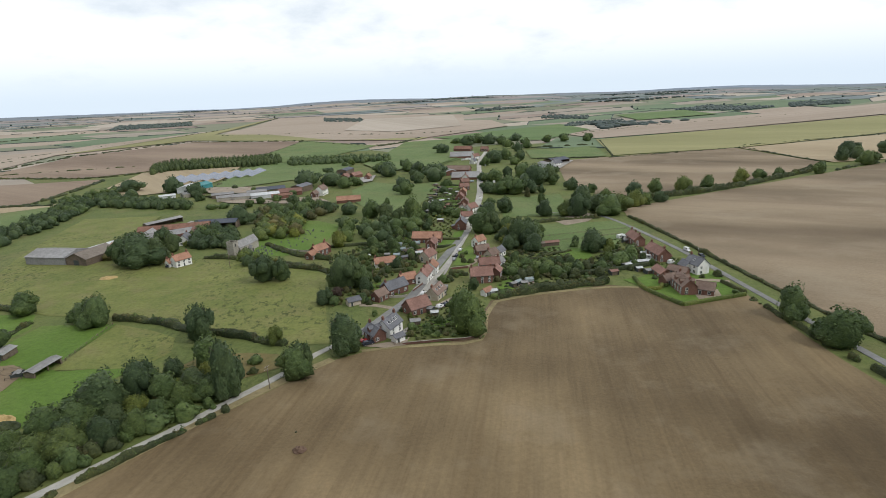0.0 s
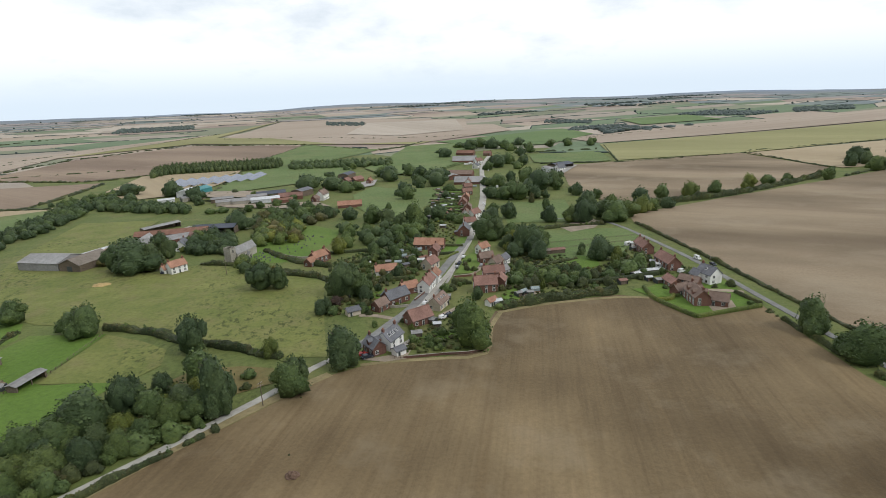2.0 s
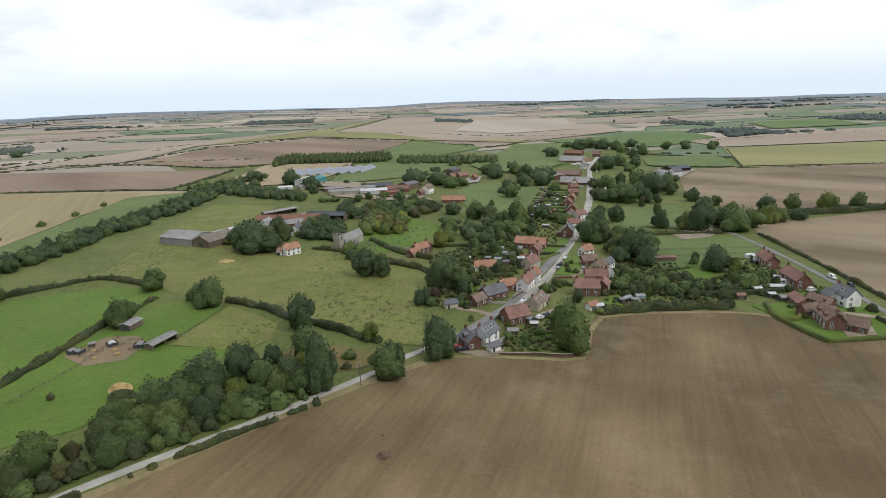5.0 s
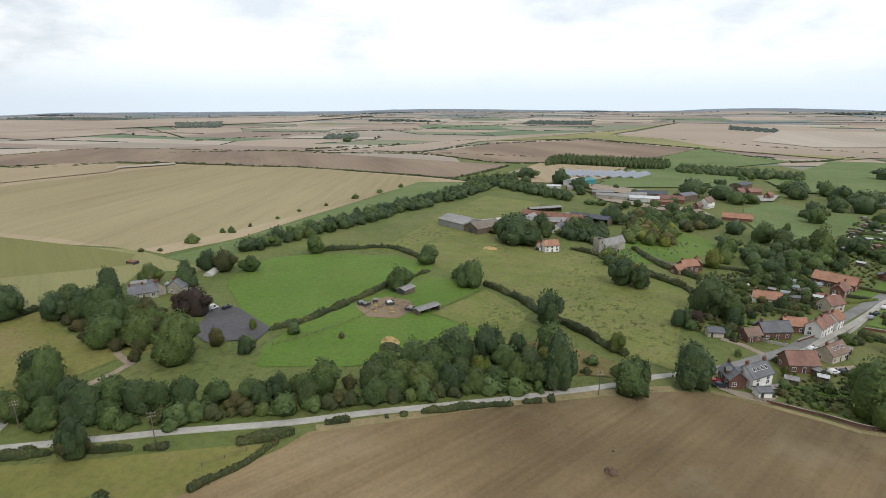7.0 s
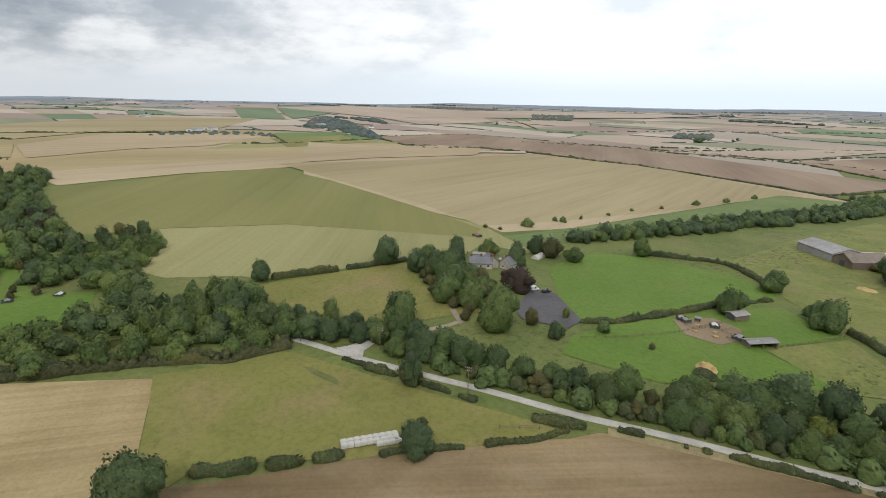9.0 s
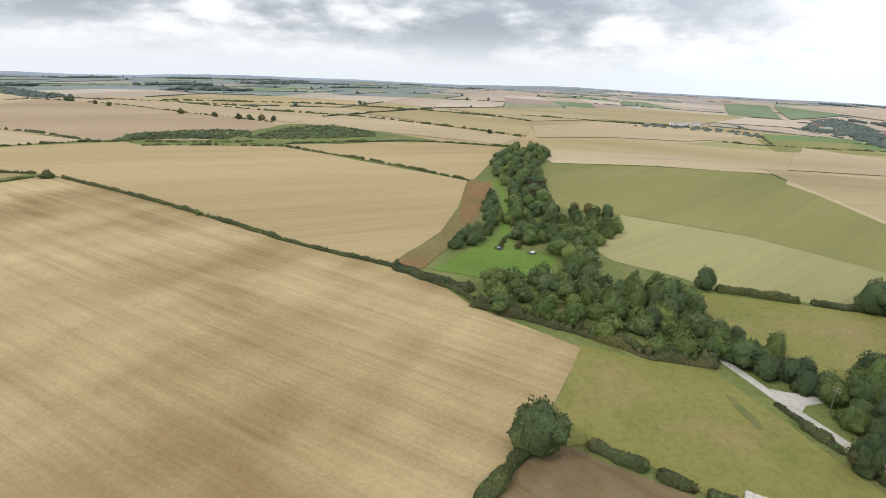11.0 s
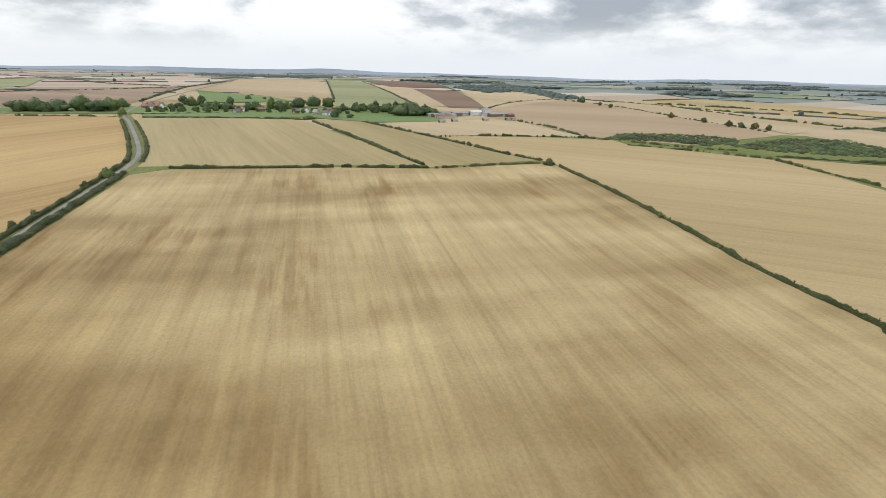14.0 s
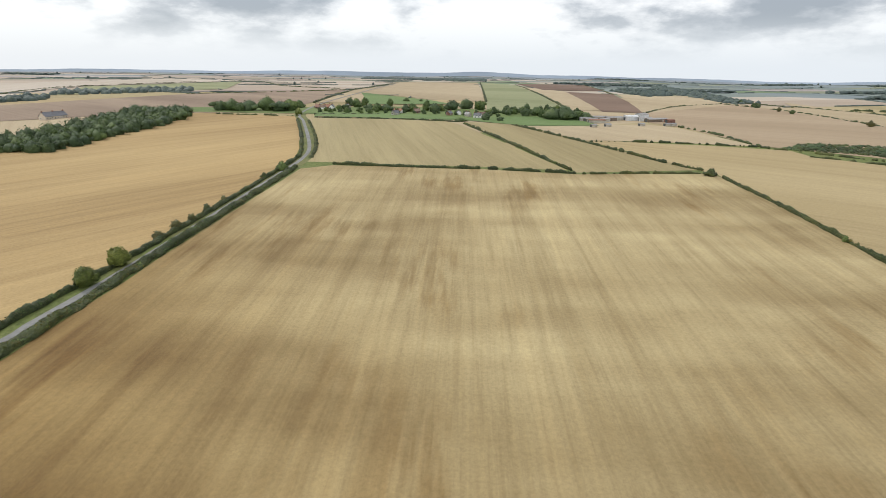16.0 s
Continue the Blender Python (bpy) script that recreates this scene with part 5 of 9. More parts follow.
def house(x, y, turn, L, W, e, wall, roof, pitch=42, chimneys=2, porch=False, lights=0, dormers=0, lean=0, storeys=2, note="in its garden", name="house", category="house"):
    """A dwelling: walls with gables, tiled roof, chimneys, windows and doors on all sides. turn: the ridge's heading."""
    root = new(name)
    root.matrix_basis = pose(x, y, T(x, y), 0, 0, turn)
    r = e + W / 2 * math.tan(radians(pitch))
    wm, rm = SURFACES[wall], SURFACES[roof]
    child("wall", gable_prism(Build(), L, W, e, r).mesh("wall", wm), root)
    ro = child("roof", roof_slabs(Build(), L, W, e, r).mesh("roof", rm), root)
    for i in range(chimneys):
        cx = (-1 if i == 0 else 1) * (L / 2 - 0.6) if chimneys < 3 else (i - (chimneys - 1) / 2) * (L - 1.2) / (chimneys - 1)
        chimney_part(ro, cx, 0, r, BRICK if wall not in ("BRICK_DARK",) else BRICK_DARK)
    n = max(2, int(L / 3.0))
    for s in (1, -1):
        face = pose(0, s * W / 2, 0, 0, 0, 0 if s > 0 else 180)
        for k in range(n):
            u = (k + 0.5) / n * L - L / 2
            if k == n // 2:
                door_part(root, face @ pose(u, 0, 0.05))
            elif e > 2.2:
                window_part(root, face @ pose(u, 0, 0.9), 1.2, 1.2)
            if e > 3.7:
                window_part(root, face @ pose(u, 0, e - 1.55), 1.1, 1.1)
        for k in range(lights):
            u = (k + 0.5) / lights * L * 0.8 - L * 0.4
            sl = math.atan2(r - e, W / 2)
            sky = pose(u, s * W / 4, (e + r) / 2 + 0.30, math.degrees(-sl) * s, 0, 0)
            lt = child("roof_light", Build().box(-0.5, 0.5, -0.65, 0.65, -0.05, 0.1).mesh("roof_light", PAINT_WHITE), ro, sky)
            child("pane", Build().box(-0.4, 0.4, -0.55, 0.55, 0.1, 0.12).mesh("pane", PANE), lt)
        for k in range(dormers):
            u = (k + 0.5) / dormers * L * 0.85 - L * 0.425
            dm = child("dormer", gable_prism(Build(), W * 0.34, 1.7, 1.3, 2.1, -0.5).mesh("dormer", wm), ro, pose(u, s * W * 0.30, e + 0.35, 0, 0, 90))
            child("dormer_roof", roof_slabs(Build(), W * 0.34, 1.7, 1.3, 2.1, 0.12, 0.15).mesh("dormer_roof", rm), dm)
    for s in (1, -1):
        face = pose(s * L / 2, 0, 0, 0, 0, -90 * s)
        if e > 2.6:
            window_part(root, face @ pose(W * 0.2, 0, 0.9), 1.2, 1.2)
        if e > 3.7:
            window_part(root, face @ pose(W * 0.2, 0, e - 1.55), 1.0, 1.1)
    for s in (1, -1):
        child("gutter", Build().tube((-L / 2 - 0.3, 0, 0), (L / 2 + 0.3, 0, 0), 0.07, 0.07, 6).mesh("gutter", PAINT_DOOR), root, pose(0, s * (W / 2 + 0.38), e - 0.28))
    if lean:
        b = Build()
        n = len(b.v)
        d, lw = 3.0, L * lean
        b.prism([(0, -0.5), (d, -0.5), (d, 2.1), (0, 3.0)], -lw / 2, lw / 2)
        lt = child("lean_to", b.mesh("lean_to", wm), root, pose(0, W / 2, 0, 0, 0, 90))
        child("lean_to_roof", Build().prism([(-0.05, 3.08), (d + 0.3, 2.08), (d + 0.3, 2.25), (-0.05, 3.25)], -lw / 2 - 0.2, lw / 2 + 0.2).mesh("lean_to_roof", rm), lt)
    if porch:
        po = child("porch", gable_prism(Build(), 1.6, 2.2, 2.2, 3.0, -0.3).mesh("porch", wm), root, pose(0, W / 2 + 0.8, 0, 0, 0, 90))
        child("porch_roof", roof_slabs(Build(), 1.6, 2.2, 2.2, 3.0, 0.14, 0.2).mesh("porch_roof", rm), po)
    size = "low" if e < 3.7 else "two-storey"
    return tagged(root, f"{size} {WORDS[wall]} house with {WORDS[roof]} roof {note}", category, "village houses")


def barn(x, y, turn, L, W, e, wall, roof, pitch=15, bays=0, open_side=False, note="in the farmyard", name="barn", category="barn"):
    """A farm building: clad walls, sheeted roof, big doors, or an open front on posts."""
    root = new(name)
    root.matrix_basis = pose(x, y, T(x, y), 0, 0, turn)
    r = e + W / 2 * math.tan(radians(pitch))
    wm, rm = SURFACES[wall], SURFACES[roof]
    b = Build()
    if open_side:
        b.box(-L / 2, L / 2, W / 2 - 0.25, W / 2, -0.8, e)
        for s in (-1, 1):
            b.box(s * L / 2 - 0.12, s * L / 2 + 0.12, -W / 2, W / 2 - 0.25, -0.8, e)
    else:
        gable_prism(b, L, W, e, r, -1.2)
    child("wall", b.mesh("wall", wm), root)
    child("roof", roof_slabs(Build(), L, W, e, r, 0.12, 0.4).mesh("roof", rm), root)
    n = max(2, int(L / 6))
    if open_side:
        for k in range(n + 1):
            child("post", Build().box(-0.14, 0.14, -0.14, 0.14, -0.8, e).mesh("post", TIMBER), root, pose(-L / 2 + 0.3 + k * (L - 0.6) / n, -W / 2 + 0.2, 0))
    else:
        for s in (1, -1):
            child("door", Build().box(-1.8, 1.8, -0.03, 0.1, -0.2, min(e, 3.6)).box(-1.9, 1.9, 0.02, 0.16, min(e, 3.6) - 0.05, min(e, 3.6) + 0.15).mesh("door", PAINT_DOOR), root, pose(s * L / 2, 0, 0, 0, 0, -90 * s))
        for k in range(n):
            if L > 14:
                child("cladding_panel", Build().box(-0.06, 0.06, 0, 0.07, 0.6, e).mesh("cladding_panel", wm), root, pose(-L / 2 + (k + 0.5) * L / n, -W / 2, 0, 0, 0, 180))
    return tagged(root, f"{WORDS[wall]} {category} with {WORDS[roof]} roof {note}", category, "farm buildings")


def shed(x, y, turn, L=3.5, W=2.6, e=2.0, wall="TIMBER", roof="FIBRE", note="in a garden"):
    return barn(x, y, turn, L, W, e, wall, roof, 20, note=note, name="shed", category="shed")


def garden_wall(pts, wall, h=1.1):
    """A low garden wall with a coping, stepping along a line of the plan."""
    line = smooth_line(pts, 2.5)
    x0, y0 = line[0]
    z0 = T(x0, y0)
    root = new("garden_wall")
    root.matrix_basis = pose(x0, y0, z0)
    for (xa, ya), (xb, yb) in zip(line, line[1:]):
        d = math.hypot(xb - xa, yb - ya)
        m = pose(xa - x0, ya - y0, min(T(xa, ya), T(xb, yb)) - z0, 0, 0, math.degrees(math.atan2(yb - ya, xb - xa)))
        child("panel", Build().box(0, d, -0.12, 0.12, -0.4, h).mesh("panel", SURFACES[wall]), root, m)
        child("coping", Build().box(-0.02, d + 0.02, -0.17, 0.17, h, h + 0.08).mesh("coping", SURFACES["STONE"]), root, m)
    return tagged(root, f"low {WORDS[wall]} garden wall with a stone coping", "wall", "garden walls")


def greenhouse(x, y, turn, L=4.0, W=2.6):
    """Small glazed greenhouse: white frame, glass walls and roof."""
    root = new("greenhouse")
    root.matrix_basis = pose(x, y, T(x, y), 0, 0, turn)
    child("glazing", gable_prism(Build(), L, W, 1.7, 2.5).mesh("glazing", GLASSHOUSE), root)
    for u in range(int(L) + 1):
        a = -L / 2 + u * L / int(L)
        child("rib", Build().box(a - 0.04, a + 0.04, -W / 2 - 0.02, W / 2 + 0.02, 1.62, 1.74).box(a - 0.04, a + 0.04, -0.05, 0.05, 1.7, 2.56).mesh("rib", PAINT_WHITE), root)
    for s in (-1, 1):
        child("wall_base", Build().box(-L / 2 - 0.04, L / 2 + 0.04, s * W / 2 - 0.05, s * W / 2 + 0.05, -0.3, 0.5).mesh("wall_base", BRICK), root)
    return tagged(root, "small white-framed glass greenhouse in a garden", "greenhouse", "garden greenhouses")


def oil_tank(x, y, turn):
    """White heating-oil tank lying on two block cradles."""
    root = new("oil_tank")
    root.matrix_basis = pose(x, y, T(x, y), 0, 0, turn)
    child("drum", Build().tube((-1.3, 0, 1.15), (1.3, 0, 1.15), 0.75, 0.75, 14).mesh("drum", PAINT_WHITE), root)
    child("filler_cap", Build().tube((0.4, 0, 1.85), (0.4, 0, 2.05), 0.14, 0.14, 8).mesh("filler_cap", STEEL), root)
    for u in (-0.8, 0.8):
        child("cradle", Build().box(u - 0.15, u + 0.15, -0.6, 0.6, -0.2, 0.62).mesh("cradle", CONCRETE), root)
    return tagged(root, "white cylindrical oil tank on concrete cradles", "oil tank", "garden oil tanks")


def pallet_stack(x, y, turn, count):
    """Pale timber pallets piled flat."""
    root = new("pallet_stack")
    root.matrix_basis = pose(x, y, T(x, y), 0, 0, turn)
    me = Build()
    for k in range(5):
        me.box(-0.8, 0.8, -0.72 + k * 0.3, -0.5 + k * 0.3, 0.14, 0.18)
    for u in (-0.7, 0.0, 0.7):
        me.box(u - 0.07, u + 0.07, -0.72, 0.92, 0.0, 0.14)
    me = me.mesh("pallet", STRAW)
    for k in range(count):
        child("pallet", me, root, pose(RNG.uniform(-0.08, 0.08), 0, 0.1 + k * 0.19, 0, 0, RNG.uniform(-4, 4)))
    return tagged(root, "stack of pale timber pallets in the yard", "pallets", "pallet stacks")


def caravan(x, y, turn):
    """A touring caravan: rounded white shell, dark windows, wheels, drawbar."""
    root = new("caravan")
    root.matrix_basis = pose(x, y, T(x, y) + 0.1, 0, 0, turn)
    shell = [(-2.7, 0.45), (2.5, 0.45), (2.75, 1.1), (2.35, 2.3), (2.0, 2.5), (-2.2, 2.5), (-2.6, 2.2), (-2.8, 1.0)]
    child("shell", Build().prism(shell, -1.1, 1.1).mesh("shell", PAINT_WHITE), root)
    for s in (-1, 1):
        for u in (-1.6, 1.2):
            child("window", Build().box(u - 0.5, u + 0.5, s * 1.1 - 0.02, s * 1.1 + 0.02, 1.35, 1.95).mesh("window", PANE), root)
        child("wheel", Build().tube((0, s * 0.95 - 0.1, 0.34), (0, s * 0.95 + 0.1, 0.34), 0.34, 0.34, 12).mesh("wheel", RUBBER), root)
    child("drawbar", Build().box(2.5, 3.7, -0.08, 0.08, 0.4, 0.52).mesh("drawbar", STEEL), root)
    return tagged(root, "white touring caravan with dark windows parked on grass", "caravan", "parked caravans")


def church(x, y, turn):
    """Small stone parish church: nave, lower chancel, square west tower with battlements."""
    root = new("church")
    root.matrix_basis = pose(x, y, T(x, y), 0, 0, turn) @ Matrix.Scale(0.82, 4)
    child("nave", gable_prism(Build(), 15, 8, 5.5, 9.6).mesh("nave", STONE), root)
    child("nave_roof", roof_slabs(Build(), 15, 8, 5.5, 9.6, 0.25, 0.3).mesh("nave_roof", FIBRE), root)
    ch = child("chancel", gable_prism(Build(), 8, 7, 5.6, 9.9).mesh("chancel", STONE), root, pose(11.5, 0, 0))
    child("chancel_roof", roof_slabs(Build(), 8, 7, 5.6, 9.9, 0.25, 0.2).mesh("chancel_roof", FIBRE), ch)
    tw = child("tower", Build().box(-2.9, 2.9, -2.9, 2.9, -0.8, 10.5).box(-3.1, 3.1, -3.1, 3.1, 6.2, 6.5).box(-3.1, 3.1, -3.1, 3.1, 10.1, 10.5).mesh("tower", STONE), root, pose(-10.3, 0, 0))
    for sx in (-1, 1):
        for k in range(4):
            for m in (pose(-2.4 + k * 1.6, sx * 2.8, 10.5), pose(sx * 2.8, -2.4 + k * 1.6, 10.5, 0, 0, 90)):
                child("battlement", Build().box(-0.45, 0.45, -0.2, 0.2, 0, 0.9).mesh("battlement", STONE), tw, m)
        # dark panel on the wall stands in for the shade inside the belfry
        child("belfry_opening", Build().box(-0.5, 0.5, -0.05, 0.05, 7.4, 9.4).mesh("belfry_opening", PANE), tw, pose(0, sx * 2.9, 0))
        for k in range(3):
            w = child("window", Build().box(-0.75, 0.75, -0.03, 0.12, 1.7, 4.2).mesh("window", STONE), root, pose(-5 + k * 4.6, sx * 4.0, 0))
            child("pane", Build().box(-0.5, 0.5, -0.14, 0.14, 1.9, 4.0).mesh("pane", PANE), w)
            child("buttress", Build().prism([(0, -0.6), (1.1, -0.6), (1.1, 2.0), (0.5, 3.2), (0.5, 4.2), (0, 4.9)], -0.4, 0.4).mesh("buttress", STONE), root, pose(-7 + k * 4.6, sx * 4.0, 0, 0, 0, 90 * sx))
    po = child("porch", gable_prism(Build(), 3, 3.4, 2.6, 4.4).mesh("porch", STONE), root, pose(3.5, -5.4, 0, 0, 0, 90))
    child("porch_roof", roof_slabs(Build(), 3, 3.4, 2.6, 4.4, 0.2, 0.2).mesh("porch_roof", FIBRE), po)
    # dark panel in place of the shaded doorway
    child("porch_opening", Build().box(-0.7, 0.7, -0.06, 0.06, 0, 2.3).mesh("porch_opening", PANE), po, pose(-1.5, 0, 0, 0, 0, 90))
    return tagged(root, "small weathered limestone church with a square battlemented tower", "church")


# dark stone colour that also takes in the shadows about the headstones
HEADSTONE = Build().prism([(-0.35, -0.2), (0.35, -0.2), (0.35, 0.9), (0.18, 1.12), (-0.18, 1.12), (-0.35, 0.9)], -0.07, 0.07).mesh("gravestone", SLATE)


def gravestone(x, y, turn):
    g = new("gravestone", HEADSTONE)
    g.matrix_basis = pose(x, y, T(x, y) + 0.1, RNG.uniform(-6, 6), 0, turn)
    return tagged(g, "stone headstone in the grass, darkened for its shade", "gravestone", "churchyard headstones")


def car(x, y, turn, paint, label, van=False, lift=0.22):
    """A parked car: pressed body, cabin with glass all round, wheels, lamps."""
    root = new("van" if van else "car")
    root.matrix_basis = pose(x, y, T(x, y) + lift, 0, 0, turn)
    roof_z = 2.0 if van else 1.45
    body = [(-2.15, 0.35), (2.15, 0.35), (2.2, 0.75), (1.35 if van else 1.1, 0.95), (-2.05, 1.0), (-2.2, 0.8)]
    child("body", Build().prism(body, -0.88, 0.88).mesh("body", paint), root)
    top = [(-2.05, 0.98), (1.5, 0.93), (1.0, roof_z - 0.1), (0.7, roof_z), (-2.0, roof_z)] if van else [(-1.95, 0.98), (1.15, 0.93), (0.35, roof_z - 0.06), (0.1, roof_z), (-1.3, roof_z), (-1.6, roof_z - 0.08)]
    child("cabin", Build().prism(top, -0.78, 0.78).mesh("cabin", paint), root)
    child("windscreen", Build().box(-0.66, 0.66, -0.02, 0.02, -0.3, 0.3).mesh("windscreen", PANE), root, pose(1.28 if van else 0.78, 0, 1.25 if van else 1.2, 0, -35, 90) @ pose(0, 0, 0))
    for s in (1, -1):
        child("side_window", Build().box(-1.1 if not van else 0.1, 0.3 if not van else 0.9, -0.02, 0.02, 1.03, roof_z - 0.15).mesh("side_window", PANE), root, pose(-0.15, s * 0.785, 0))
        child("headlight", Build().box(2.14, 2.2, s * 0.6 - 0.17, s * 0.6 + 0.17, 0.62, 0.78).mesh("headlight", STEEL), root)
        for wx in (1.35, -1.3):
            wh = child("wheel", Build().tube((0, -0.1, 0), (0, 0.1, 0), 0.33, 0.33, 14).mesh("wheel", RUBBER), root, pose(wx, s * 0.8, 0.33))
            child("rim", Build().tube((0, -0.11, 0), (0, 0.11, 0), 0.2, 0.2, 10).mesh("rim", STEEL), wh)
    return tagged(root, label, "van" if van else "car", "parked cars")


def pole(x, y, h=8.5, turn=0):
    root = new("utility_pole")
    root.matrix_basis = pose(x, y, T(x, y), 0, 0, turn)
    child("post", Build().tube((0, 0, -0.5), (0, 0, h), 0.16, 0.11, 8).mesh("post", TIMBER), root)
    for z in (h - 0.5, h - 1.4):
        arm = child("crossarm", Build().box(-1.0, 1.0, -0.06, 0.06, -0.06, 0.06).mesh("crossarm", TIMBER), root, pose(0, 0.14, z))
        for u in (-0.85, -0.3, 0.3, 0.85):
            child("insulator", Build().tube((u, 0, 0.06), (u, 0, 0.28), 0.06, 0.04, 6).mesh("insulator", PAINT_WHITE), arm)
    return tagged(root, "wooden utility pole with two crossarms beside the lane", "utility pole", "roadside poles")


def solar_row(x, y, turn, L):
    """A tilted table of solar panels on posts."""
    root = new("solar_panel_row")
    root.matrix_basis = pose(x, y, T(x, y), 0, 0, turn)
    n = max(3, int(L / 4))
    for k in range(n):
        u = -L / 2 + (k + 0.5) * L / n
        child("panel", Build().box(-L / n / 2 + 0.1, L / n / 2 - 0.1, -5.2, 5.2, -0.05, 0.05).mesh("panel", SOLAR), root, pose(u, 0, 3.0, 24, 0, 0))
        if k % 2 == 0:
            child("post", Build().box(-0.12, 0.12, -0.12, 0.12, -0.5, 3.1).mesh("post", STEEL), root, pose(u, 0, 0))
    return tagged(root, "tilted row of blue-grey solar panels on steel posts", "solar panels", "solar array")


def polytunnel(x, y, turn, L, W):
    root = new("polytunnel")
    root.matrix_basis = pose(x, y, T(x, y), 0, 0, turn)
    o = [(W / 2 * math.cos(a), W * 0.45 * math.sin(a) - (0.3 if i in (0, 10) else 0)) for i, a in enumerate(np.linspace(0, math.pi, 11))]
    child("cover", Build().prism(o, -L / 2, L / 2).mesh("cover", WRAP), root)
    child("door", Build().box(-0.8, 0.8, -0.05, 0.06, 0, 1.9).mesh("door", PAINT_DOOR), root, pose(0, L / 2, 0))
    return tagged(root, "white plastic polytunnel beside a garden", "polytunnel")


BALE = []


def bale(m):
    if not BALE:
        bm = bmesh.new()
        bmesh.ops.create_cube(bm, size=1.0)
        bmesh.ops.scale(bm, vec=(1.5, 1.35, 1.1), verts=bm.verts)
        bmesh.ops.bevel(bm, geom=bm.edges[:], offset=0.14, segments=2, affect="EDGES")
        BALE.append(bpy.data.meshes.new("silage_bale"))
        bm.to_mesh(BALE[0])
        bm.free()
        BALE[0].materials.append(WRAP)
    b = new("silage_bale", BALE[0])
    b.matrix_basis = m
    return tagged(b, "white plastic-wrapped silage bale in a stacked row", "bale", "stack of silage bales")


def bale_stack(x, y, turn, across, along, high):
    for i in range(along):
        for j in range(across):
            for k in range(high):
                p = pose(x, y, T(x, y), 0, 0, turn) @ pose(i * 1.53, j * 1.4, 0.65 + k * 1.1)
                bale(p @ pose(RNG.uniform(-0.04, 0.04), RNG.uniform(-0.04, 0.04), 0, 0, 0, RNG.uniform(-2, 2)))


def heap(x, y, w, h, mat, label, category):
    """A low uneven mound."""
    v, f = ico(4)
    pts = [(p[0] * w * 0.5 * (1 + 0.25 * noise.noise(Vector(p) * 2)), p[1] * w * 0.4 * (1 + 0.25 * noise.noise(Vector(p) * 2.3)), max(p[2], -0.1) * h * (1 + 0.5 * noise.noise(Vector(p) * 3))) for p in v.tolist()]
    ob = new("mound", mesh_of("mound", pts, f.tolist(), mat))
    ob.matrix_basis = pose(x, y, T(x, y))
    return tagged(ob, label, category)


def fence(pts, h=1.1, label="timber post and rail fence"):
    """Post and rail fence along a line of the plan."""
    line = smooth_line(pts, 3.0)
    root = new("fence")
    x0, y0 = line[0]
    root.matrix_basis = pose(x0, y0, T(x0, y0))
    post = Build().box(-0.07, 0.07, -0.07, 0.07, -0.4, h + 0.1).mesh("post", TIMBER)
    for i, (x, y) in enumerate(line):
        z = T(x, y) - T(x0, y0)
        child("post", post, root, pose(x - x0, y - y0, z))
        if i:
            a = Vector((line[i - 1][0] - x0, line[i - 1][1] - y0, T(*line[i - 1]) - T(x0, y0)))
            b = Build()
            for k in (0.45, 0.95):
                b.tube(a + Vector((0, 0, h * k)), Vector((x - x0, y - y0, z + h * k)), 0.05, 0.05, 4)
            child("rail", b.mesh("rail", TIMBER), root)
    return tagged(root, label, "fence", "field fences")


# ---- hedges ----
hedge([(115, -358), (63, -358), (13, -360)], 1.85, 1.74)
hedge([(8, -360), (-21, -359), (-50, -357)], 1.85, 1.74, gap=0.03)
hedge([(-54, -356), (-99, -365), (-136, -371)], 1.45, 1.49, gap=0.08)
hedge([(-144, -360), (-151, -298), (-155, -243), (-156, -201), (-157, -176), (-161, -146), (-164, -127), (-165, -105), (-157, -83)], 1.85, 1.74)
hedge([(-48, -365), (-31, -406), (41, -583)], 1.98, 1.86)
hedge([(-138, -380), (-114, -410), (-72, -481), (-10, -585)], 1.85, 1.86, gap=0.04)
hedge([(-75, -484), (-144, -492), (-216, -485)], 1.72, 1.98, gap=0.12, sprays=6)
hedge([(-218, -483), (-289, -436), (-327, -418)], 1.58, 1.98, gap=0.15, sprays=6)
hedge([(-238, -444), (-288, -418), (-331, -382)], 1.72, 1.98, gap=0.12, sprays=6)
hedge([(-331, -378), (-344, -288), (-341, -194)], 1.72, 1.86, gap=0.05)
hedge([(-344, -393), (-452, -349), (-485, -321), (-534, -258)], 2.31, 2.48, sprays=6)
hedge([(145, -100), (143.5, -120), (142.5, -145), (141.5, -170), (141.5, -213), (142, -260), (143, -300), (144.5, -335), (147, -378), (157, -412), (182, -479), (221, -575)], 1.9, 2.3, label="thick hawthorn hedge along the road")
hedge([(131.5, -92), (131, -108), (131, -126), (131.5, -150), (132.6, -182), (133, -209), (133.5, -240), (134.5, -275), (135.5, -311), (136.5, -346)], 1.8, 3.6, label="thick hawthorn hedge along the road")
hedge([(137, -376), (146, -414), (168, -476), (206, -568)], 1.7, 2.2, label="thick hawthorn hedge along the road")
hedge([(123, 384), (130, 310), (134, 251), (138, 196), (141, 164), (144, 139)], 1.58, 1.86, label="thick hawthorn hedge along the road")
hedge([(120, 207), (121, 175), (121, 163)], 1.65, 1.86, gap=0.1, label="thick hawthorn hedge along the road")
hedge([(122, 153), (124, 140), (127, 120)], 1.65, 1.86, gap=0.1, label="thick hawthorn hedge along the road")
hedge([(-148, 18), (-141, 30)], 2.0, 3, gap=0.15, label="thick hawthorn hedge along the road")
hedge([(-114, 58), (-107, 70)], 2.2, 2.8, label="thick hawthorn hedge along the road")
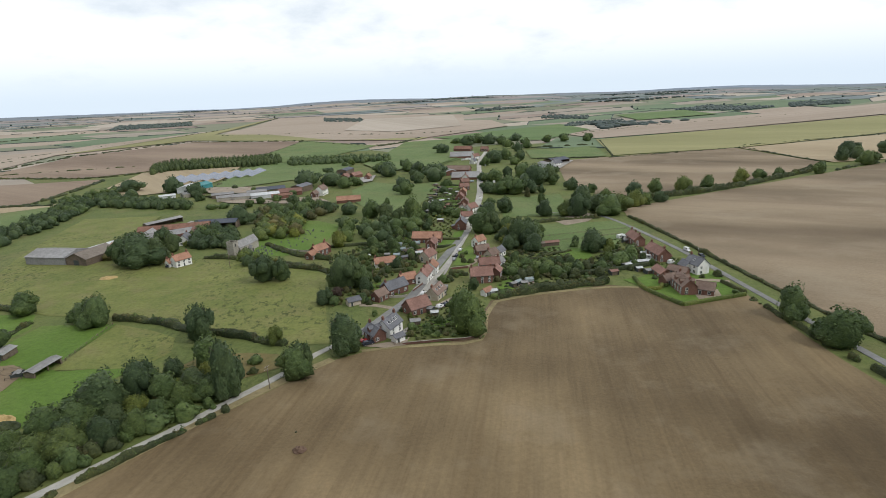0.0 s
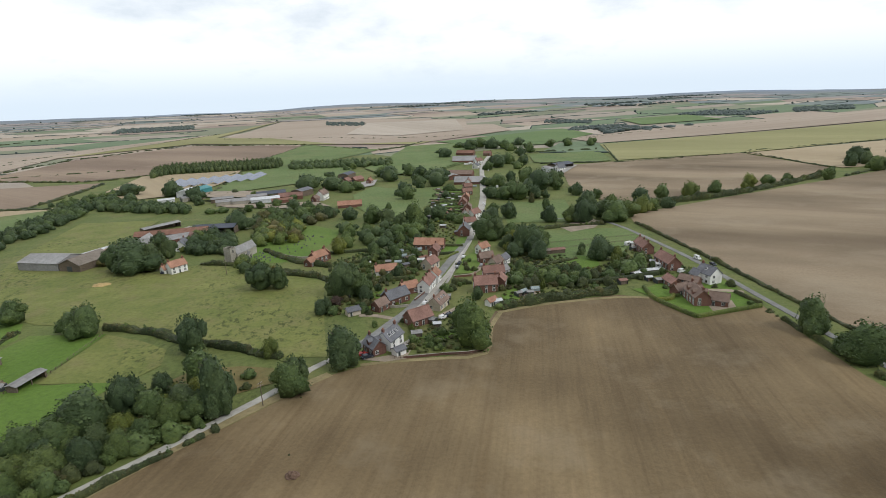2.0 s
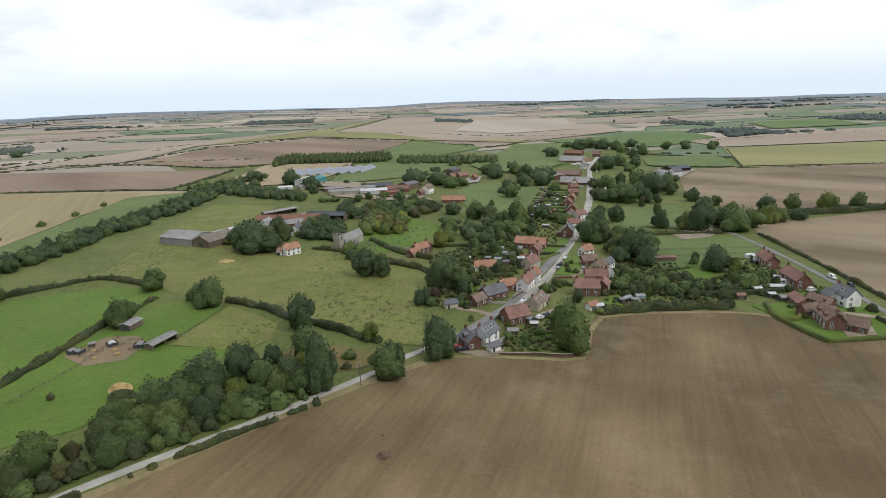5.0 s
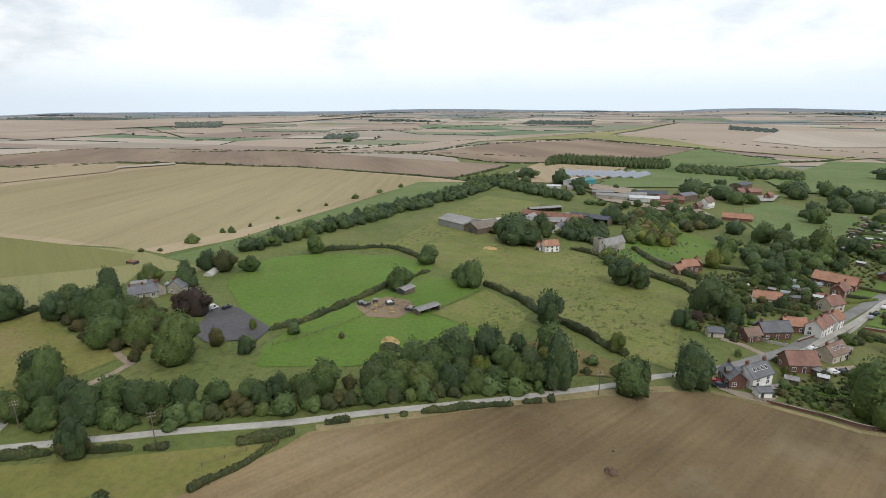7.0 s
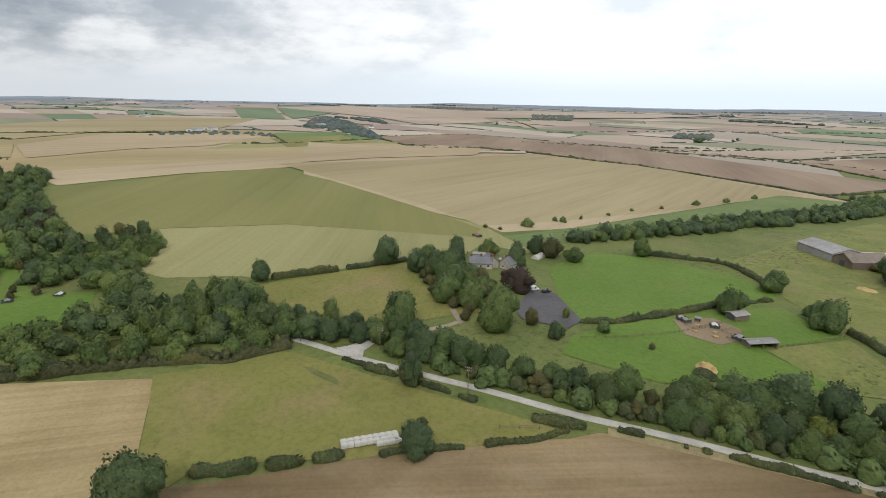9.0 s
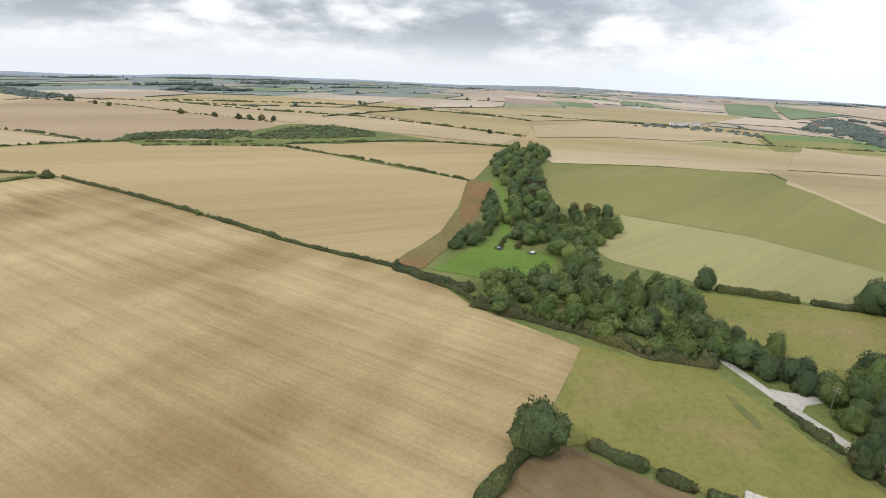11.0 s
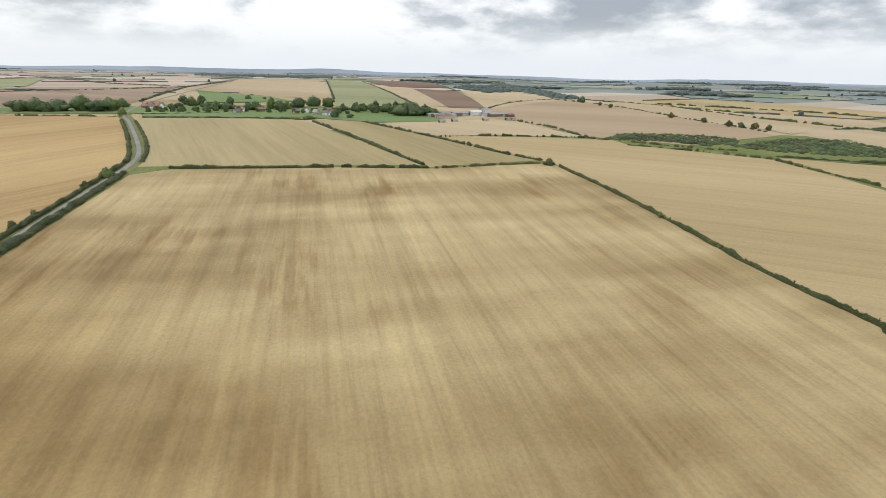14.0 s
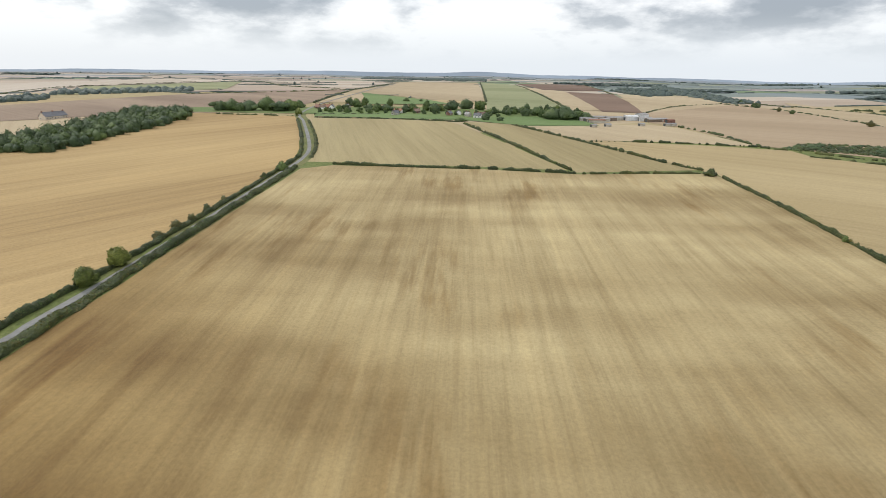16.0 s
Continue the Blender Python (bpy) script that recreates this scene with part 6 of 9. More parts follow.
hedge([(-106, 76), (-95, 92), (-85, 106), (-67, 130)], 1.5, 1.9, gap=0.13, label="thick hawthorn hedge along the road")
hedge([(-155, 12), (-140, 28), (-124, 46)], 1.4, 1.9, gap=0.06, label="thick hawthorn hedge along the road")
hedge([(-107, 65), (-105, 55), (-105, 42)], 1.4, 1.6)
hedge([(-105, 37), (-106, 21), (-105, 17)], 1.2, 1.5, gap=0.1)
hedge([(-106, -23), (-106, -10)], 2.6, 3)
hedge([(-106, -8), (-106, 0)], 2.4, 3)
hedge([(-106, 2), (-108, 15)], 2.0, 2.4, gap=0.1)
hedge([(-95, -34), (-86, -34), (-78, -34), (-67, -33)], 2.6, 3.0)
hedge([(-154, -82), (-157, -60), (-159, -42), (-159, -21), (-166, -4)], 3.0, 3.2, leaf=LEAF_BRONZE, label="tangled wood edge with brown bramble")
hedge([(-157, -82), (-159, -61), (-161, -43), (-162, -22), (-168, -4)], 3.6, 3.2, label="dark wood edge of thorn and elder")
hedge([(-164, -125), (-164, -105), (-165, -88)], 3.5, 5)
hedge([(-234, -13), (-244, 16)], 3.2, 3.4)
hedge([(-246, 20), (-257, 51)], 2.6, 3)
hedge([(-172, 103), (-171, 118), (-175, 144), (-181, 173), (-184, 204)], 2.3, 2.8)
hedge([(-260, 188), (-247, 212), (-232, 226), (-195, 217)], 3.0, 3.4)
hedge([(-148, 205), (-124, 199), (-105, 188), (-94, 186), (-79, 180), (-64, 174)], 2.8, 3.2)
hedge([(-155, 305), (-118, 295), (-71, 268)], 2.6, 3)
hedge([(-127, 334), (-99, 305), (-74, 291)], 3, 3.4)
hedge([(-122, 288), (-78, 272), (-66, 260)], 3, 3.4)
hedge([(82, 240), (82, 223), (90, 202)], 1.7, 1.6, clipped=True, leaf=LEAF_LIGHT, label="clipped green garden hedge")
hedge([(90, 202), (105, 207), (120, 212)], 1.7, 1.6, clipped=True, leaf=LEAF_LIGHT, label="clipped green garden hedge")
hedge([(118, 230), (121, 214)], 1.7, 1.6, clipped=True, label="clipped green garden hedge")
hedge([(82, 222), (88, 223), (91, 228)], 1.7, 1.6, clipped=True, leaf=LEAF_LIGHT, label="clipped green garden hedge")
hedge([(14, 218), (37, 227), (69, 235)], 3.4, 5, label="tall dense garden hedge")
hedge([(54, 249), (68, 250), (96, 260)], 2.2, 2.2, clipped=True, label="clipped green garden hedge")
hedge([(-16, 332), (0, 330)], 1.6, 1.6, clipped=True, label="clipped green garden hedge")
hedge([(-19, 310), (-5, 313)], 1.6, 1.6, clipped=True, label="clipped green garden hedge")
hedge([(-13, 299), (-3, 315)], 1.4, 1.4, clipped=True, leaf=LEAF_LIGHT, label="clipped yellow-green garden hedge")
hedge([(-18, 575), (-3, 572)], 1.6, 1.8, label="garden hedge between plots")
hedge([(-16, 530), (-5, 527)], 1.6, 1.8, label="garden hedge between plots")
hedge([(-15, 497), (-5, 494)], 1.6, 1.8, label="garden hedge between plots")
hedge([(-17, 467), (-4, 464)], 1.6, 1.8, label="garden hedge between plots")
hedge([(-18, 432), (-6, 430)], 1.6, 1.8, label="garden hedge between plots")
hedge([(-85, 319), (-62, 324), (-40, 313)], 2, 2, label="garden hedge between plots")
hedge([(-71, 297), (-52, 299)], 2, 2, label="garden hedge between plots")
hedge([(-46, 311), (-26, 314)], 2, 2, label="garden hedge between plots")
hedge([(-274, 561), (-215, 535), (-169, 515)], 2.4, 3)
hedge([(126, 437), (180, 465), (241, 493), (382, 590)], 5.94, 5.58, label="tall bushy hedgerow with small trees")
hedge([(402, 584), (491, 635), (715, 717)], 1.98, 2.48, gap=0.08, sprays=6)
hedge([(212, 773), (310, 798), (426, 836)], 1.65, 2.17, gap=0.04, sprays=6)
hedge([(429, 835), (432, 655)], 1.65, 2.17, sprays=6)
hedge([(438, 858), (722, 947), (961, 974)], 1.65, 2.48, gap=0.03, sprays=6)
hedge([(262, 1023), (223, 791)], 1.65, 2.17, sprays=6)
hedge([(125, 952), (236, 968)], 4, 5, gap=0.1, sprays=6)
hedge([(113, 792), (201, 784)], 2.5, 4, sprays=6)
hedge([(224, 1166), (449, 1309), (690, 1404), (1178, 1568), (1502, 1544)], 1.98, 3.1, gap=0.1, sprays=6)
hedge([(268, 1055), (585, 1162), (985, 1305), (1252, 1281)], 1.32, 2.48, gap=0.25, sprays=6)
hedge([(-962, 168), (-882, 372), (-704, 480), (-501, 533), (-414, 538)], 3, 4.5, gap=0.03, sprays=6)
hedge([(-494, 730), (-468, 621), (-457, 534)], 3, 4, gap=0.05, sprays=6)
hedge([(-907, 659), (-749, 786), (-539, 761), (-476, 804)], 2.8, 4.5, gap=0.05, sprays=6)
hedge([(-370, 1259), (-165, 1101), (-83, 1248)], 2.8, 4.5, gap=0.05, sprays=6)
hedge([(-664, 1342), (-361, 1266)], 2.8, 4.5, gap=0.05, sprays=6)
hedge([(-1138, 68), (-1179, 207), (-1290, 397), (-1097, 569), (-918, 667)], 2.8, 5, gap=0.08, sprays=6)
hedge([(-928, 675), (-933, 903), (-887, 1196), (-764, 1741), (-750, 2289)], 2.8, 5, gap=0.15, sprays=6)
hedge([(-774, 830), (-788, 1086), (-673, 1360)], 2.8, 5, gap=0.08, sprays=6)
hedge([(-659, 1504), (-406, 1465), (-208, 1365), (17, 1363)], 3, 5, gap=0.12, sprays=6)
hedge([(-361, 927), (-357, 1253)], 2.6, 4, sprays=6)
hedge([(-161, 1081), (-113, 1142)], 2.8, 4, sprays=6)
hedge([(-285, 593), (-324, 791)], 2.4, 3.5, gap=0.1, sprays=6)
hedge([(-326, 623), (-336, 799), (-328, 846)], 2.4, 3.5, gap=0.1, sprays=6)
hedge([(-881, -93), (-915, -28), (-1058, 134)], 3, 5, gap=0.06, sprays=6)
hedge([(-1128, 143), (-912, 189), (-946, 311)], 3, 5, gap=0.03, sprays=6)
hedge([(-946, 311), (-868, 384), (-764, 436), (-701, 493)], 3.5, 5, sprays=6)
hedge([(-1116, 441), (-989, 648), (-798, 793), (-540, 884)], 3, 5, gap=0.08, sprays=6)
hedge([(-1128, -64), (-925, -28)], 2.5, 4, sprays=6)
hedge([(-1000, 700), (-942, 935), (-734, 1169)], 3, 6, gap=0.15, sprays=6)
hedge([(-1432, 650), (-1444, 1051), (-1303, 1557), (-1082, 2246)], 3, 7, gap=0.15, sprays=6)
hedge([(-2810, 867), (-1942, 768), (-1556, 687)], 3, 6, gap=0.1, sprays=6)
hedge([(-171, -724), (-258, -874), (-356, -961)], 1.7, 2.6, gap=0.08, sprays=6)
hedge([(-356, -961), (-388, -882), (-410, -798), (-416, -707), (-423, -626), (-438, -573), (-443, -528)], 1.7, 2.6, gap=0.12, sprays=6)
hedge([(-401, -1000), (-519, -814), (-569, -712)], 1.98, 3.1, gap=0.03, sprays=6)
hedge([(-186, -605), (-207, -551), (-219, -486)], 1.85, 2.79, gap=0.1, sprays=6)
hedge([(91, -2087), (28, -887)], 1.98, 3.1, sprays=6)
hedge([(-34, -1862), (-91, -766)], 1.98, 3.1, sprays=6)
hedge([(-278, -2088), (-227, -1206)], 1.98, 3.1, gap=0.1, sprays=6)
hedge([(551, -919), (337, -1202), (330, -1685)], 1.98, 3.72, gap=0.04, sprays=6)
hedge([(815, -824), (904, -1124), (787, -1665), (553, -1355), (376, -1249)], 1.98, 3.72, sprays=6)
hedge([(279, -796), (325, -1207), (348, -1821)], 2.64, 3.72, sprays=6)
hedge([(334, -610), (232, -610)], 1.58, 2.48, gap=0.08, sprays=6)
hedge([(212, -603), (120, -607), (46, -598)], 1.58, 2.17, sprays=6)
hedge([(222, -631), (143, -658)], 1.32, 1.86, sprays=6)
hedge([(-844, -373), (-852, -440), (-801, -554), (-713, -740), (-514, -886)], 2.2, 3.2, gap=0.03, sprays=6)
hedge([(-632, -285), (-632, -393), (-594, -547), (-530, -680), (-501, -864)], 2.2, 3.2, gap=0.06, sprays=6)
hedge([(-930, -434), (-1003, -315), (-1094, -170)], 2.2, 3.4, sprays=6)
hedge([(-548, -551), (-866, -587)], 2.2, 3.4, sprays=6)
hedge([(44, 370), (76, 380), (102, 384)], 3, 4)
hedge([(-41, 292), (-23, 298)], 1.7, 1.8, label="garden hedge between plots")
hedge([(-41, 325), (-25, 326)], 1.7, 1.8, label="garden hedge between plots")
hedge([(-47, 259), (-28, 263)], 1.7, 1.8, label="garden hedge between plots")
hedge([(-67, 279), (-52, 280)], 1.7, 1.8, label="garden hedge between plots")
hedge([(-59, 305), (-42, 305)], 1.7, 1.8, label="garden hedge between plots")
hedge([(21, 290), (29, 291)], 1.7, 1.8, label="garden hedge between plots")
hedge([(24, 305), (38, 303)], 1.7, 1.8, label="garden hedge between plots")
hedge([(28, 277), (45, 279)], 1.7, 1.8, label="garden hedge between plots")
hedge([(33, 259), (57, 262)], 1.7, 1.8, label="garden hedge between plots")
hedge([(45, 283), (63, 293)], 1.7, 1.8, label="garden hedge between plots")
hedge([(-46, 230), (-44, 242)], 1.7, 1.8, label="garden hedge between plots")

# ---- single trees and groves ----
plant("oak", -40.7, 167.4, 17.1)
plant("ash", -52.8, 149.0, 12.8, 1.1)
plant("ash", 2.1, 181.5, 20.0, 0.95)
plant("oak", 4.7, 186.7, 11.7, 0.8)
plant("oak", -99.0, 180.4, 16.6, 0.8)
plant("oak", -70.2, 137.8, 18.3, 0.7)
plant("ash", -158.5, 202.5, 12.0, 1.3)
plant("light", -68.6, 175.9, 8.1)
plant("oak", -100.1, 254.8, 13.7, 1.3)
plant("oak", -91.0, 253.9, 11.8)
plant("oak", -60.7, 215.8, 7.0)
plant("oak", -55.9, 238.7, 17.0, 1.2)
plant("ash", -47.8, 239.7, 14.7)
plant("light", -76.5, 321.0, 13.4)
plant("ash", 123.9, 186.8, 10.4, 1.2)
plant("ash", 125.3, 161.6, 10.6, 1.3)
plant("ash", 372.2, 564.8, 15.1, 1.1)
plant("pine", 457.2, 658.2, 20.3, 1.5)
plant("ash", 458.1, 617.8, 20.5, 1.2)
plant("oak", 480.7, 668.5, 19.2, 1.2)
plant("bush", 120.2, 238.3, 4.0)
plant("light", 79.8, 278.5, 13.2, 0.8)
plant("oak", 75.2, 291.2, 11.0)
plant("ash", -54.1, 528.0, 15.2, 1.2)
plant("oak", -352.3, 560.0, 13.7, 1.3)
plant("oak", -268.7, 536.6, 12.5, 1.2)
plant("oak", -47.0, 602.4, 17.9, 1.2)
plant("oak", -28.1, 610.6, 19.5, 1.3)
plant("bush", 67.4, 302.7, 5.0)
plant("bronze", -136.8, 29.7, 10.3, 0.9)
plant("oak", -52.7, 152.1, 10.6, 1.1)
plant("ash", -151.5, 199.8, 10.5, 1.15)
plant("ash", -173.4, 171.3, 12.6, 1.1)
plant("ash", -195.2, 215.2, 13.5)
plant("bronze", -172.6, 82.8, 10.6, 0.9)
plant("ash", -169.2, 68.7, 13.8, 0.9)
plant("oak", -183.9, 34.0, 10.8)
plant("ash", -177.5, 35.3, 10.6)
plant("bronze", -116.2, 29.2, 3.2, 1.5)
plant("oak", -59.1, 218.8, 6.8)
plant("bronze", -179.7, 58.9, 6.9)
plant("ash", -256.9, 185.6, 14.3, 0.9)
plant("bronze", -257.9, 130.4, 18.1, 1.1)
plant("oak", -265.9, 125.4, 10.7)
plant("ash", -248.9, 139.5, 10.7)
plant("copper", -208.3, 92.6, 12.3, 1.1)
plant("copper", -214.7, 90.9, 10.4)
plant("oak", -242.6, 103.4, 10.6)
plant("oak", -261.1, 78.4, 11.4)
plant("ash", -264.4, 96.6, 11.6)
plant("oak", -260.4, 42.3, 11.1, 1.1)
plant("ash", -239.7, 57.9, 13.2, 1.2)
plant("oak", -160.1, 86.4, 6.2)
plant("bush", -163.1, 107.3, 4.5)
plant("bush", -164.9, 90.2, 4.2)
plant("oak", -262.1, 112.1, 8.4)
plant("bush", -339.3, 150.3, 3.9)
plant("bush", -346.9, 174.8, 3.3)
plant("bush", -349.9, 182.6, 3.4)
plant("bush", -407.5, 341.7, 4.8)
plant("bush", -422.1, 386.2, 5.1)
plant("bush", -440.0, 435.5, 5.6)
plant("bush", -365.2, 228.6, 2.8)
plant("bush", -390.6, 293.8, 4.3)
plant("bush", -382.0, 259.6, 3.0)
plant("bush", -329.1, 116.2, 3.2, 1.3)
plant("bush", -322.8, 124.6, 2.8, 1.2)
plant("bush", -147.0, 116.9, 3.1)
plant("bush", 1.0, 285.9, 3.1)
plant("bush", 2.5, 277.6, 3.0)
plant("bush", 5.8, 275.0, 2.6)
plant("light", -20.1, 194.3, 4.8, 0.8)
plant("bush", -24.3, 178.0, 1.8)
plant("bush", -11.9, 180.3, 2.3)
plant("bush", -8.6, 178.5, 2.2)
plant("bush", 117.0, 214.5, 2.3)
plant("bush", 110.0, 226.7, 1.6)
plant("bush", 104.9, 221.6, 1.6)
plant("bush", -39.6, 214.0, 2.6)
plant("bush", -24.5, 204.7, 2.5)
plant("bush", -45.2, 229.5, 2.3)
plant("bush", -25.2, 274.2, 3.0)
plant("bush", -22.8, 279.5, 3.0)
plant("bush", -32.0, 266.4, 3.2)
plant("oak", -1117.1, 908.9, 15.7, 2.5)
plant("oak", -105.7, 25.4, 7.8, 1.3)
plant("oak", -135.3, 30.0, 11.1, 0.8)
plant("oak", -252.8, 39.4, 13.3, 1.1)
plant("oak", -233.3, -17.6, 9.0)
plant("ash", -180.0, 33.8, 11.9, 0.8)
plant("ash", -165.3, 25.3, 9.0, 0.9)
plant("oak", -150.7, 37.0, 11.2, 0.8)
plant("ash", -160.2, 30.9, 8.4)
plant("bush", -329.8, 146.8, 5.7)
plant("bush", -343.7, 179.6, 4.0)
plant("bush", -352.6, 198.5, 3.2)
plant("light", -177.0, 98.9, 9.2, 0.6)
plant("oak", -97.1, -32.0, 11.6, 1.25)
plant("bronze", -221.7, 78.8, 8.3, 1.2)
plant("oak", -223.2, 73.8, 8.2, 1.3)
plant("bronze", -215.0, 81.7, 7.2, 1.2)
plant("oak", -233.3, 73.0, 7.4, 1.2)
plant("oak", -234.1, -17.1, 8.1, 1.1)
plant("oak", -318.3, -84.6, 7.6, 1.1)
plant("light", 139.9, -154.4, 8.8, 1.35)
plant("light", 140.0, -172.2, 9.6, 1.2)
plant("bush", 142.8, -200.7, 5.2)
plant("bush", 143.3, -214.9, 5.5, 1.4)
plant("bush", 142.0, -225.9, 5.1)
plant("bush", 143.6, -259.6, 4.5)
plant("bush", 143.5, -242.1, 4.2)
plant("bush", 144.6, -313.2, 3.8)
plant("bush", 141.5, -334.4, 5.6)
plant("bush", -138.2, -365.0, 5.6, 1.3)
plant("bush", -153.6, -241.5, 2.7)
plant("oak", -396, -986, 8.0, 1.2)
plant("oak", -384, -905, 8.2, 1.2)
plant("oak", -384, -890, 7.0, 1.3)
plant("bronze", -387, -829, 7.2, 1.2)
plant("oak", -387, -792, 7.0, 1.3)
plant("bronze", -406, -656, 7.6, 1.3)
plant("oak", -420, -606, 7.6, 1.3)
plant("bronze", -427, -571, 8.0, 1.2)
plant("oak", -437, -563, 7.4, 1.4)
plant("bronze", -447, -553, 8.0, 1.3)
plant("oak", -455, -541, 7.0, 1.3)
plant("oak", -619.8, -329.3, 6.2, 1.2)
plant("light", 36.6, 242.1, 7.4, 0.5)
plant("oak", 74.7, 291.4, 12.9, 1.15)
plant("oak", 67.7, 305.3, 6.0)
plant("oak", 35.6, 312.3, 15.9, 1.1)
plant("ash", 44.8, 317.6, 16.9)
plant("light", 83.1, 287.5, 10.7, 0.9)
plant("bush", 82.1, 263.4, 8.0, 1.3)
plant("bush", 90.7, 272.6, 7.6, 1.2)
plant("light", 54.8, 255.7, 5.4, 1.3)
plant("bronze", 53.9, 273.0, 7.0, 0.8)
plant("bush", 1.6, 276.8, 3.2)
plant("bush", 3.4, 293.5, 2.7)
plant("bush", 0.8, 290.3, 2.4)
plant("bush", 5.4, 275.1, 2.9)
plant("bush", -3.9, 287.6, 2.0)
plant("light", -20.5, 197.2, 4.7, 0.6)
plant("bush", -18.9, 185.2, 3.1, 1.3)
plant("bush", -35.5, 201.7, 2.4)
plant("oak", -44.6, 232.8, 7.2, 0.9)
plant("copper", -56.8, 226.9, 5.9)
plant("bush", -8.4, 242.4, 4.0, 1.2)
plant("bush", -5.5, 244.5, 3.7, 1.2)
plant("bush", 0.4, 253.3, 2.7)
plant("bush", -2.0, 250.1, 2.6)
plant("oak", 5.8, 230.1, 6.0, 1.2)
plant("bush", -16.5, 289.6, 3.0, 1.2)
plant("bush", -23.1, 281.7, 3.9, 1.3)
plant("oak", -33.9, 268.7, 6.3, 1.1)
plant("bush", -29.0, 272.0, 3.5, 1.2)
plant("ash", -38.0, 261.5, 5.5)
plant("bush", -15.8, 221.9, 2.4, 1.2)
plant("oak", 152.0, 465.0, 16.9, 1.1)
plant("ash", 176.6, 483.4, 15.3, 1.1)
plant("light", 204.5, 492.2, 16.7, 1.1)
plant("ash", 233.5, 508.4, 13.8, 1.2)
plant("light", 273.5, 526.6, 16.6)
plant("ash", 299.8, 542.8, 12.2, 1.2)
plant("ash", 325.9, 555.9, 11.2, 1.3)
plant("oak", 553.1, 710.6, 23.7, 1.4)
plant("oak", 507.9, 722.6, 20.9, 1.6)
plant("ash", 468.2, 626.9, 16.8, 1.3)
plant("ash", -179.8, 514.5, 8.3, 1.4)
plant("ash", -193.1, 505.3, 8.1, 1.4)
plant("oak", -158.2, 497.8, 11.5, 1.3)
plant("ash", -137.9, 476.3, 12.1, 1.2)
plant("oak", -124.1, 462.6, 10.7, 1.3)
plant("ash", -197.8, 489.0, 7.9, 1.3)
plant("oak", -112.4, 444.6, 11.3, 1.3)
plant("oak", -92.4, 435.6, 12.1, 1.3)
plant("ash", -70.7, 416.9, 11.6, 1.3)
plant("oak", -57.6, 409.7, 12.3, 1.3)
plant("oak", -44.4, 389.9, 11.8, 1.2)
plant("bush", -259.9, 609.3, 5.6, 1.6)
plant("bush", -228.7, 586.6, 5.4, 1.6)
plant("bush", -174.5, 552.4, 6.3, 1.6)
plant("bush", -202.8, 566.0, 5.2, 1.5)
plant("oak", -201.2, 297.5, 15.6, 1.3)
plant("oak", -186.3, 292.0, 18.8, 1.3)
plant("oak", -178.8, 294.5, 16.2, 1.2)
plant("bronze", -216.1, 309.2, 12.5, 1.2)
plant("oak", -184.2, 324.4, 12.3, 1.1)
plant("oak", -203.1, 349.4, 11.5, 1.2)
plant("light", -182.2, 336.9, 8.0, 1.2)
plant("oak", -206.2, 318.1, 15.1, 1.3)
plant("oak", -89.8, 666.5, 19.6, 1.2)
plant("oak", -55.3, 647.5, 12.5, 1.3)
plant("oak", -175.9, 604.9, 23.4, 1.4)
plant("oak", -29.5, 635.8, 21.6, 1.3)
plant("ash", -34.9, 392.2, 15.5, 1.1)
plant("oak", -173.7, 408.3, 17.1, 1.1)
plant("bronze", -152.9, 394.1, 15.6, 1.1)
plant("bronze", -125.1, 361.3, 16.9, 1.1)
plant("bush", -232.0, 485.0, 5.6, 1.6)
plant("bush", -221.3, 488.3, 6.2, 1.5)
plant("bush", -201.7, 478.8, 6.1, 1.5)
plant("ash", 166.1, 1036.2, 17.2, 1.3)
plant("ash", 199.5, 1043.9, 17.3, 1.3)
plant("ash", 240.7, 1036.5, 17.2, 1.3)
plant("oak", -97, 137, 12.5, 1.2)
plant("oak", -103, 129, 13.0, 1.2)
plant("ash", -105, 121, 11.5, 1.25)
plant("oak", -93, 149, 7.5, 1.1)
plant("ash", -101, 112, 10.0, 1.2)
grove([(-160, 22), (-145, 41), (-125, 69), (-101, 100), (-74, 135), (-73, 144), (-82, 142), (-93, 129), (-109, 108), (-122, 87), (-132, 73), (-142, 58), (-156, 43), (-174, 24)], 5.5, ['ash', 'oak', 'oak', 'ash', 'bronze'], 6.8, 9.4, 1)
grove([(-144, 38), (-123, 66), (-99, 98), (-72, 132), (-70, 137), (-74, 135), (-101, 100), (-125, 67), (-147, 39)], 4.0, ['bush', 'bush', 'bush'], 3.0, 5.5, 2)
grove([(-120, 104), (-98, 136), (-86, 156), (-77, 156), (-79, 143), (-92, 128)], 6.5, ['ash', 'oak', 'light'], 7, 10, 3)
grove([(-234, 51), (-245, 61), (-222, 70), (-201, 78), (-193, 77), (-188, 70), (-185, 61), (-202, 54)], 6.2, ['oak', 'bronze', 'ash', 'bronze'], 7, 10, 4)
grove([(-237, 50), (-259, 62), (-250, 74), (-231, 70), (-237, 61)], 7, ['oak', 'ash'], 8, 11, 37)
grove([(-176, -28), (-172, -7), (-185, -8), (-203, -16), (-206, -31), (-204, -44), (-179, -40)], 6.5, ['ash', 'oak', 'ash'], 6, 9.5, 5)
grove([(-177, -6), (-171, 3), (-166, 19), (-176, 19), (-186, 7), (-190, -6)], 5.5, ['ash', 'ash', 'oak'], 5, 7.5, 6)
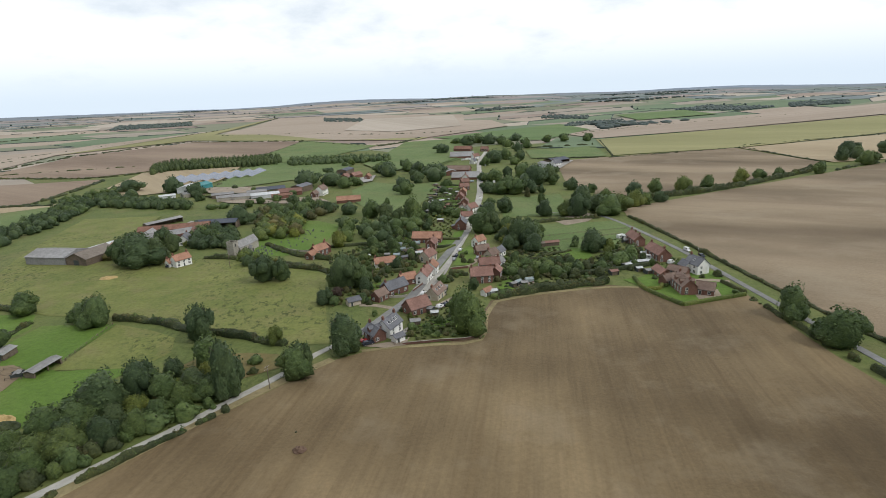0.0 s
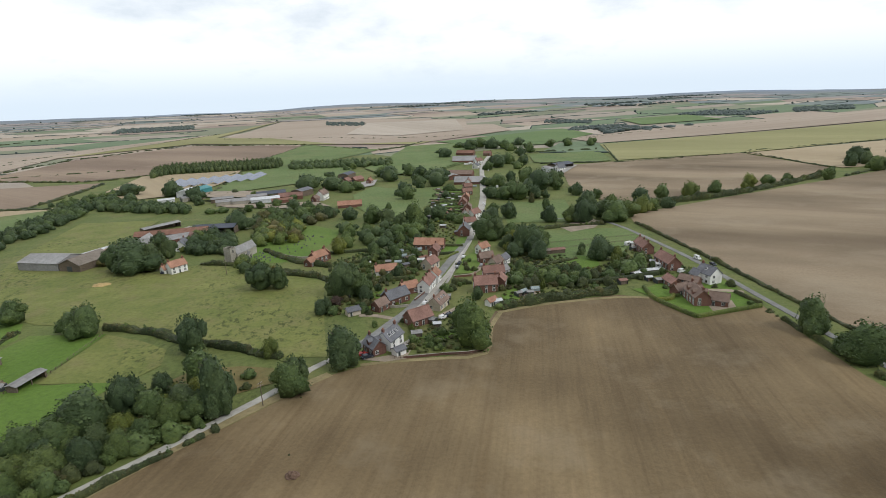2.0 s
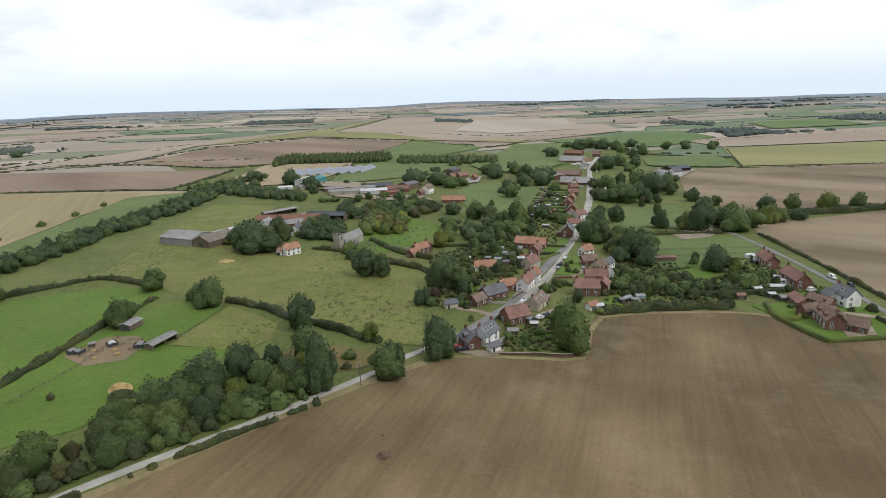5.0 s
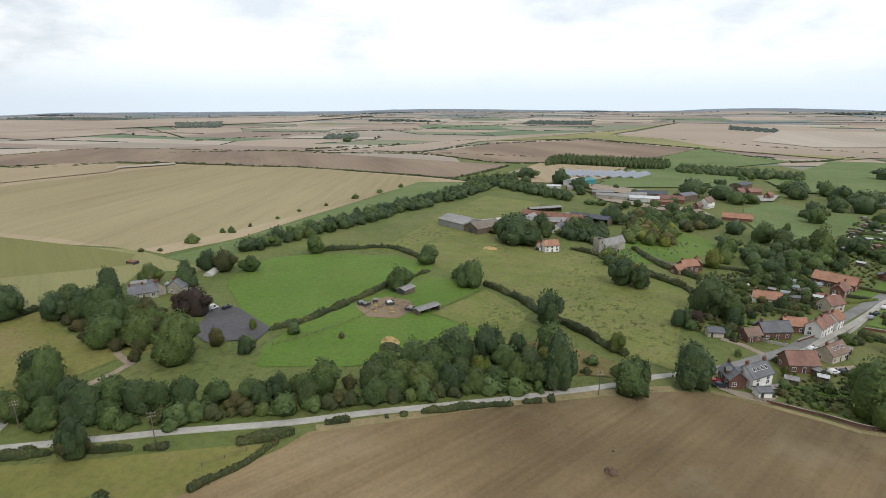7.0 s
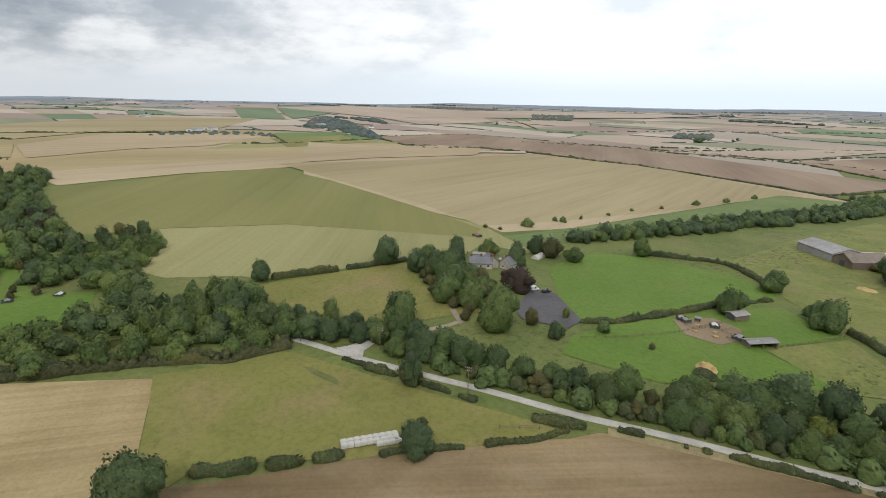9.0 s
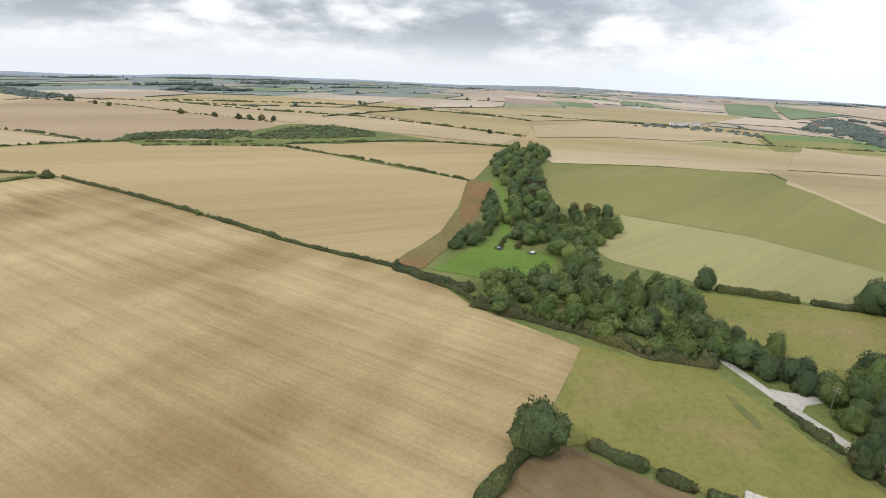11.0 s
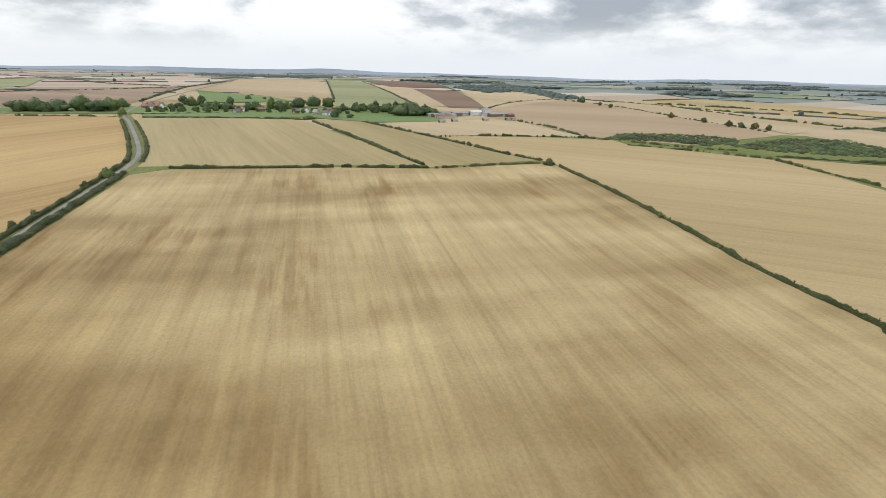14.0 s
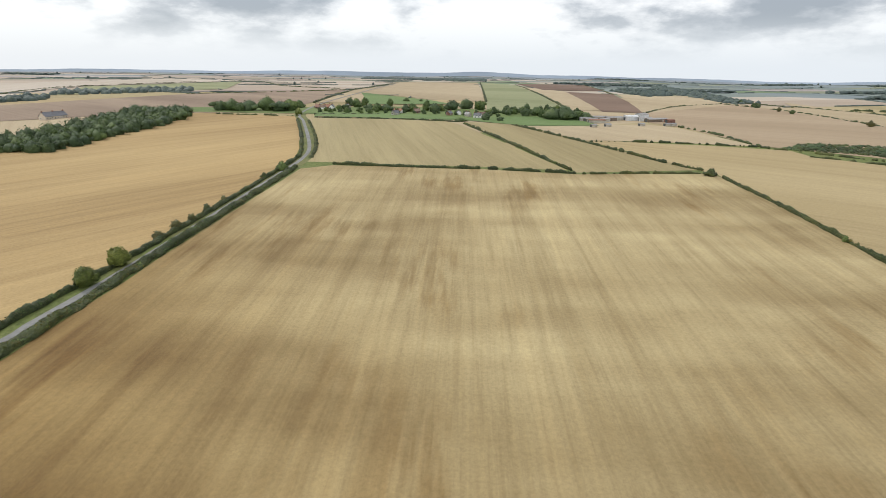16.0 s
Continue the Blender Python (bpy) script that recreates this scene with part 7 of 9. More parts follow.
woodland("tree_stand", "stand of broadleaf trees about the village", [(-285, 157), (-294, 220), (-322, 327), (-340, 427), (-375, 536), (-405, 555), (-378, 446), (-341, 320), (-316, 221), (-299, 163)], 7.0, [LEAF_DARK, LEAF_DARK, LEAF], 8, 11, 70, lumps=12, sprays=11, wide=1.15)
woodland("tree_stand", "stand of broadleaf trees about the village", [(-361, 517), (-250, 481), (-272, 512), (-402, 584)], 7.0, [LEAF_DARK, LEAF_DARK, LEAF], 8, 11, 80, lumps=12, sprays=11, wide=1.15)
woodland("tree_stand", "stand of broadleaf trees about the village", [(-440, 558), (-421, 639), (-380, 579), (-377, 509)], 9.0, [LEAF_DARK, LEAF], 6, 9, 90, lumps=12, sprays=11, wide=1.15)
woodland("tree_stand", "stand of broadleaf trees about the village", [(-170, 325), (-150, 333), (-158, 363), (-188, 393), (-189, 360)], 7.0, [LEAF_DARK, LEAF_DARK, LEAF], 8, 11, 110, lumps=12, sprays=11, wide=1.15)
woodland("tree_stand", "stand of broadleaf trees about the village", [(-170, 413), (-124, 384), (-118, 427), (-106, 457), (-136, 474), (-176, 471)], 10.0, [LEAF, LEAF_DARK, LEAF_BRONZE, LEAF], 8, 11, 120, lumps=12, sprays=11, wide=1.15)
woodland("tree_stand", "stand of broadleaf trees about the village", [(-138, 342), (-129, 349), (-111, 354), (-118, 393), (-155, 410)], 8.0, [LEAF_BRONZE, LEAF, LEAF_LIGHT, LEAF], 9, 12, 130, lumps=12, sprays=11, wide=1.15)
woodland("tree_stand", "stand of broadleaf trees about the village", [(-72, 332), (-42, 336), (-30, 369), (-41, 397), (-74, 386), (-89, 378)], 11.0, [LEAF, LEAF_DARK, LEAF_DARK], 9, 12, 150, lumps=12, sprays=11, wide=1.15)
grove([(-56, 283), (-41, 294), (-39, 306), (-58, 316)], 12, ['oak', 'ash'], 6, 9, 16)
grove([(28, 301), (44, 295), (52, 330), (45, 356), (24, 334)], 8, ['oak', 'ash', 'light'], 8, 12, 20)
grove([(20, 240), (47, 242), (69, 244), (74, 263), (56, 273), (32, 273), (20, 258)], 4.8, ['bush', 'bush', 'ash', 'bush', 'bronze', 'oak'], 3, 6, 21)
grove([(76, 262), (96, 268), (101, 294), (89, 296)], 8, ['oak', 'bush', 'bush'], 3, 5, 23)
grove([(-90, 135), (-84, 159), (-69, 163), (-67, 151), (-75, 136)], 6, ['bush', 'bush', 'bush', 'ash'], 2, 5, 38)
grove([(-20, 177), (3, 178), (0, 201), (-6, 201), (-17, 187)], 6.5, ['bush', 'bush'], 1.6, 3.6, 24)
grove([(-10, 181), (0, 183), (-1, 198), (-8, 195)], 7, ['bush', 'bush'], 1.8, 3.2, 25)
grove([(-56, 215), (-38, 210), (-43, 246), (-57, 231)], 9, ['bush', 'bush'], 2.5, 4.5, 26)
grove([(-49, 247), (-18, 297), (-26, 311), (-62, 284)], 7, ['bush', 'bush'], 1.5, 3.2, 27)
grove([(10, 260), (18, 240), (28, 268), (22, 305)], 9, ['bush', 'bush'], 2.5, 5, 28)
grove([(88, 251), (113, 274), (114, 230), (118, 222), (95, 209)], 9, ['bush', 'bush'], 1.5, 3, 29)
woodland("tree_stand", "stand of broadleaf trees about the village", [(-189, 357), (-159, 345), (-121, 285), (-107, 284), (-117, 303), (-152, 328), (-204, 397)], 9.0, [LEAF_DARK, LEAF], 6, 10, 300, lumps=12, sprays=11, wide=1.15)
grove([(-55, 236), (-58, 293), (-46, 334), (-29, 322), (-26, 284), (-40, 251), (-42, 216)], 6.5, ['bush', 'bush', 'oak', 'bush', 'ash'], 2, 5.5, 46)
grove([(-58, 346), (-46, 406), (-22, 409), (-23, 361), (-40, 329)], 6.5, ['bush', 'ash', 'bush', 'oak'], 2.5, 6, 47)
grove([(-28, 260), (-14, 278), (-18, 290), (-29, 272)], 5.5, ['bush', 'bush'], 1.5, 3, 48)
grove([(-59, 311), (-47, 331), (-32, 340), (-27, 291), (-44, 272)], 5.5, ['bush', 'bush'], 1.2, 2.8, 41)
grove([(-23, 209), (-14, 202), (0, 192), (-15, 187)], 5.5, ['bush', 'bush', 'light'], 1.5, 3.5, 42)
grove([(75, 275), (100, 288), (100, 261), (73, 246)], 6, ['bush', 'bush', 'ash'], 2, 4.5, 43)
grove([(-30, 554), (2, 584), (1, 426), (-20, 398)], 8, ['bush', 'bush', 'bush'], 1.6, 3.6, 44)
grove([(22, 284), (38, 295), (39, 251), (24, 244)], 6, ['bush', 'bush', 'bronze'], 2, 4, 45)
hedge([(-21, 540), (2, 546)], 1.6, 1.4, label="garden hedge between plots")
hedge([(-22, 504), (1, 511)], 1.6, 1.4, label="garden hedge between plots")
hedge([(-23, 471), (0, 477)], 1.6, 1.4, label="garden hedge between plots")
hedge([(-19, 438), (1, 443)], 1.6, 1.4, label="garden hedge between plots")
hedge([(-50, 318), (-34, 330)], 1.6, 1.4, label="garden hedge between plots")
hedge([(-46, 304), (-30, 314)], 1.6, 1.4, label="garden hedge between plots")
hedge([(-42, 289), (-27, 298)], 1.6, 1.4, label="garden hedge between plots")
hedge([(-6, 253), (4, 253)], 2.2, 2.2, label="garden hedge between plots")
hedge([(10, 244), (16, 240)], 2.0, 2.0, label="garden hedge between plots")

# trees about the upper street, the farms and the far hamlet
plant("oak", -29, 912, 19.9, 1.51)
plant("ash", -5, 1074, 14.2, 1.42)
plant("oak", 16, 1038, 22.7, 1.57)
plant("ash", 36, 1075, 21.2, 1.62)
plant("oak", 57, 1048, 22.9, 1.82)
plant("ash", 80, 1035, 19.3, 1.57)
plant("oak", 112, 1092, 16.9, 2.08)
plant("ash", 89, 990, 15.3, 1.73)
plant("ash", 35, 742, 14.6, 1.08)
plant("oak", 50, 771, 21.9, 1.30)
plant("ash", 68, 804, 19.4, 1.10)
plant("oak", 97, 904, 17.9, 1.21)
plant("ash", 117, 952, 21.0, 1.34)
plant("oak", 88, 787, 19.1, 1.32)
plant("ash", 75, 743, 13.1, 1.21)
plant("oak", 56, 624, 15.1, 1.32)
plant("ash", 72, 621, 20.5, 1.21)
plant("oak", 80, 563, 24.7, 1.21)
plant("oak", 97, 582, 21.8, 1.29)
plant("ash", 54, 510, 19.0, 1.29)
plant("oak", 68, 513, 15.8, 1.30)
plant("ash", 38, 594, 16.9, 1.40)
plant("oak", 28, 522, 13.7, 1.31)
plant("ash", 40, 513, 15.7, 1.39)
plant("ash", 97, 558, 11.1, 1.08)
plant("oak", 78, 509, 9.0, 1.21)
plant("bronze", 62, 486, 10.7, 0.61)
plant("ash", 51, 559, 13.5, 1.43)
plant("oak", 26, 604, 11.9, 1.21)
plant("ash", 25, 446, 8.8, 1.21)
plant("oak", 22, 401, 11.8, 1.26)
plant("oak", 36, 418, 12.7, 1.21)
plant("ash", 70, 453, 11.0, 0.77)
plant("oak", 64, 398, 12.7, 1.00)
plant("oak", 109, 521, 13.9, 1.31)
plant("oak", 106, 460, 16.4, 1.21)
plant("ash", 81, 397, 14.9, 1.36)
plant("oak", 88, 392, 17.4, 1.21)
plant("ash", 124, 453, 12.3, 1.21)
plant("oak", 106, 408, 13.7, 1.46)
plant("ash", 112, 397, 12.5, 1.47)
plant("ash", 124, 409, 16.6, 1.21)
plant("light", 140, 424, 16.4, 1.14)
plant("ash", 151, 432, 12.0, 1.31)
plant("oak", 165, 440, 11.2, 1.43)
plant("ash", 123, 500, 10.1, 1.35)
plant("ash", 14, 350, 11.3, 1.46)
plant("oak", 22, 350, 14.4, 1.27)
plant("ash", 32, 348, 13.6, 1.21)
plant("oak", 36, 324, 14.1, 1.03)
plant("oak", 41, 311, 14.8, 1.21)
plant("ash", 17, 395, 7.7, 1.48)
plant("oak", -20, 421, 11.9, 1.30)
plant("ash", -8, 417, 8.2, 1.48)
plant("ash", 0, 406, 6.1, 2.25)
plant("oak", -28, 434, 8.5, 1.08)
plant("ash", -14, 568, 10.0, 1.51)
plant("oak", -16, 529, 8.1, 1.21)
plant("oak", -24, 672, 16.1, 1.66)
plant("ash", -37, 675, 16.2, 1.43)
plant("oak", -52, 678, 19.3, 1.11)
plant("ash", -69, 714, 17.3, 1.43)
plant("oak", -93, 699, 18.4, 1.51)
plant("ash", -106, 712, 15.7, 1.46)
plant("oak", -60, 554, 17.0, 1.30)
plant("ash", -66, 476, 7.3, 1.04)
plant("oak", -181, 636, 17.3, 1.82)
plant("oak", -147, 611, 19.2, 1.47)
plant("ash", -128, 590, 14.5, 1.55)
plant("ash", -118, 604, 12.1, 1.62)
plant("ash", -162, 806, 10.8, 1.42)
plant("ash", -169, 789, 8.9, 1.46)
plant("oak", -172, 706, 11.1, 1.39)
plant("oak", -389, 620, 17.6, 1.88)
plant("oak", -329, 601, 22.5, 1.21)
plant("oak", -287, 570, 18.1, 1.30)
plant("oak", 349, -651, 14.6, 2.03)
plant("ash", 335, -655, 16.2, 1.82)
plant("ash", 321, -648, 11.2, 1.39)
plant("oak", 315, -660, 14.5, 2.03)
plant("ash", 294, -667, 19.3, 1.51)
plant("oak", 277, -662, 14.3, 1.76)
plant("ash", 266, -672, 16.0, 1.57)
plant("light", 239, -627, 8.9, 1.42)
plant("ash", 269, -710, 11.8, 1.73)
plant("oak", 214, -762, 12.3, 1.21)
plant("ash", 199, -740, 13.6, 1.51)
plant("ash", 193, -758, 13.9, 1.06)
plant("oak", 172, -704, 9.6, 2.03)
plant("ash", 161, -699, 11.1, 1.73)
plant("oak", 149, -702, 9.5, 2.03)
plant("ash", 159, -767, 12.2, 1.04)
plant("oak", 123, -693, 10.9, 1.57)
plant("ash", 115, -695, 12.5, 1.37)
plant("ash", 99, -713, 16.0, 0.84)
plant("oak", 88, -703, 12.5, 1.51)
plant("ash", 80, -711, 11.1, 1.21)
plant("ash", 209, -692, 8.1, 1.21)
plant("oak", 204, -701, 8.2, 1.21)
plant("oak", 151, -858, 7.7, 1.21)
plant("oak", 129, -863, 4.9, 1.46)
plant("oak", 68, -733, 14.6, 1.62)
plant("oak", 51, -756, 15.1, 2.03)
plant("ash", 31, -743, 14.8, 1.76)
plant("oak", 19, -622, 9.6, 1.57)
plant("ash", 46, -605, 4.7, 3.46)
plant("oak", 3, -619, 5.5, 2.12)
plant("ash", 13, -710, 6.3, 4.55)
plant("oak", -25, -720, 8.0, 3.64)
plant("ash", -41, -688, 12.2, 2.28)
plant("oak", -56, -648, 14.3, 2.18)
plant("oak", -72, -648, 17.3, 2.03)
plant("ash", -85, -653, 11.7, 1.82)
plant("oak", -96, -649, 10.2, 1.73)
plant("ash", -73, -730, 8.2, 2.67)
plant("ash", -10, -698, 5.4, 3.46)

grove([(17, -690), (-30, -668), (-90, -655), (-97, -700), (-61, -735), (-14, -730)], 13, ["oak", "ash", "oak"], 8, 12, 61)
grove([(225, -655), (110, -668), (5, -655), (5, -668), (110, -685), (225, -675)], 10, ["oak", "ash", "oak"], 4.5, 8, 62)

# ---- woods and far copses ----
woodland("wood", "dense valley wood of mixed broadleaf trees", [(-156, -80), (-178, -87), (-196, -76), (-202, -70), (-227, -73), (-233, -89), (-233, -107), (-258, -110), (-259, -94), (-292, -77), (-289, -70), (-237, -68), (-216, -55), (-218, -27), (-213, -21), (-190, -12), (-182, -3), (-175, 15), (-168, 17), (-172, 6), (-174, -6), (-163, -7), (-161, -31), (-158, -49)], 7.6, [LEAF_DARK, LEAF, LEAF, LEAF_DARK, LEAF, LEAF, LEAF], 7, 10.5, 101, lumps=15, sprays=18, wide=1.12)
woodland("wood", "narrow strip of valley wood", [(-254, -120), (-286, -121), (-282, -102), (-336, -131), (-430, -181), (-508, -201), (-554, -237), (-529, -252), (-394, -208), (-357, -181), (-345, -167), (-290, -134)], 9, [LEAF, LEAF_DARK, LEAF, LEAF_DARK], 7, 10.5, 103, lumps=12, sprays=16, wide=1.1)
woodland("wood", "mixed thicket beginning to turn", [(-257, -118), (-241, -81), (-247, -75), (-300, -76), (-323, -90), (-309, -114)], 8, [LEAF, LEAF_BRONZE, LEAF_DARK], 5, 9, 104)
woodland("wood", "line of dark trees by the glade", [(-198, -118), (-218, -115), (-258, -124), (-307, -156), (-286, -152), (-252, -130), (-215, -124)], 6, LEAF_DARK, 6, 9, 105)
woodland("wood", "dark red-leaved trees in the wood", [(-319, -136), (-334, -129), (-360, -144), (-370, -159)], 7, LEAF_PURPLE, 6, 8, 106)
woodland("wood", "low brown scrub in the glade", [(-215, -107), (-223, -93), (-236, -98), (-225, -109)], 7, LEAF_BRONZE, 2.5, 4, 107)
woodland("wood", "dark conifer plantation", [(-445, 763), (-442, 808), (-286, 836), (-298, 905), (-318, 934), (-490, 900), (-481, 831)], 6.0, LEAF_DARK, 12, 14, 110, lumps=7, sprays=6, wide=0.62)
woodland("wood", "dark tree belt", [(-262, 816), (-106, 825), (-114, 887), (-277, 884)], 9, LEAF_DARK, 10, 13, 111, lumps=7, sprays=6, wide=1.1)
woodland("wood", "broadleaf wood beside the stubble", [(343, -260), (366, -357), (329, -363), (328, -427), (338, -551), (374, -619), (429, -605), (399, -470), (395, -420), (422, -326)], 8.5, [LEAF_DARK, LEAF_DARK, LEAF], 11, 15, 112, lumps=12, sprays=12, wide=1.15, sink=0.2)
woodland("wood", "wood edge", [(422, -575), (370, -588), (395, -643), (448, -621)], 10.6, LEAF_DARK, 11, 14, 113, lumps=5, sprays=8, wide=1.35, sink=0.3)
woodland("wood", "scrubby dell", [(-231, -477), (-302, -458), (-343, -440), (-370, -478), (-330, -504), (-269, -510)], 3.8, [LEAF_DARK, HEDGE], 2.1, 4.2, 118, lumps=5, sprays=4, wide=2.0, sink=0.3)
woodland("wood", "scrubby dell", [(-242, -480), (-284, -469), (-315, -440), (-333, -455), (-293, -494), (-265, -500)], 5.1, [LEAF_DARK, HEDGE], 2.8, 5.6, 119, lumps=5, sprays=4, wide=2.0, sink=0.3)
woodland("wood", "scrubby dell", [(-335, -439), (-428, -480), (-485, -470), (-486, -410), (-462, -384), (-377, -404)], 4.6, [LEAF_DARK, HEDGE], 2.8, 5.4, 120, lumps=5, sprays=4, wide=2.1, sink=0.3)
# woods from here on wear the leaf colour blued for haze
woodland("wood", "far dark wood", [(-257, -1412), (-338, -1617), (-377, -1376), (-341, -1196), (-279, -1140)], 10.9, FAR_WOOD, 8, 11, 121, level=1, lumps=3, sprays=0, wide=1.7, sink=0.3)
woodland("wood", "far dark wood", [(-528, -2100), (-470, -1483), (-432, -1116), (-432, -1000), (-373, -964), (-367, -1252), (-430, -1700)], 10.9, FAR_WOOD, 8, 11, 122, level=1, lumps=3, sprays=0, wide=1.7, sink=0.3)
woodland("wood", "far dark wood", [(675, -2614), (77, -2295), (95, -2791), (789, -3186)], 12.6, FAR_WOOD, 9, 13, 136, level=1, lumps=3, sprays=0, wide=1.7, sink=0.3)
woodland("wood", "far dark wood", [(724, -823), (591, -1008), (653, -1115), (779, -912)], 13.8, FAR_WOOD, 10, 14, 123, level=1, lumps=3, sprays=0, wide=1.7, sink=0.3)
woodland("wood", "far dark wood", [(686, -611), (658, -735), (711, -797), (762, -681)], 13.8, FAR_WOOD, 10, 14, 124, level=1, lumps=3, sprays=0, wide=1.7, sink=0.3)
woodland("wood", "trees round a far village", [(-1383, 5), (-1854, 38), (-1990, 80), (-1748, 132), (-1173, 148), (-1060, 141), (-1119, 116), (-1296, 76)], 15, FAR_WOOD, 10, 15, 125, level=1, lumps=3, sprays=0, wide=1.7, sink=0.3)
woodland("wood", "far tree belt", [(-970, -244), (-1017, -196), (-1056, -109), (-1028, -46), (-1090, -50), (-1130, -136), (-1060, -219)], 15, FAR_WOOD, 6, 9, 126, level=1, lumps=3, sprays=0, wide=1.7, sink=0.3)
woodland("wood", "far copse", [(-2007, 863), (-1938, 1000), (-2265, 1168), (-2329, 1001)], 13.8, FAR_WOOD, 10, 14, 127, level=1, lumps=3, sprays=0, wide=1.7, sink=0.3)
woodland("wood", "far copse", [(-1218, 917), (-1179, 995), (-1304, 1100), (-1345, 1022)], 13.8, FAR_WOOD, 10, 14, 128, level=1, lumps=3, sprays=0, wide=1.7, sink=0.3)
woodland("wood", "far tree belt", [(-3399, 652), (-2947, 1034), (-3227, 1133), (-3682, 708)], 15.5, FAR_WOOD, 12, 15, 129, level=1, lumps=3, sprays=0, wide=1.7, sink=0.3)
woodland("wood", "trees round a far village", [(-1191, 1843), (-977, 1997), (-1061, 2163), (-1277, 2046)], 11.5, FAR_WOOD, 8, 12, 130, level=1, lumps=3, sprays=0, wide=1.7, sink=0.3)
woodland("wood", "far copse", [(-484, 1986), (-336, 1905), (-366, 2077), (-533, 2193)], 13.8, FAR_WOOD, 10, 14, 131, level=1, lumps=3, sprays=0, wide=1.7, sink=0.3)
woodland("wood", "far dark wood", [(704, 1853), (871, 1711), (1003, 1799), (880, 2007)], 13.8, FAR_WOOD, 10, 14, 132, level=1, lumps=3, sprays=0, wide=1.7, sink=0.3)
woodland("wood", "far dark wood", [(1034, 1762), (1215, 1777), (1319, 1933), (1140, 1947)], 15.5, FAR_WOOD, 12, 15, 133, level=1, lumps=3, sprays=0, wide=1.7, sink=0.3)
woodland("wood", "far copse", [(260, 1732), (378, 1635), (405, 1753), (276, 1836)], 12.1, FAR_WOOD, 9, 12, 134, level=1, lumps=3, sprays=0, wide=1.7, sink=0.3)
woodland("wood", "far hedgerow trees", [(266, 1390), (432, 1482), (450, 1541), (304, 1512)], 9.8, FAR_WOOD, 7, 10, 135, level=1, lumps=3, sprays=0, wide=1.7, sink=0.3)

# ---- houses, farms and the church ----
house(-27.0, 182.4, 65, 8.8, 6.4, 4.0, "RENDER", "SLATE", lights=4, chimneys=2, note='by the ploughland')
house(-31.8, 177.5, -51, 7.2, 5.2, 3.1, "BRICK_DARK", "SLATE", chimneys=1, dormers=1, note='beside white gable')
house(-22.9, 174.9, 43, 4.0, 3.2, 2.2, "RENDER", "SLATE", pitch=25, chimneys=0, note='as garden room', name='garden_room', category='outbuilding')
house(-18.3, 204.2, 38, 9.6, 7.2, 3.1, "BRICK", "TILE_RED", chimneys=0, lights=0, note='by the street')
house(-11.0, 221.7, 68, 9.6, 6.0, 3.1, "CREAM", "TILE_BROWN", lights=3, chimneys=1, note='on village street')
house(-17.6, 246.4, 78, 12.0, 5.6, 4.3, "RENDER", "TILE_RED", chimneys=3, note='in street terrace')
house(-14.6, 258.4, 78, 6.4, 5.6, 4.3, "RENDER", "PANTILE", chimneys=1, note='on village street')
house(-25.7, 242.7, 30, 8.0, 5.2, 3.1, "BRICK", "PANTILE", chimneys=1, note='behind the street')
house(-30.5, 229.7, 45, 11.2, 6.4, 3.4, "BRICK_DARK", "SLATE", chimneys=1, porch=True, note='once a chapel')
house(-36.0, 220.2, 56, 6.4, 4.8, 2.8, "BRICK", "TILE_BROWN", chimneys=0, note='beside old chapel')
house(-34.5, 230.1, -67, 4.0, 4.0, 3.1, "BRICK_DARK", "SLATE", chimneys=0, note='beside old chapel')
house(-41.0, 274.9, 17, 11.2, 5.6, 2.6, "RENDER", "PANTILE", chimneys=1, note='in back gardens', lean=0.5)
house(-17.9, 282.4, 62, 8.8, 6.4, 3.8, "CREAM", "TILE_RED", chimneys=2, note='on village street', porch=True)
house(-17.0, 310.1, 78, 8.8, 5.6, 4.0, "BRICK", "TILE_RED", chimneys=2, note='on village street')
house(-20.8, 328.1, -8, 18.4, 8.0, 3.4, "BRICK", "PANTILE", chimneys=0, pitch=38, note='behind the street')
house(11.4, 311.8, 46, 7.2, 5.6, 4.1, "RENDER", "PANTILE", chimneys=1, note='on village street')
house(12.4, 293.1, 20, 8.0, 5.6, 3.1, "BRICK", "TILE_BROWN", chimneys=1, note='on village street')
house(17.1, 279.3, 54, 7.2, 5.6, 4.1, "CREAM", "TILE_BROWN", chimneys=1, note='on village street')
house(14.8, 261.2, 9, 10.4, 6.0, 4.1, "BRICK", "TILE_RED", chimneys=2, note='on village street')
house(10.0, 242.6, 6, 10.4, 7.2, 4.1, "BRICK", "TILE_RED", chimneys=2, note='by field edge')
house(17.4, 247.3, 76, 6.4, 5.2, 4.0, "BRICK", "TILE_RED", chimneys=1, porch=True, note='facing the field')
house(20.6, 268.8, 73, 5.6, 4.0, 2.9, "RENDER", "SLATE", chimneys=0, note='rear wing')
house(11.7, 222.7, 45, 4.8, 3.2, 2.2, "RENDER", "PANTILE", chimneys=0, pitch=35, note='by field hedge', name='outbuilding', category='outbuilding')
shed(14.3, 223.2, 20, wall='SHEET_WHITE', roof='SHEET_WHITE')
house(-84.1, 302.9, 57, 9.6, 6.0, 4.1, "BRICK", "PANTILE", chimneys=2, note='below the churchyard')
house(-86.6, 295.6, 67, 6.4, 4.8, 2.8, "BRICK", "PANTILE", chimneys=0, note='below the churchyard')
house(-81.9, 310.6, -64, 5.6, 4.8, 4.1, "BRICK", "PANTILE", chimneys=1, note='below the churchyard')
house(-161.8, 290.1, 58, 9.6, 6.0, 4.3, "RENDER", "PANTILE", chimneys=2, note='above the pasture', porch=True)
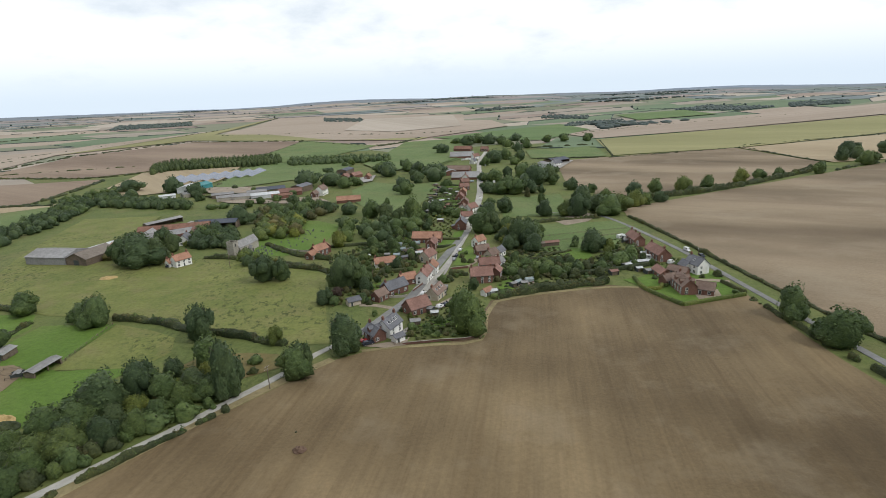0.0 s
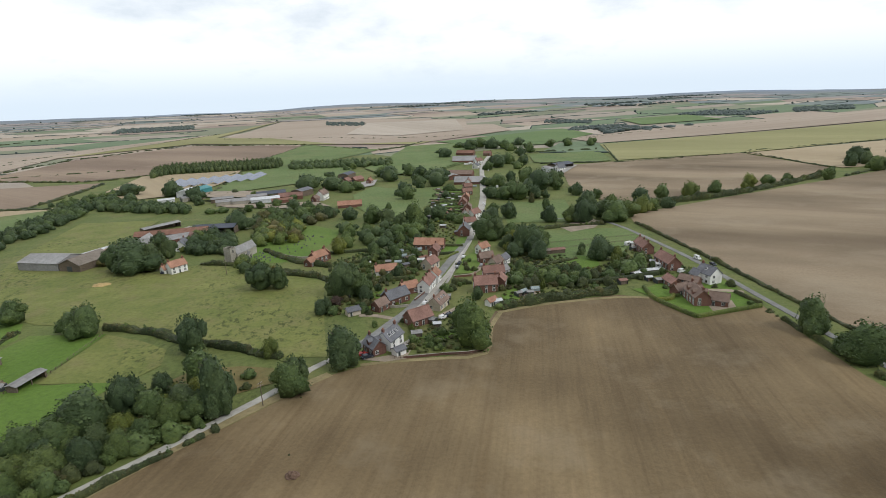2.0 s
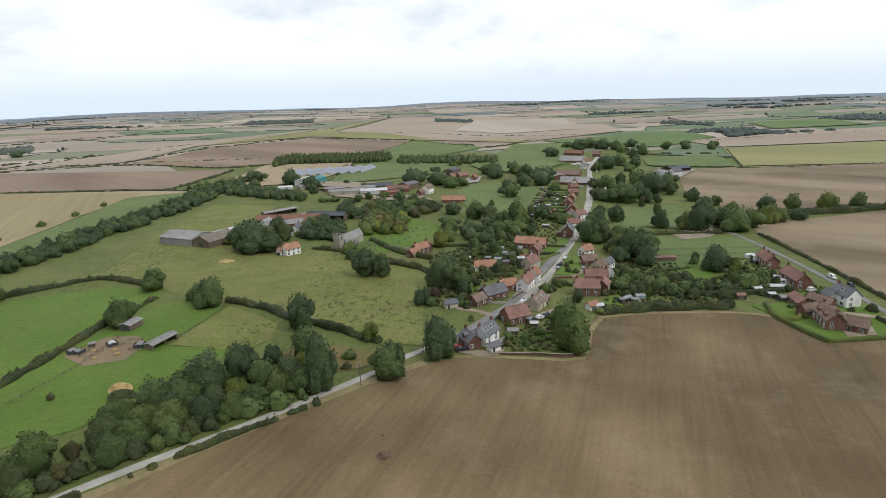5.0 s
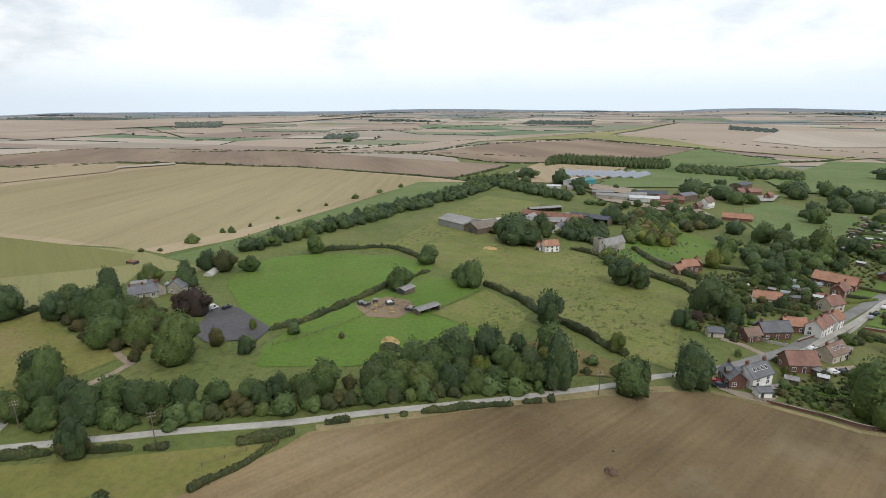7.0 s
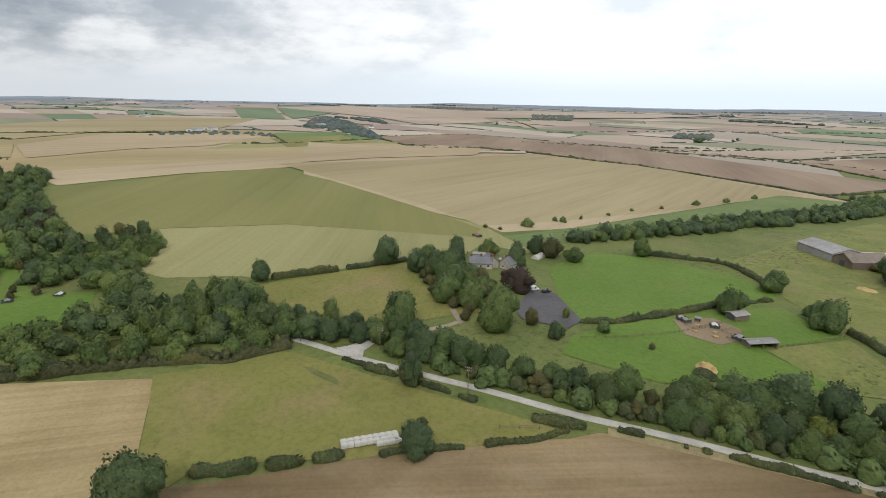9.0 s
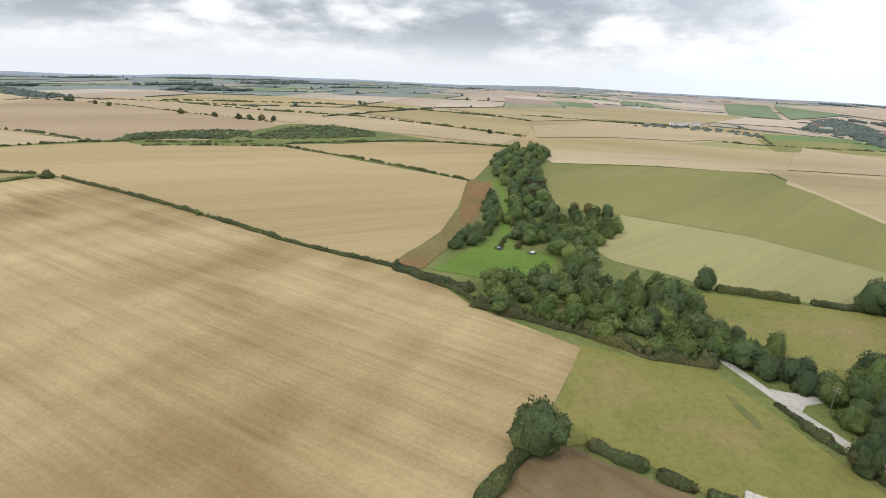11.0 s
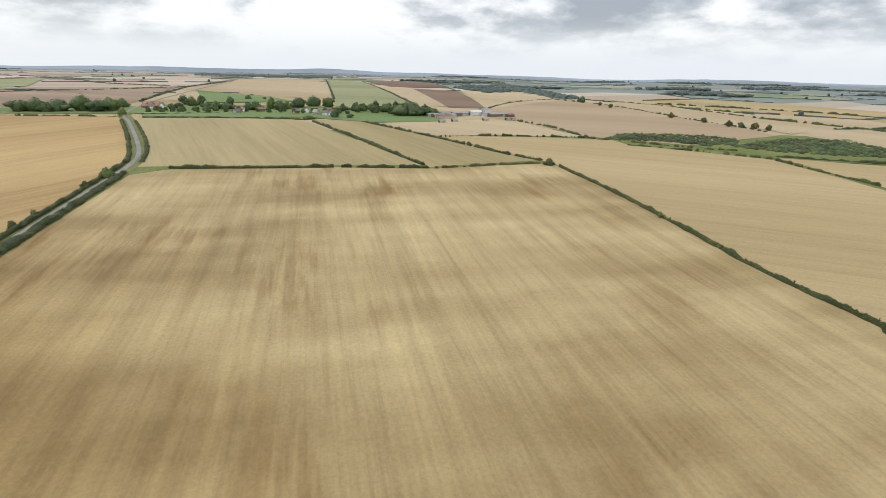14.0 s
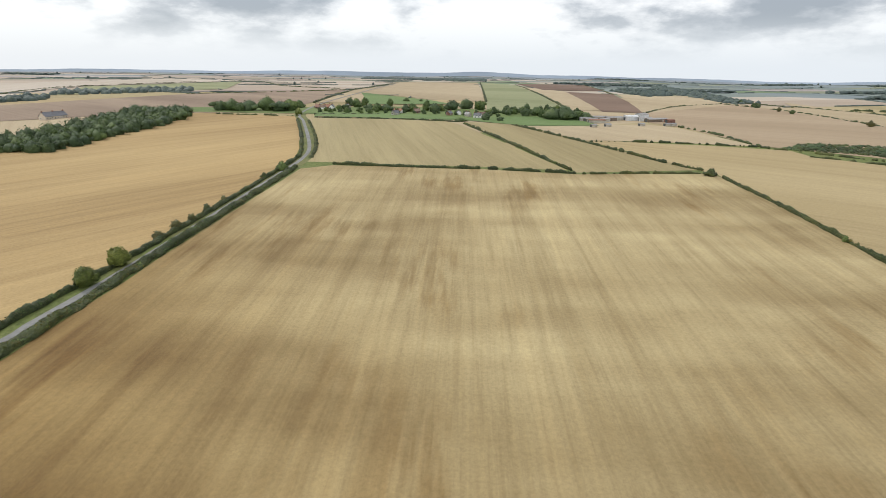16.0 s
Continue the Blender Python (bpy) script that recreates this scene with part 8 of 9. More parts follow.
house(-166.9, 289.5, 61, 6.4, 4.4, 2.8, "RENDER", "PANTILE", chimneys=1, note='rear wing')
house(-47.0, 215.4, 32, 5.6, 4.0, 2.2, "CREAM", "SLATE", chimneys=0, pitch=30, note='on garden drive', name='garage', category='garage')
shed(-54.4, 236.9, 0)
shed(-31.6, 286.4, 30, roof='SLATE')
shed(-23.9, 295.2, 10, wall='SHEET_WHITE', roof='SHEET_WHITE')
shed(-30.2, 303.8, 60, roof='SLATE')
shed(-13.1, 203.7, -30, roof='FIBRE')
shed(-17.9, 190.1, 10, wall='TIMBER', roof='FIBRE')
church(-136.7, 317.8, 74)
gravestone(-127.2, 316.5, 20)
gravestone(-124.7, 313.4, 27)
gravestone(-125.3, 319.1, 34)
gravestone(-121.5, 311.7, 41)
gravestone(-121.6, 315.8, 23)
gravestone(-118.1, 309.9, 30)
gravestone(-118.1, 313.9, 37)
gravestone(-114.7, 308.1, 44)
gravestone(-124.7, 324.7, 26)
gravestone(-120.9, 324.2, 33)
gravestone(-114.1, 314.8, 40)
gravestone(-115.1, 323.4, 22)
gravestone(-109.5, 311.5, 29)
gravestone(-109.2, 319.8, 36)
gravestone(-108.4, 325.4, 43)
gravestone(-103.9, 316.2, 25)
gravestone(-112.5, 335.0, 32)
gravestone(-105.5, 328.0, 39)
gravestone(-104.4, 337.0, 21)
gravestone(-111.3, 354.4, 28)
gravestone(-105.3, 346.8, 35)
gravestone(-117.8, 369.7, 42)
gravestone(-115.7, 376.9, 24)
gravestone(-124.8, 386.2, 31)
gravestone(-110.3, 372.2, 38)
barn(-250.0, 311.0, -9, 28, 20, 5.2, "FIBRE", "FIBRE", note='beside the pasture')
barn(-227.0, 308.5, 78, 23, 15, 4.6, "TIMBER", "ROOF_BROWN", pitch=24)
barn(-235.6, 330.8, 69, 18, 9, 4, "SHEET_WHITE", "SHEET_WHITE")
barn(-227.1, 328.2, 94, 10, 7, 3.5, "BRICK", "PANTILE", pitch=35)
barn(-214.2, 384.9, 14, 50, 9, 4, "BRICK", "RUSTED", pitch=30)
barn(-207.2, 361.8, 36, 34, 10, 4, "BRICK", "FIBRE", pitch=25)
barn(-188.7, 366.1, -49, 18, 8, 4, "BRICK", "TILE_RED", pitch=35)
barn(-188.2, 398.8, 5, 32, 13, 5, "TIMBER", "SHEET_DARK", open_side=True)
barn(-227.4, 372.0, 97, 26, 7, 3.5, "STONE", "FIBRE", pitch=25)
barn(-242.0, 418.6, 58, 30, 7, 3.5, "TIMBER", "FIBRE", open_side=True)
house(-186.8, 345.5, 98, 9.6, 6.4, 4.3, "RENDER", "SLATE", chimneys=2, note='in the farmyard')
barn(-180.2, 379.5, -9, 12, 6, 2.6, "SHEET_WHITE", "SHEET_WHITE")
house(-143.3, 547.6, 82, 15.0, 8.5, 6.0, "RENDER", "TILE_BROWN", chimneys=2, note='on the far farm')
house(-146.2, 531.1, 74, 8.0, 5.6, 4.3, "BRICK_DARK", "TILE_BROWN", chimneys=1, note='on the far farm')
barn(-104.9, 496.9, 12, 22, 9, 3, "BRICK", "PANTILE", pitch=35)
barn(-173.2, 579.7, 68, 20, 14, 6, "TIMBER", "SLATE")
barn(-178.3, 555.1, 14, 24, 9, 4, "BRICK", "TILE_RED", pitch=35)
barn(-207.9, 579.8, 25, 30, 16, 4, "TIMBER", "SHEET_DARK")
barn(-201.2, 542.6, 24, 28, 12, 4, "SHEET_WHITE", "SHEET_WHITE")
barn(-217.8, 539.4, 25, 30, 12, 4, "STONE", "FIBRE")
barn(-232.9, 535.9, 25, 30, 12, 4, "STONE", "FIBRE")
barn(-250.2, 552.9, 25, 22, 10, 4, "TIMBER", "FIBRE")
barn(-179.9, 531.5, 24, 20, 10, 4, "BRICK", "RUSTED")
barn(-217.7, 563.6, 25, 20, 10, 4, "STONE", "FIBRE")
barn(-310.9, 602.2, 98, 22, 18, 6, "SHEET_WHITE", "SHEET_WHITE")
barn(-302.9, 616.2, 74, 20, 16, 6.5, "SHEET_TEAL", "SHEET_TEAL")
barn(-292.6, 568.6, 47, 18, 10, 4, "STONE", "FIBRE")
barn(-315.3, 562.8, 31, 16, 8, 3, "SHEET_WHITE", "SHEET_WHITE")
house(-140.5, 656.6, 75, 11.2, 7.2, 4.3, "BRICK", "TILE_RED", chimneys=2, note='on the northern farm')
barn(-131.0, 673.5, 59, 16, 9, 3.5, "BRICK", "TILE_RED", pitch=35)
house(-111.2, 649.4, 83, 9.6, 6.4, 4.3, "BRICK", "PANTILE", chimneys=2, note='on the northern farm')
barn(-151.2, 709.5, 76, 24, 14, 6, "TIMBER", "SHEET_DARK")
solar_row(-370.2, 691.3, 100, 62)
solar_row(-358.4, 698.2, 99, 62)
solar_row(-346.4, 705.1, 98, 62)
solar_row(-334.2, 712.1, 97, 62)
solar_row(-321.8, 719.3, 96, 62)
solar_row(-309.1, 726.5, 95, 62)
solar_row(-296.3, 733.9, 93, 62)
solar_row(-283.1, 741.4, 92, 62)
house(5.0, 392.8, 13, 8.8, 6.4, 3.8, "RENDER", "TILE_RED", chimneys=2, porch=False, lean=0, note='up the street')
house(1.0, 364, 85, 11.2, 7.4, 4.6, "BRICK", "SLATE", chimneys=2, porch=False, lean=0.4, note='up the street')
house(2.7, 425.7, 85, 8.8, 6.4, 4.2, "RENDER", "TILE_BROWN", chimneys=2, porch=True, lean=0, note='up the street')
house(4.4, 454.2, 86, 9.6, 6.4, 4.6, "BRICK", "TILE_BROWN", chimneys=2, porch=False, lean=0.4, note='up the street')
house(0.6, 483.9, 86, 10.4, 6.4, 4.2, "BRICK", "TILE_RED", chimneys=2, porch=True, lean=0, note='up the street')
house(3.4, 511.9, 86, 10.4, 6.4, 4.2, "BRICK", "PANTILE", chimneys=2, porch=True, lean=0, note='up the street')
house(4.8, 546.6, 16, 9.6, 6.4, 3.8, "BRICK", "TILE_RED", chimneys=2, porch=False, lean=0, note='up the street')
house(5.8, 581.3, 17, 8.8, 6.4, 3.8, "BRICK", "TILE_RED", chimneys=2, porch=False, lean=0, note='up the street')
house(6.8, 610.6, 86, 9.6, 6.4, 4.6, "RENDER", "TILE_RED", chimneys=2, porch=False, lean=0.4, note='up the street')
barn(7.7, 628.5, -6, 32, 22, 3, "BRICK", "FIBRE", pitch=24, note='up the street')
barn(-12.9, 667.7, -71, 22, 14, 5, "BRICK", "FIBRE", note='up the street')
barn(-0.9, 679.9, -15, 30, 14, 5, "BRICK", "TILE_BROWN", pitch=30, note='up the street')
barn(4.5, 848.4, -4, 36, 28, 3.5, "BRICK", "FIBRE", pitch=22, note='above the village')
barn(7.0, 938.7, -19, 30, 14, 5, "BRICK", "RUSTED", pitch=30, note='above the village')
house(43.4, 925.9, -20, 12.8, 8.0, 4.3, "BRICK", "TILE_RED", chimneys=2, note='above the village')
house(20.0, 766.7, 62, 9.6, 7.2, 4.3, "RENDER", "SLATE", chimneys=2, note='on village street')
barn(131.2, 732.9, 39, 32, 18, 6, "TIMBER", "SHEET_DARK", open_side=True, note='by brown field')
barn(113.5, 702.3, -68, 26, 12, 5, "SHEET_WHITE", "FIBRE", note='by brown field')
house(102.8, 304.6, -87, 13.6, 6.4, 4.3, "BRICK", "TILE_RED", chimneys=3, note='by country road', porch=True)
house(104.1, 272.0, -81, 14.4, 6.8, 4.3, "BRICK", "TILE_RED", chimneys=2, note='by country road', lean=0.5)
house(113.7, 246.3, -69, 8.8, 6.8, 4.8, "RENDER", "SLATE", chimneys=1, lights=1, note='by country road')
house(109.5, 248.6, -71, 4.8, 4.8, 3.4, "RENDER", "SLATE", chimneys=0, note='by country road')
house(95.7, 242.7, -83, 8.8, 5.2, 2.4, "BRICK", "TILE_RED", chimneys=0, pitch=35, note='behind white house', name='outbuilding', category='outbuilding')
house(104.1, 243.6, -45, 8.8, 5.2, 2.4, "BRICK", "TILE_BROWN", chimneys=0, pitch=35, note='behind white house', name='outbuilding', category='outbuilding')
house(97.4, 220.1, -90, 12.0, 6.4, 4.1, "BRICK", "TILE_BROWN", chimneys=2, dormers=2, note='in hedged garden')
house(104.7, 215.6, -30, 7.2, 5.6, 2.8, "BRICK", "TILE_BROWN", chimneys=0, porch=True, note='in hedged garden')
house(94.7, 230.6, 25, 7.2, 4.8, 2.6, "BRICK", "TILE_BROWN", chimneys=1, note='in hedged garden')
shed(100.5, 277.0, -30, wall='SHEET_WHITE', roof='SHEET_WHITE', L=6)
shed(100.8, 319.3, 20, wall='SHEET_WHITE', roof='SHEET_WHITE')
shed(98.5, 308.0, 20, roof='FIBRE')
shed(92.8, 262.5, 10, roof='SHEET_WHITE', L=7)
shed(84.1, 257.4, 30, roof='SHEET_WHITE')
shed(91.3, 246.8, 15)
shed(74.4, 246.8, 15, roof='TILE_RED')
house(-244.4, 86.0, 71, 11.0, 6.0, 2.8, "STONE", "SLATE", chimneys=3, note='among the trees')
house(-245.7, 91.3, 1, 8.0, 6.0, 3.2, "STONE", "SLATE", chimneys=2, note='among the trees')
house(-241.6, 100.9, 120, 9.0, 7.0, 3.2, "STONE", "SLATE", chimneys=1, note='among the trees')
barn(-260.8, 90.3, 67, 6, 4, 2.4, "STONE", "FIBRE", note='among the trees')
polytunnel(-258.1, 123.0, 40, 9, 4.5)
barn(-305.2, 103.3, 20, 5, 2.4, 1.4, "TIMBER", "RUSTED", note="by field edge", name="shed", category="shed")
barn(-143.2, 158.2, 83, 11, 4, 2.3, "TIMBER", "FIBRE", open_side=True, note='in the paddock', name='stable', category='stable')
barn(-167.3, 170.1, 94, 7, 5, 2.5, "TIMBER", "FIBRE", note='in the paddock', name='shed', category='shed')
shed(-166.4, 145.4, 0, L=1.6, W=1.5, e=1.5, roof='FIBRE', note='among poultry runs')
shed(-160.2, 153.4, 148, L=2.0, W=1.5, e=1.5, roof='SHEET_WHITE', wall='STONE', note='among poultry runs')
shed(-167.3, 151.6, 42, L=1.6, W=1.5, e=1.5, roof='FIBRE', note='among poultry runs')
shed(-149.2, 154.3, 116, L=2.4, W=1.5, e=1.5, roof='FIBRE', wall='STONE', note='among poultry runs')
shed(-168.9, 145.0, 153, L=1.6, W=1.5, e=1.5, roof='FIBRE', note='among poultry runs')
heap(-130.6, 125.4, 7, 2.2, STRAW, "mound of old straw in the paddock", "straw mound")
heap(-127.1, 122.1, 8, 2.0, HEDGE, "bramble thicket beside a straw mound", "thicket")
heap(-191.5, 268.3, 9, 0.8, STRAW, "flat mound of straw in the pasture", "straw mound")
bale_stack(-109.8, 9.3, 93, 2, 9, 1)
bale_stack(-109.3, 17.4, 93, 1, 4, 1)
pole(-128.5, 44.8, 8.5, 60)
pole(-58.9, 141.6, 8, 60)
pole(-159.5, 24.3, 8, 60)
pole(-129.2, 280.6, 9, 60)
pole(-44.8, 255.8, 8, 60)
pole(121.2, 262.3, 8, 60)
car(124.8, 284.6, -75, CAR_WHITE, "white van parked on the road verge", van=True)
car(127.6, 272.5, -84, CAR_DARK, "dark blue hatchback on the road verge")
car(0.1, 302.4, 79, CAR_WHITE, "white hatchback parked at the kerb")
car(-2.2, 288.8, 78, CAR_DARK, "dark car parked at the kerb")
car(-3.4, 281.8, 78, CAR_SILVER, "silver car parked at the kerb")
car(9.8, 283.7, 77, CAR_SILVER, "silver estate car on a drive")
car(19.6, 479.9, 86, CAR_WHITE, "white van in the upper street", van=True)
car(22.4, 565.3, 87, CAR_SILVER, "silver car in the upper street")
car(24.8, 642.9, 87, CAR_WHITE, "white lorry cab in the upper street", van=True)
car(-8.6, 208.0, 51, CAR_WHITE, "white car on a gravel drive")
car(-6.2, 210.5, 58, CAR_DARK, "dark car on a gravel drive")
car(-33.5, 172.2, 31, CAR_DARK, "dark car beside the house")
car(-35.8, 173.8, 49, CAR_RED, "red car beside the house")
car(-16.8, 225.3, 67, CAR_WHITE, "white car at the kerb")
car(-204.7, 103.4, 102, CAR_DARK, "black car in the car park")
car(-208.2, 99.1, 94, CAR_WHITE, "white van under trees by the car park", van=True)
car(-254.0, 100.6, 130, CAR_SILVER, "silver car beside the lodge")
car(107.4, 261.8, 38, CAR_WHITE, "white camper van in a garden", van=True)
car(-167.7, 287.3, 75, CAR_DARK, "dark car beside the white house")
car(-18.4, 303.5, 77, CAR_WHITE, "white van behind the street", van=True)
fence([(-111, 48), (-110, 53), (-109, 58)])
fence([(-159, 96), (-157, 113), (-158, 136)])
fence([(-158, 136), (-164, 160), (-164, 171)])
fence([(-141, 164), (-145, 199)])
fence([(51, 330), (110, 345)])
fence([(52, 315), (102, 330)])
house(242.2, -705.5, -20, 7.0, 5.5, 3.0, "BRICK", "TILE_RED", chimneys=2, note='in far hamlet')
house(233.9, -698.9, 17, 8.5, 5.5, 3.0, "RENDER", "TILE_BROWN", chimneys=2, note='in far hamlet')
house(230.8, -708.3, 54, 10.0, 5.5, 3.0, "BRICK", "PANTILE", chimneys=2, note='in far hamlet')
house(224.1, -709.0, 91, 7.0, 5.5, 3.0, "RENDER", "SLATE", chimneys=2, note='in far hamlet')
house(207.5, -723.0, 128, 8.5, 5.5, 3.0, "STONE", "SLATE", chimneys=2, note='in far hamlet')
house(129.0, -673.4, -15, 10.0, 5.5, 3.0, "RENDER", "PANTILE", chimneys=2, note='in far hamlet')
house(106.4, -678.7, 22, 7.0, 5.5, 3.0, "BRICK", "TILE_BROWN", chimneys=2, note='in far hamlet')
house(128.4, -652.4, 59, 8.5, 5.5, 3.0, "STONE", "SLATE", chimneys=2, note='in far hamlet')
house(53.7, -671.5, 96, 10.0, 5.5, 3.0, "RENDER", "SLATE", chimneys=2, note='in far hamlet')
house(41.5, -654.7, 133, 7.0, 5.5, 3.0, "STONE", "FIBRE", chimneys=2, note='in far hamlet')
house(29.5, -645.1, -10, 8.5, 5.5, 3.0, "RENDER", "SLATE", chimneys=2, note='in far hamlet')
house(25.5, -657.8, 27, 10.0, 5.5, 3.0, "STONE", "TILE_BROWN", chimneys=2, note='in far hamlet')
house(64.5, -661.9, 64, 7.0, 5.5, 3.0, "BRICK", "SLATE", chimneys=2, note='in far hamlet')
house(470.2, -530.5, -97, 26.0, 9.0, 3.2, "CREAM", "SLATE", chimneys=3, note='beside a wood')
barn(-93, -639.4, -179, 12, 8, 3.2, "STONE", "FIBRE", note='on the far farm')
barn(-98.7, -634.8, -156, 15, 8, 3.2, "TIMBER", "FIBRE", note='on the far farm')
barn(-103.4, -625, -173, 18, 8, 3.2, "STONE", "RUSTED", note='on the far farm')
barn(-113.5, -637.7, -150, 12, 8, 3.2, "STONE", "FIBRE", note='on the far farm')
barn(-123.5, -651.9, -167, 12, 8, 3.6, "TIMBER", "FIBRE", note='on the far farm')
barn(-132.5, -659.6, -144, 12, 8, 3.2, "STONE", "FIBRE", note='on the far farm')
barn(-148, -662, -161, 15, 9, 4.6, "SHEET_WHITE", "SHEET_WHITE", note='on the far farm')
barn(-163, -657, -178, 14, 8, 3.6, "SHEET_WHITE", "FIBRE", note='on the far farm')
barn(-170.4, -649.8, -155, 18, 8, 3.2, "TIMBER", "FIBRE", note='on the far farm')
barn(-180.7, -655, -172, 12, 8, 3.2, "STONE", "FIBRE", note='on the far farm')
barn(-187.4, -645, -149, 10, 7, 3.2, "BRICK", "RUSTED", note='on the far farm')
barn(-112, -660.1, -166, 18, 8, 3.2, "STONE", "FIBRE", note='on the far farm')
barn(-164.5, -679.3, -143, 12, 11, 5.5, "SHEET_WHITE", "FIBRE", note='on the far farm')
house(-1549.9, 25.1, 101, 11.0, 7.5, 4.6, "RENDER", "TILE_RED", chimneys=2, note='in far village')
house(-1807.4, 50.6, 105, 11.0, 7.5, 4.6, "RENDER", "SLATE", chimneys=2, note='in far village')
house(-1966.7, 70.6, 104, 11.0, 7.5, 4.6, "BRICK", "SLATE", chimneys=2, note='in far village')
house(-1742.2, 71.2, 104, 11.0, 7.5, 4.6, "RENDER", "SLATE", chimneys=2, note='in far village')
house(-1560.3, 78.9, 101, 11.0, 7.5, 4.6, "RENDER", "SLATE", chimneys=2, note='in far village')
house(-1421.1, 145.7, 97, 11.0, 7.5, 4.6, "BRICK", "TILE_RED", chimneys=2, note='in far village')
house(-1447.9, 172.8, 97, 11.0, 7.5, 4.6, "RENDER", "SLATE", chimneys=2, note='in far village')
house(-1452.0, 34.0, 99, 11.0, 7.5, 4.6, "BRICK", "TILE_RED", chimneys=2, note='in far village')
barn(-1110.4, -194.8, 149, 30, 13, 5, "SHEET_WHITE", "FIBRE", note='on a far farm')
barn(-1163.6, -175.3, 149, 26, 13, 5, "SHEET_WHITE", "FIBRE", note='on a far farm')
barn(-1561.3, -392.4, 160, 34, 14, 6, "SHEET_WHITE", "FIBRE", note='on a far farm')
barn(-1429.3, 42.6, 147, 34, 14, 6, "SHEET_WHITE", "FIBRE", note='on a far farm')
barn(-221.5, -89.5, 173, 2.0, 1.2, 0.9, "SHEET_WHITE", "SHEET_WHITE", note='in wooded glade', name='shed', category='shed')
shed(-216.0, -104.0, 20, L=1.6, W=1.0, e=0.9, note='in wooded glade')
shed(-13.2, 519.0, 0, L=3, roof='FIBRE')
shed(-9.3, 483.0, 50, L=4, roof='SHEET_WHITE')
shed(-13.3, 441.6, 100, L=5, roof='RUSTED')
shed(-9.1, 542.5, 150, L=3, roof='FIBRE')
shed(-16.4, 478.5, 20, L=4, roof='SHEET_WHITE')
shed(-10.8, 454.5, 70, L=5, roof='RUSTED')
shed(-24.9, 463.0, 120, L=3, roof='FIBRE')
shed(-14.5, 389.9, 170, L=4, roof='SHEET_WHITE')
shed(-23.2, 300.2, 40, L=5, roof='RUSTED')
fence([(7, 196), (6, 176), (-12, 173), (-24, 171)], label="low timber garden fence along the field")
heap(-40.6, 109.9, 3.4, 1.1, PLOUGH_DARK, "small mound of dark earth in the ploughed field", "earth mound")
plant("bush", -43.9, 118.1, 0.45, 2.0)
shed(-182.3, -613.8, 20, L=6, W=5, e=2.4, roof='FIBRE', wall='STONE', note='on a far farm')
shed(-94.5, -584.9, 20, L=6, W=5, e=2.4, roof='FIBRE', wall='STONE', note='on a far farm')
shed(-110.3, -593.0, 20, L=6, W=5, e=2.4, roof='FIBRE', wall='STONE', note='on a far farm')
shed(-148.0, -606.2, 20, L=6, W=5, e=2.4, roof='FIBRE', wall='STONE', note='on a far farm')
shed(-176.0, -612.4, 20, L=6, W=5, e=2.4, roof='FIBRE', wall='STONE', note='on a far farm')
# clutter of the upper gardens, the merchant's yard and the churchyard
for x, y in ((-27.5, 474.9), (-15.3, 393.3), (-9.4, 516.4), (-25.3, 405.8), (-39.2, 312.6), (-53.1, 293.7)):
    oil_tank(x, y, RNG.uniform(0, 180))
caravan(116.8, 696.0, 20)
caravan(115.8, 652.7, -35)
caravan(37.6, 584.3, 80)
greenhouse(-14.6, 527.3, 15)
greenhouse(-34.8, 306.7, 10)
car(27.6, 670.0, 86, CAR_WHITE, "white car parked along the upper street", lift=0.3)
car(24.4, 634.8, 87, CAR_WHITE, "white van parked along the upper street", van=True, lift=0.3)
car(23.6, 596.5, 86, CAR_SILVER, "silver car parked along the upper street", lift=0.3)
car(18.9, 489.3, 84, CAR_WHITE, "white car parked along the upper street", lift=0.3)
car(15.0, 432.5, 84, CAR_DARK, "dark car parked along the upper street", lift=0.3)
field("yard", GRAVEL, "pale gravel of the merchant's yard", [(-312, 604), (-276, 580), (-204, 566), (-220, 612), (-293, 620)], 4, "yard")
field("yard", CONCRETE, "pale concrete farmyard", [(-187, 371), (-172, 371), (-184, 406), (-200, 410), (-222, 426), (-224, 414), (-203, 396)], 4, "yard")
YARD = random.Random(44)
for k, (x, y) in enumerate(((-281, 597), (-263, 585), (-256, 591), (-242, 587), (-228, 584), (-226, 599), (-210, 572), (-300, 605))):
    pallet_stack(x, y, YARD.uniform(0, 90), 5 + k % 4)
    pallet_stack(x + YARD.uniform(3, 6), y + YARD.uniform(-3, 3), YARD.uniform(0, 90), 4 + k % 5)
for x, y in ((-278, 607), (-267, 608), (-256, 609), (-243, 609), (-284, 578)):
    heap(x, y, YARD.uniform(5, 8), YARD.uniform(1.2, 2.0), GRAVEL, "heap of pale gravel in the yard", "gravel heap")
for x, y in ((-158, 143), (-163, 148), (-156, 150), (-152, 147), (-161, 156)):
    pallet_stack(x, y, YARD.uniform(0, 90), 2 + int(YARD.uniform(0, 3)))
for x, y in ((-164, 143), (-157, 154), (-151, 151)):
    fence([(x, y), (x + 5, y + 1), (x + 4, y + 6), (x - 1, y + 5), (x, y)], 1.0, label="low timber pen of a poultry run")
for k in range(18):
    gravestone(YARD.uniform(-134, -114), YARD.uniform(314, 336), YARD.uniform(20, 50))
for k in range(22):
    gravestone(YARD.uniform(-124, -97), YARD.uniform(338, 378), YARD.uniform(20, 50))
greenhouse(-27.3, 320.6, 20)
greenhouse(26.9, 236.0, 40)
greenhouse(32.6, 239.3, 10)
greenhouse(-38.1, 318.3, 0)
greenhouse(-49.8, 313.6, 30)
greenhouse(88.9, 262.4, 20)
greenhouse(-36.6, 292.8, 10)
greenhouse(13.6, 595.9, 20)
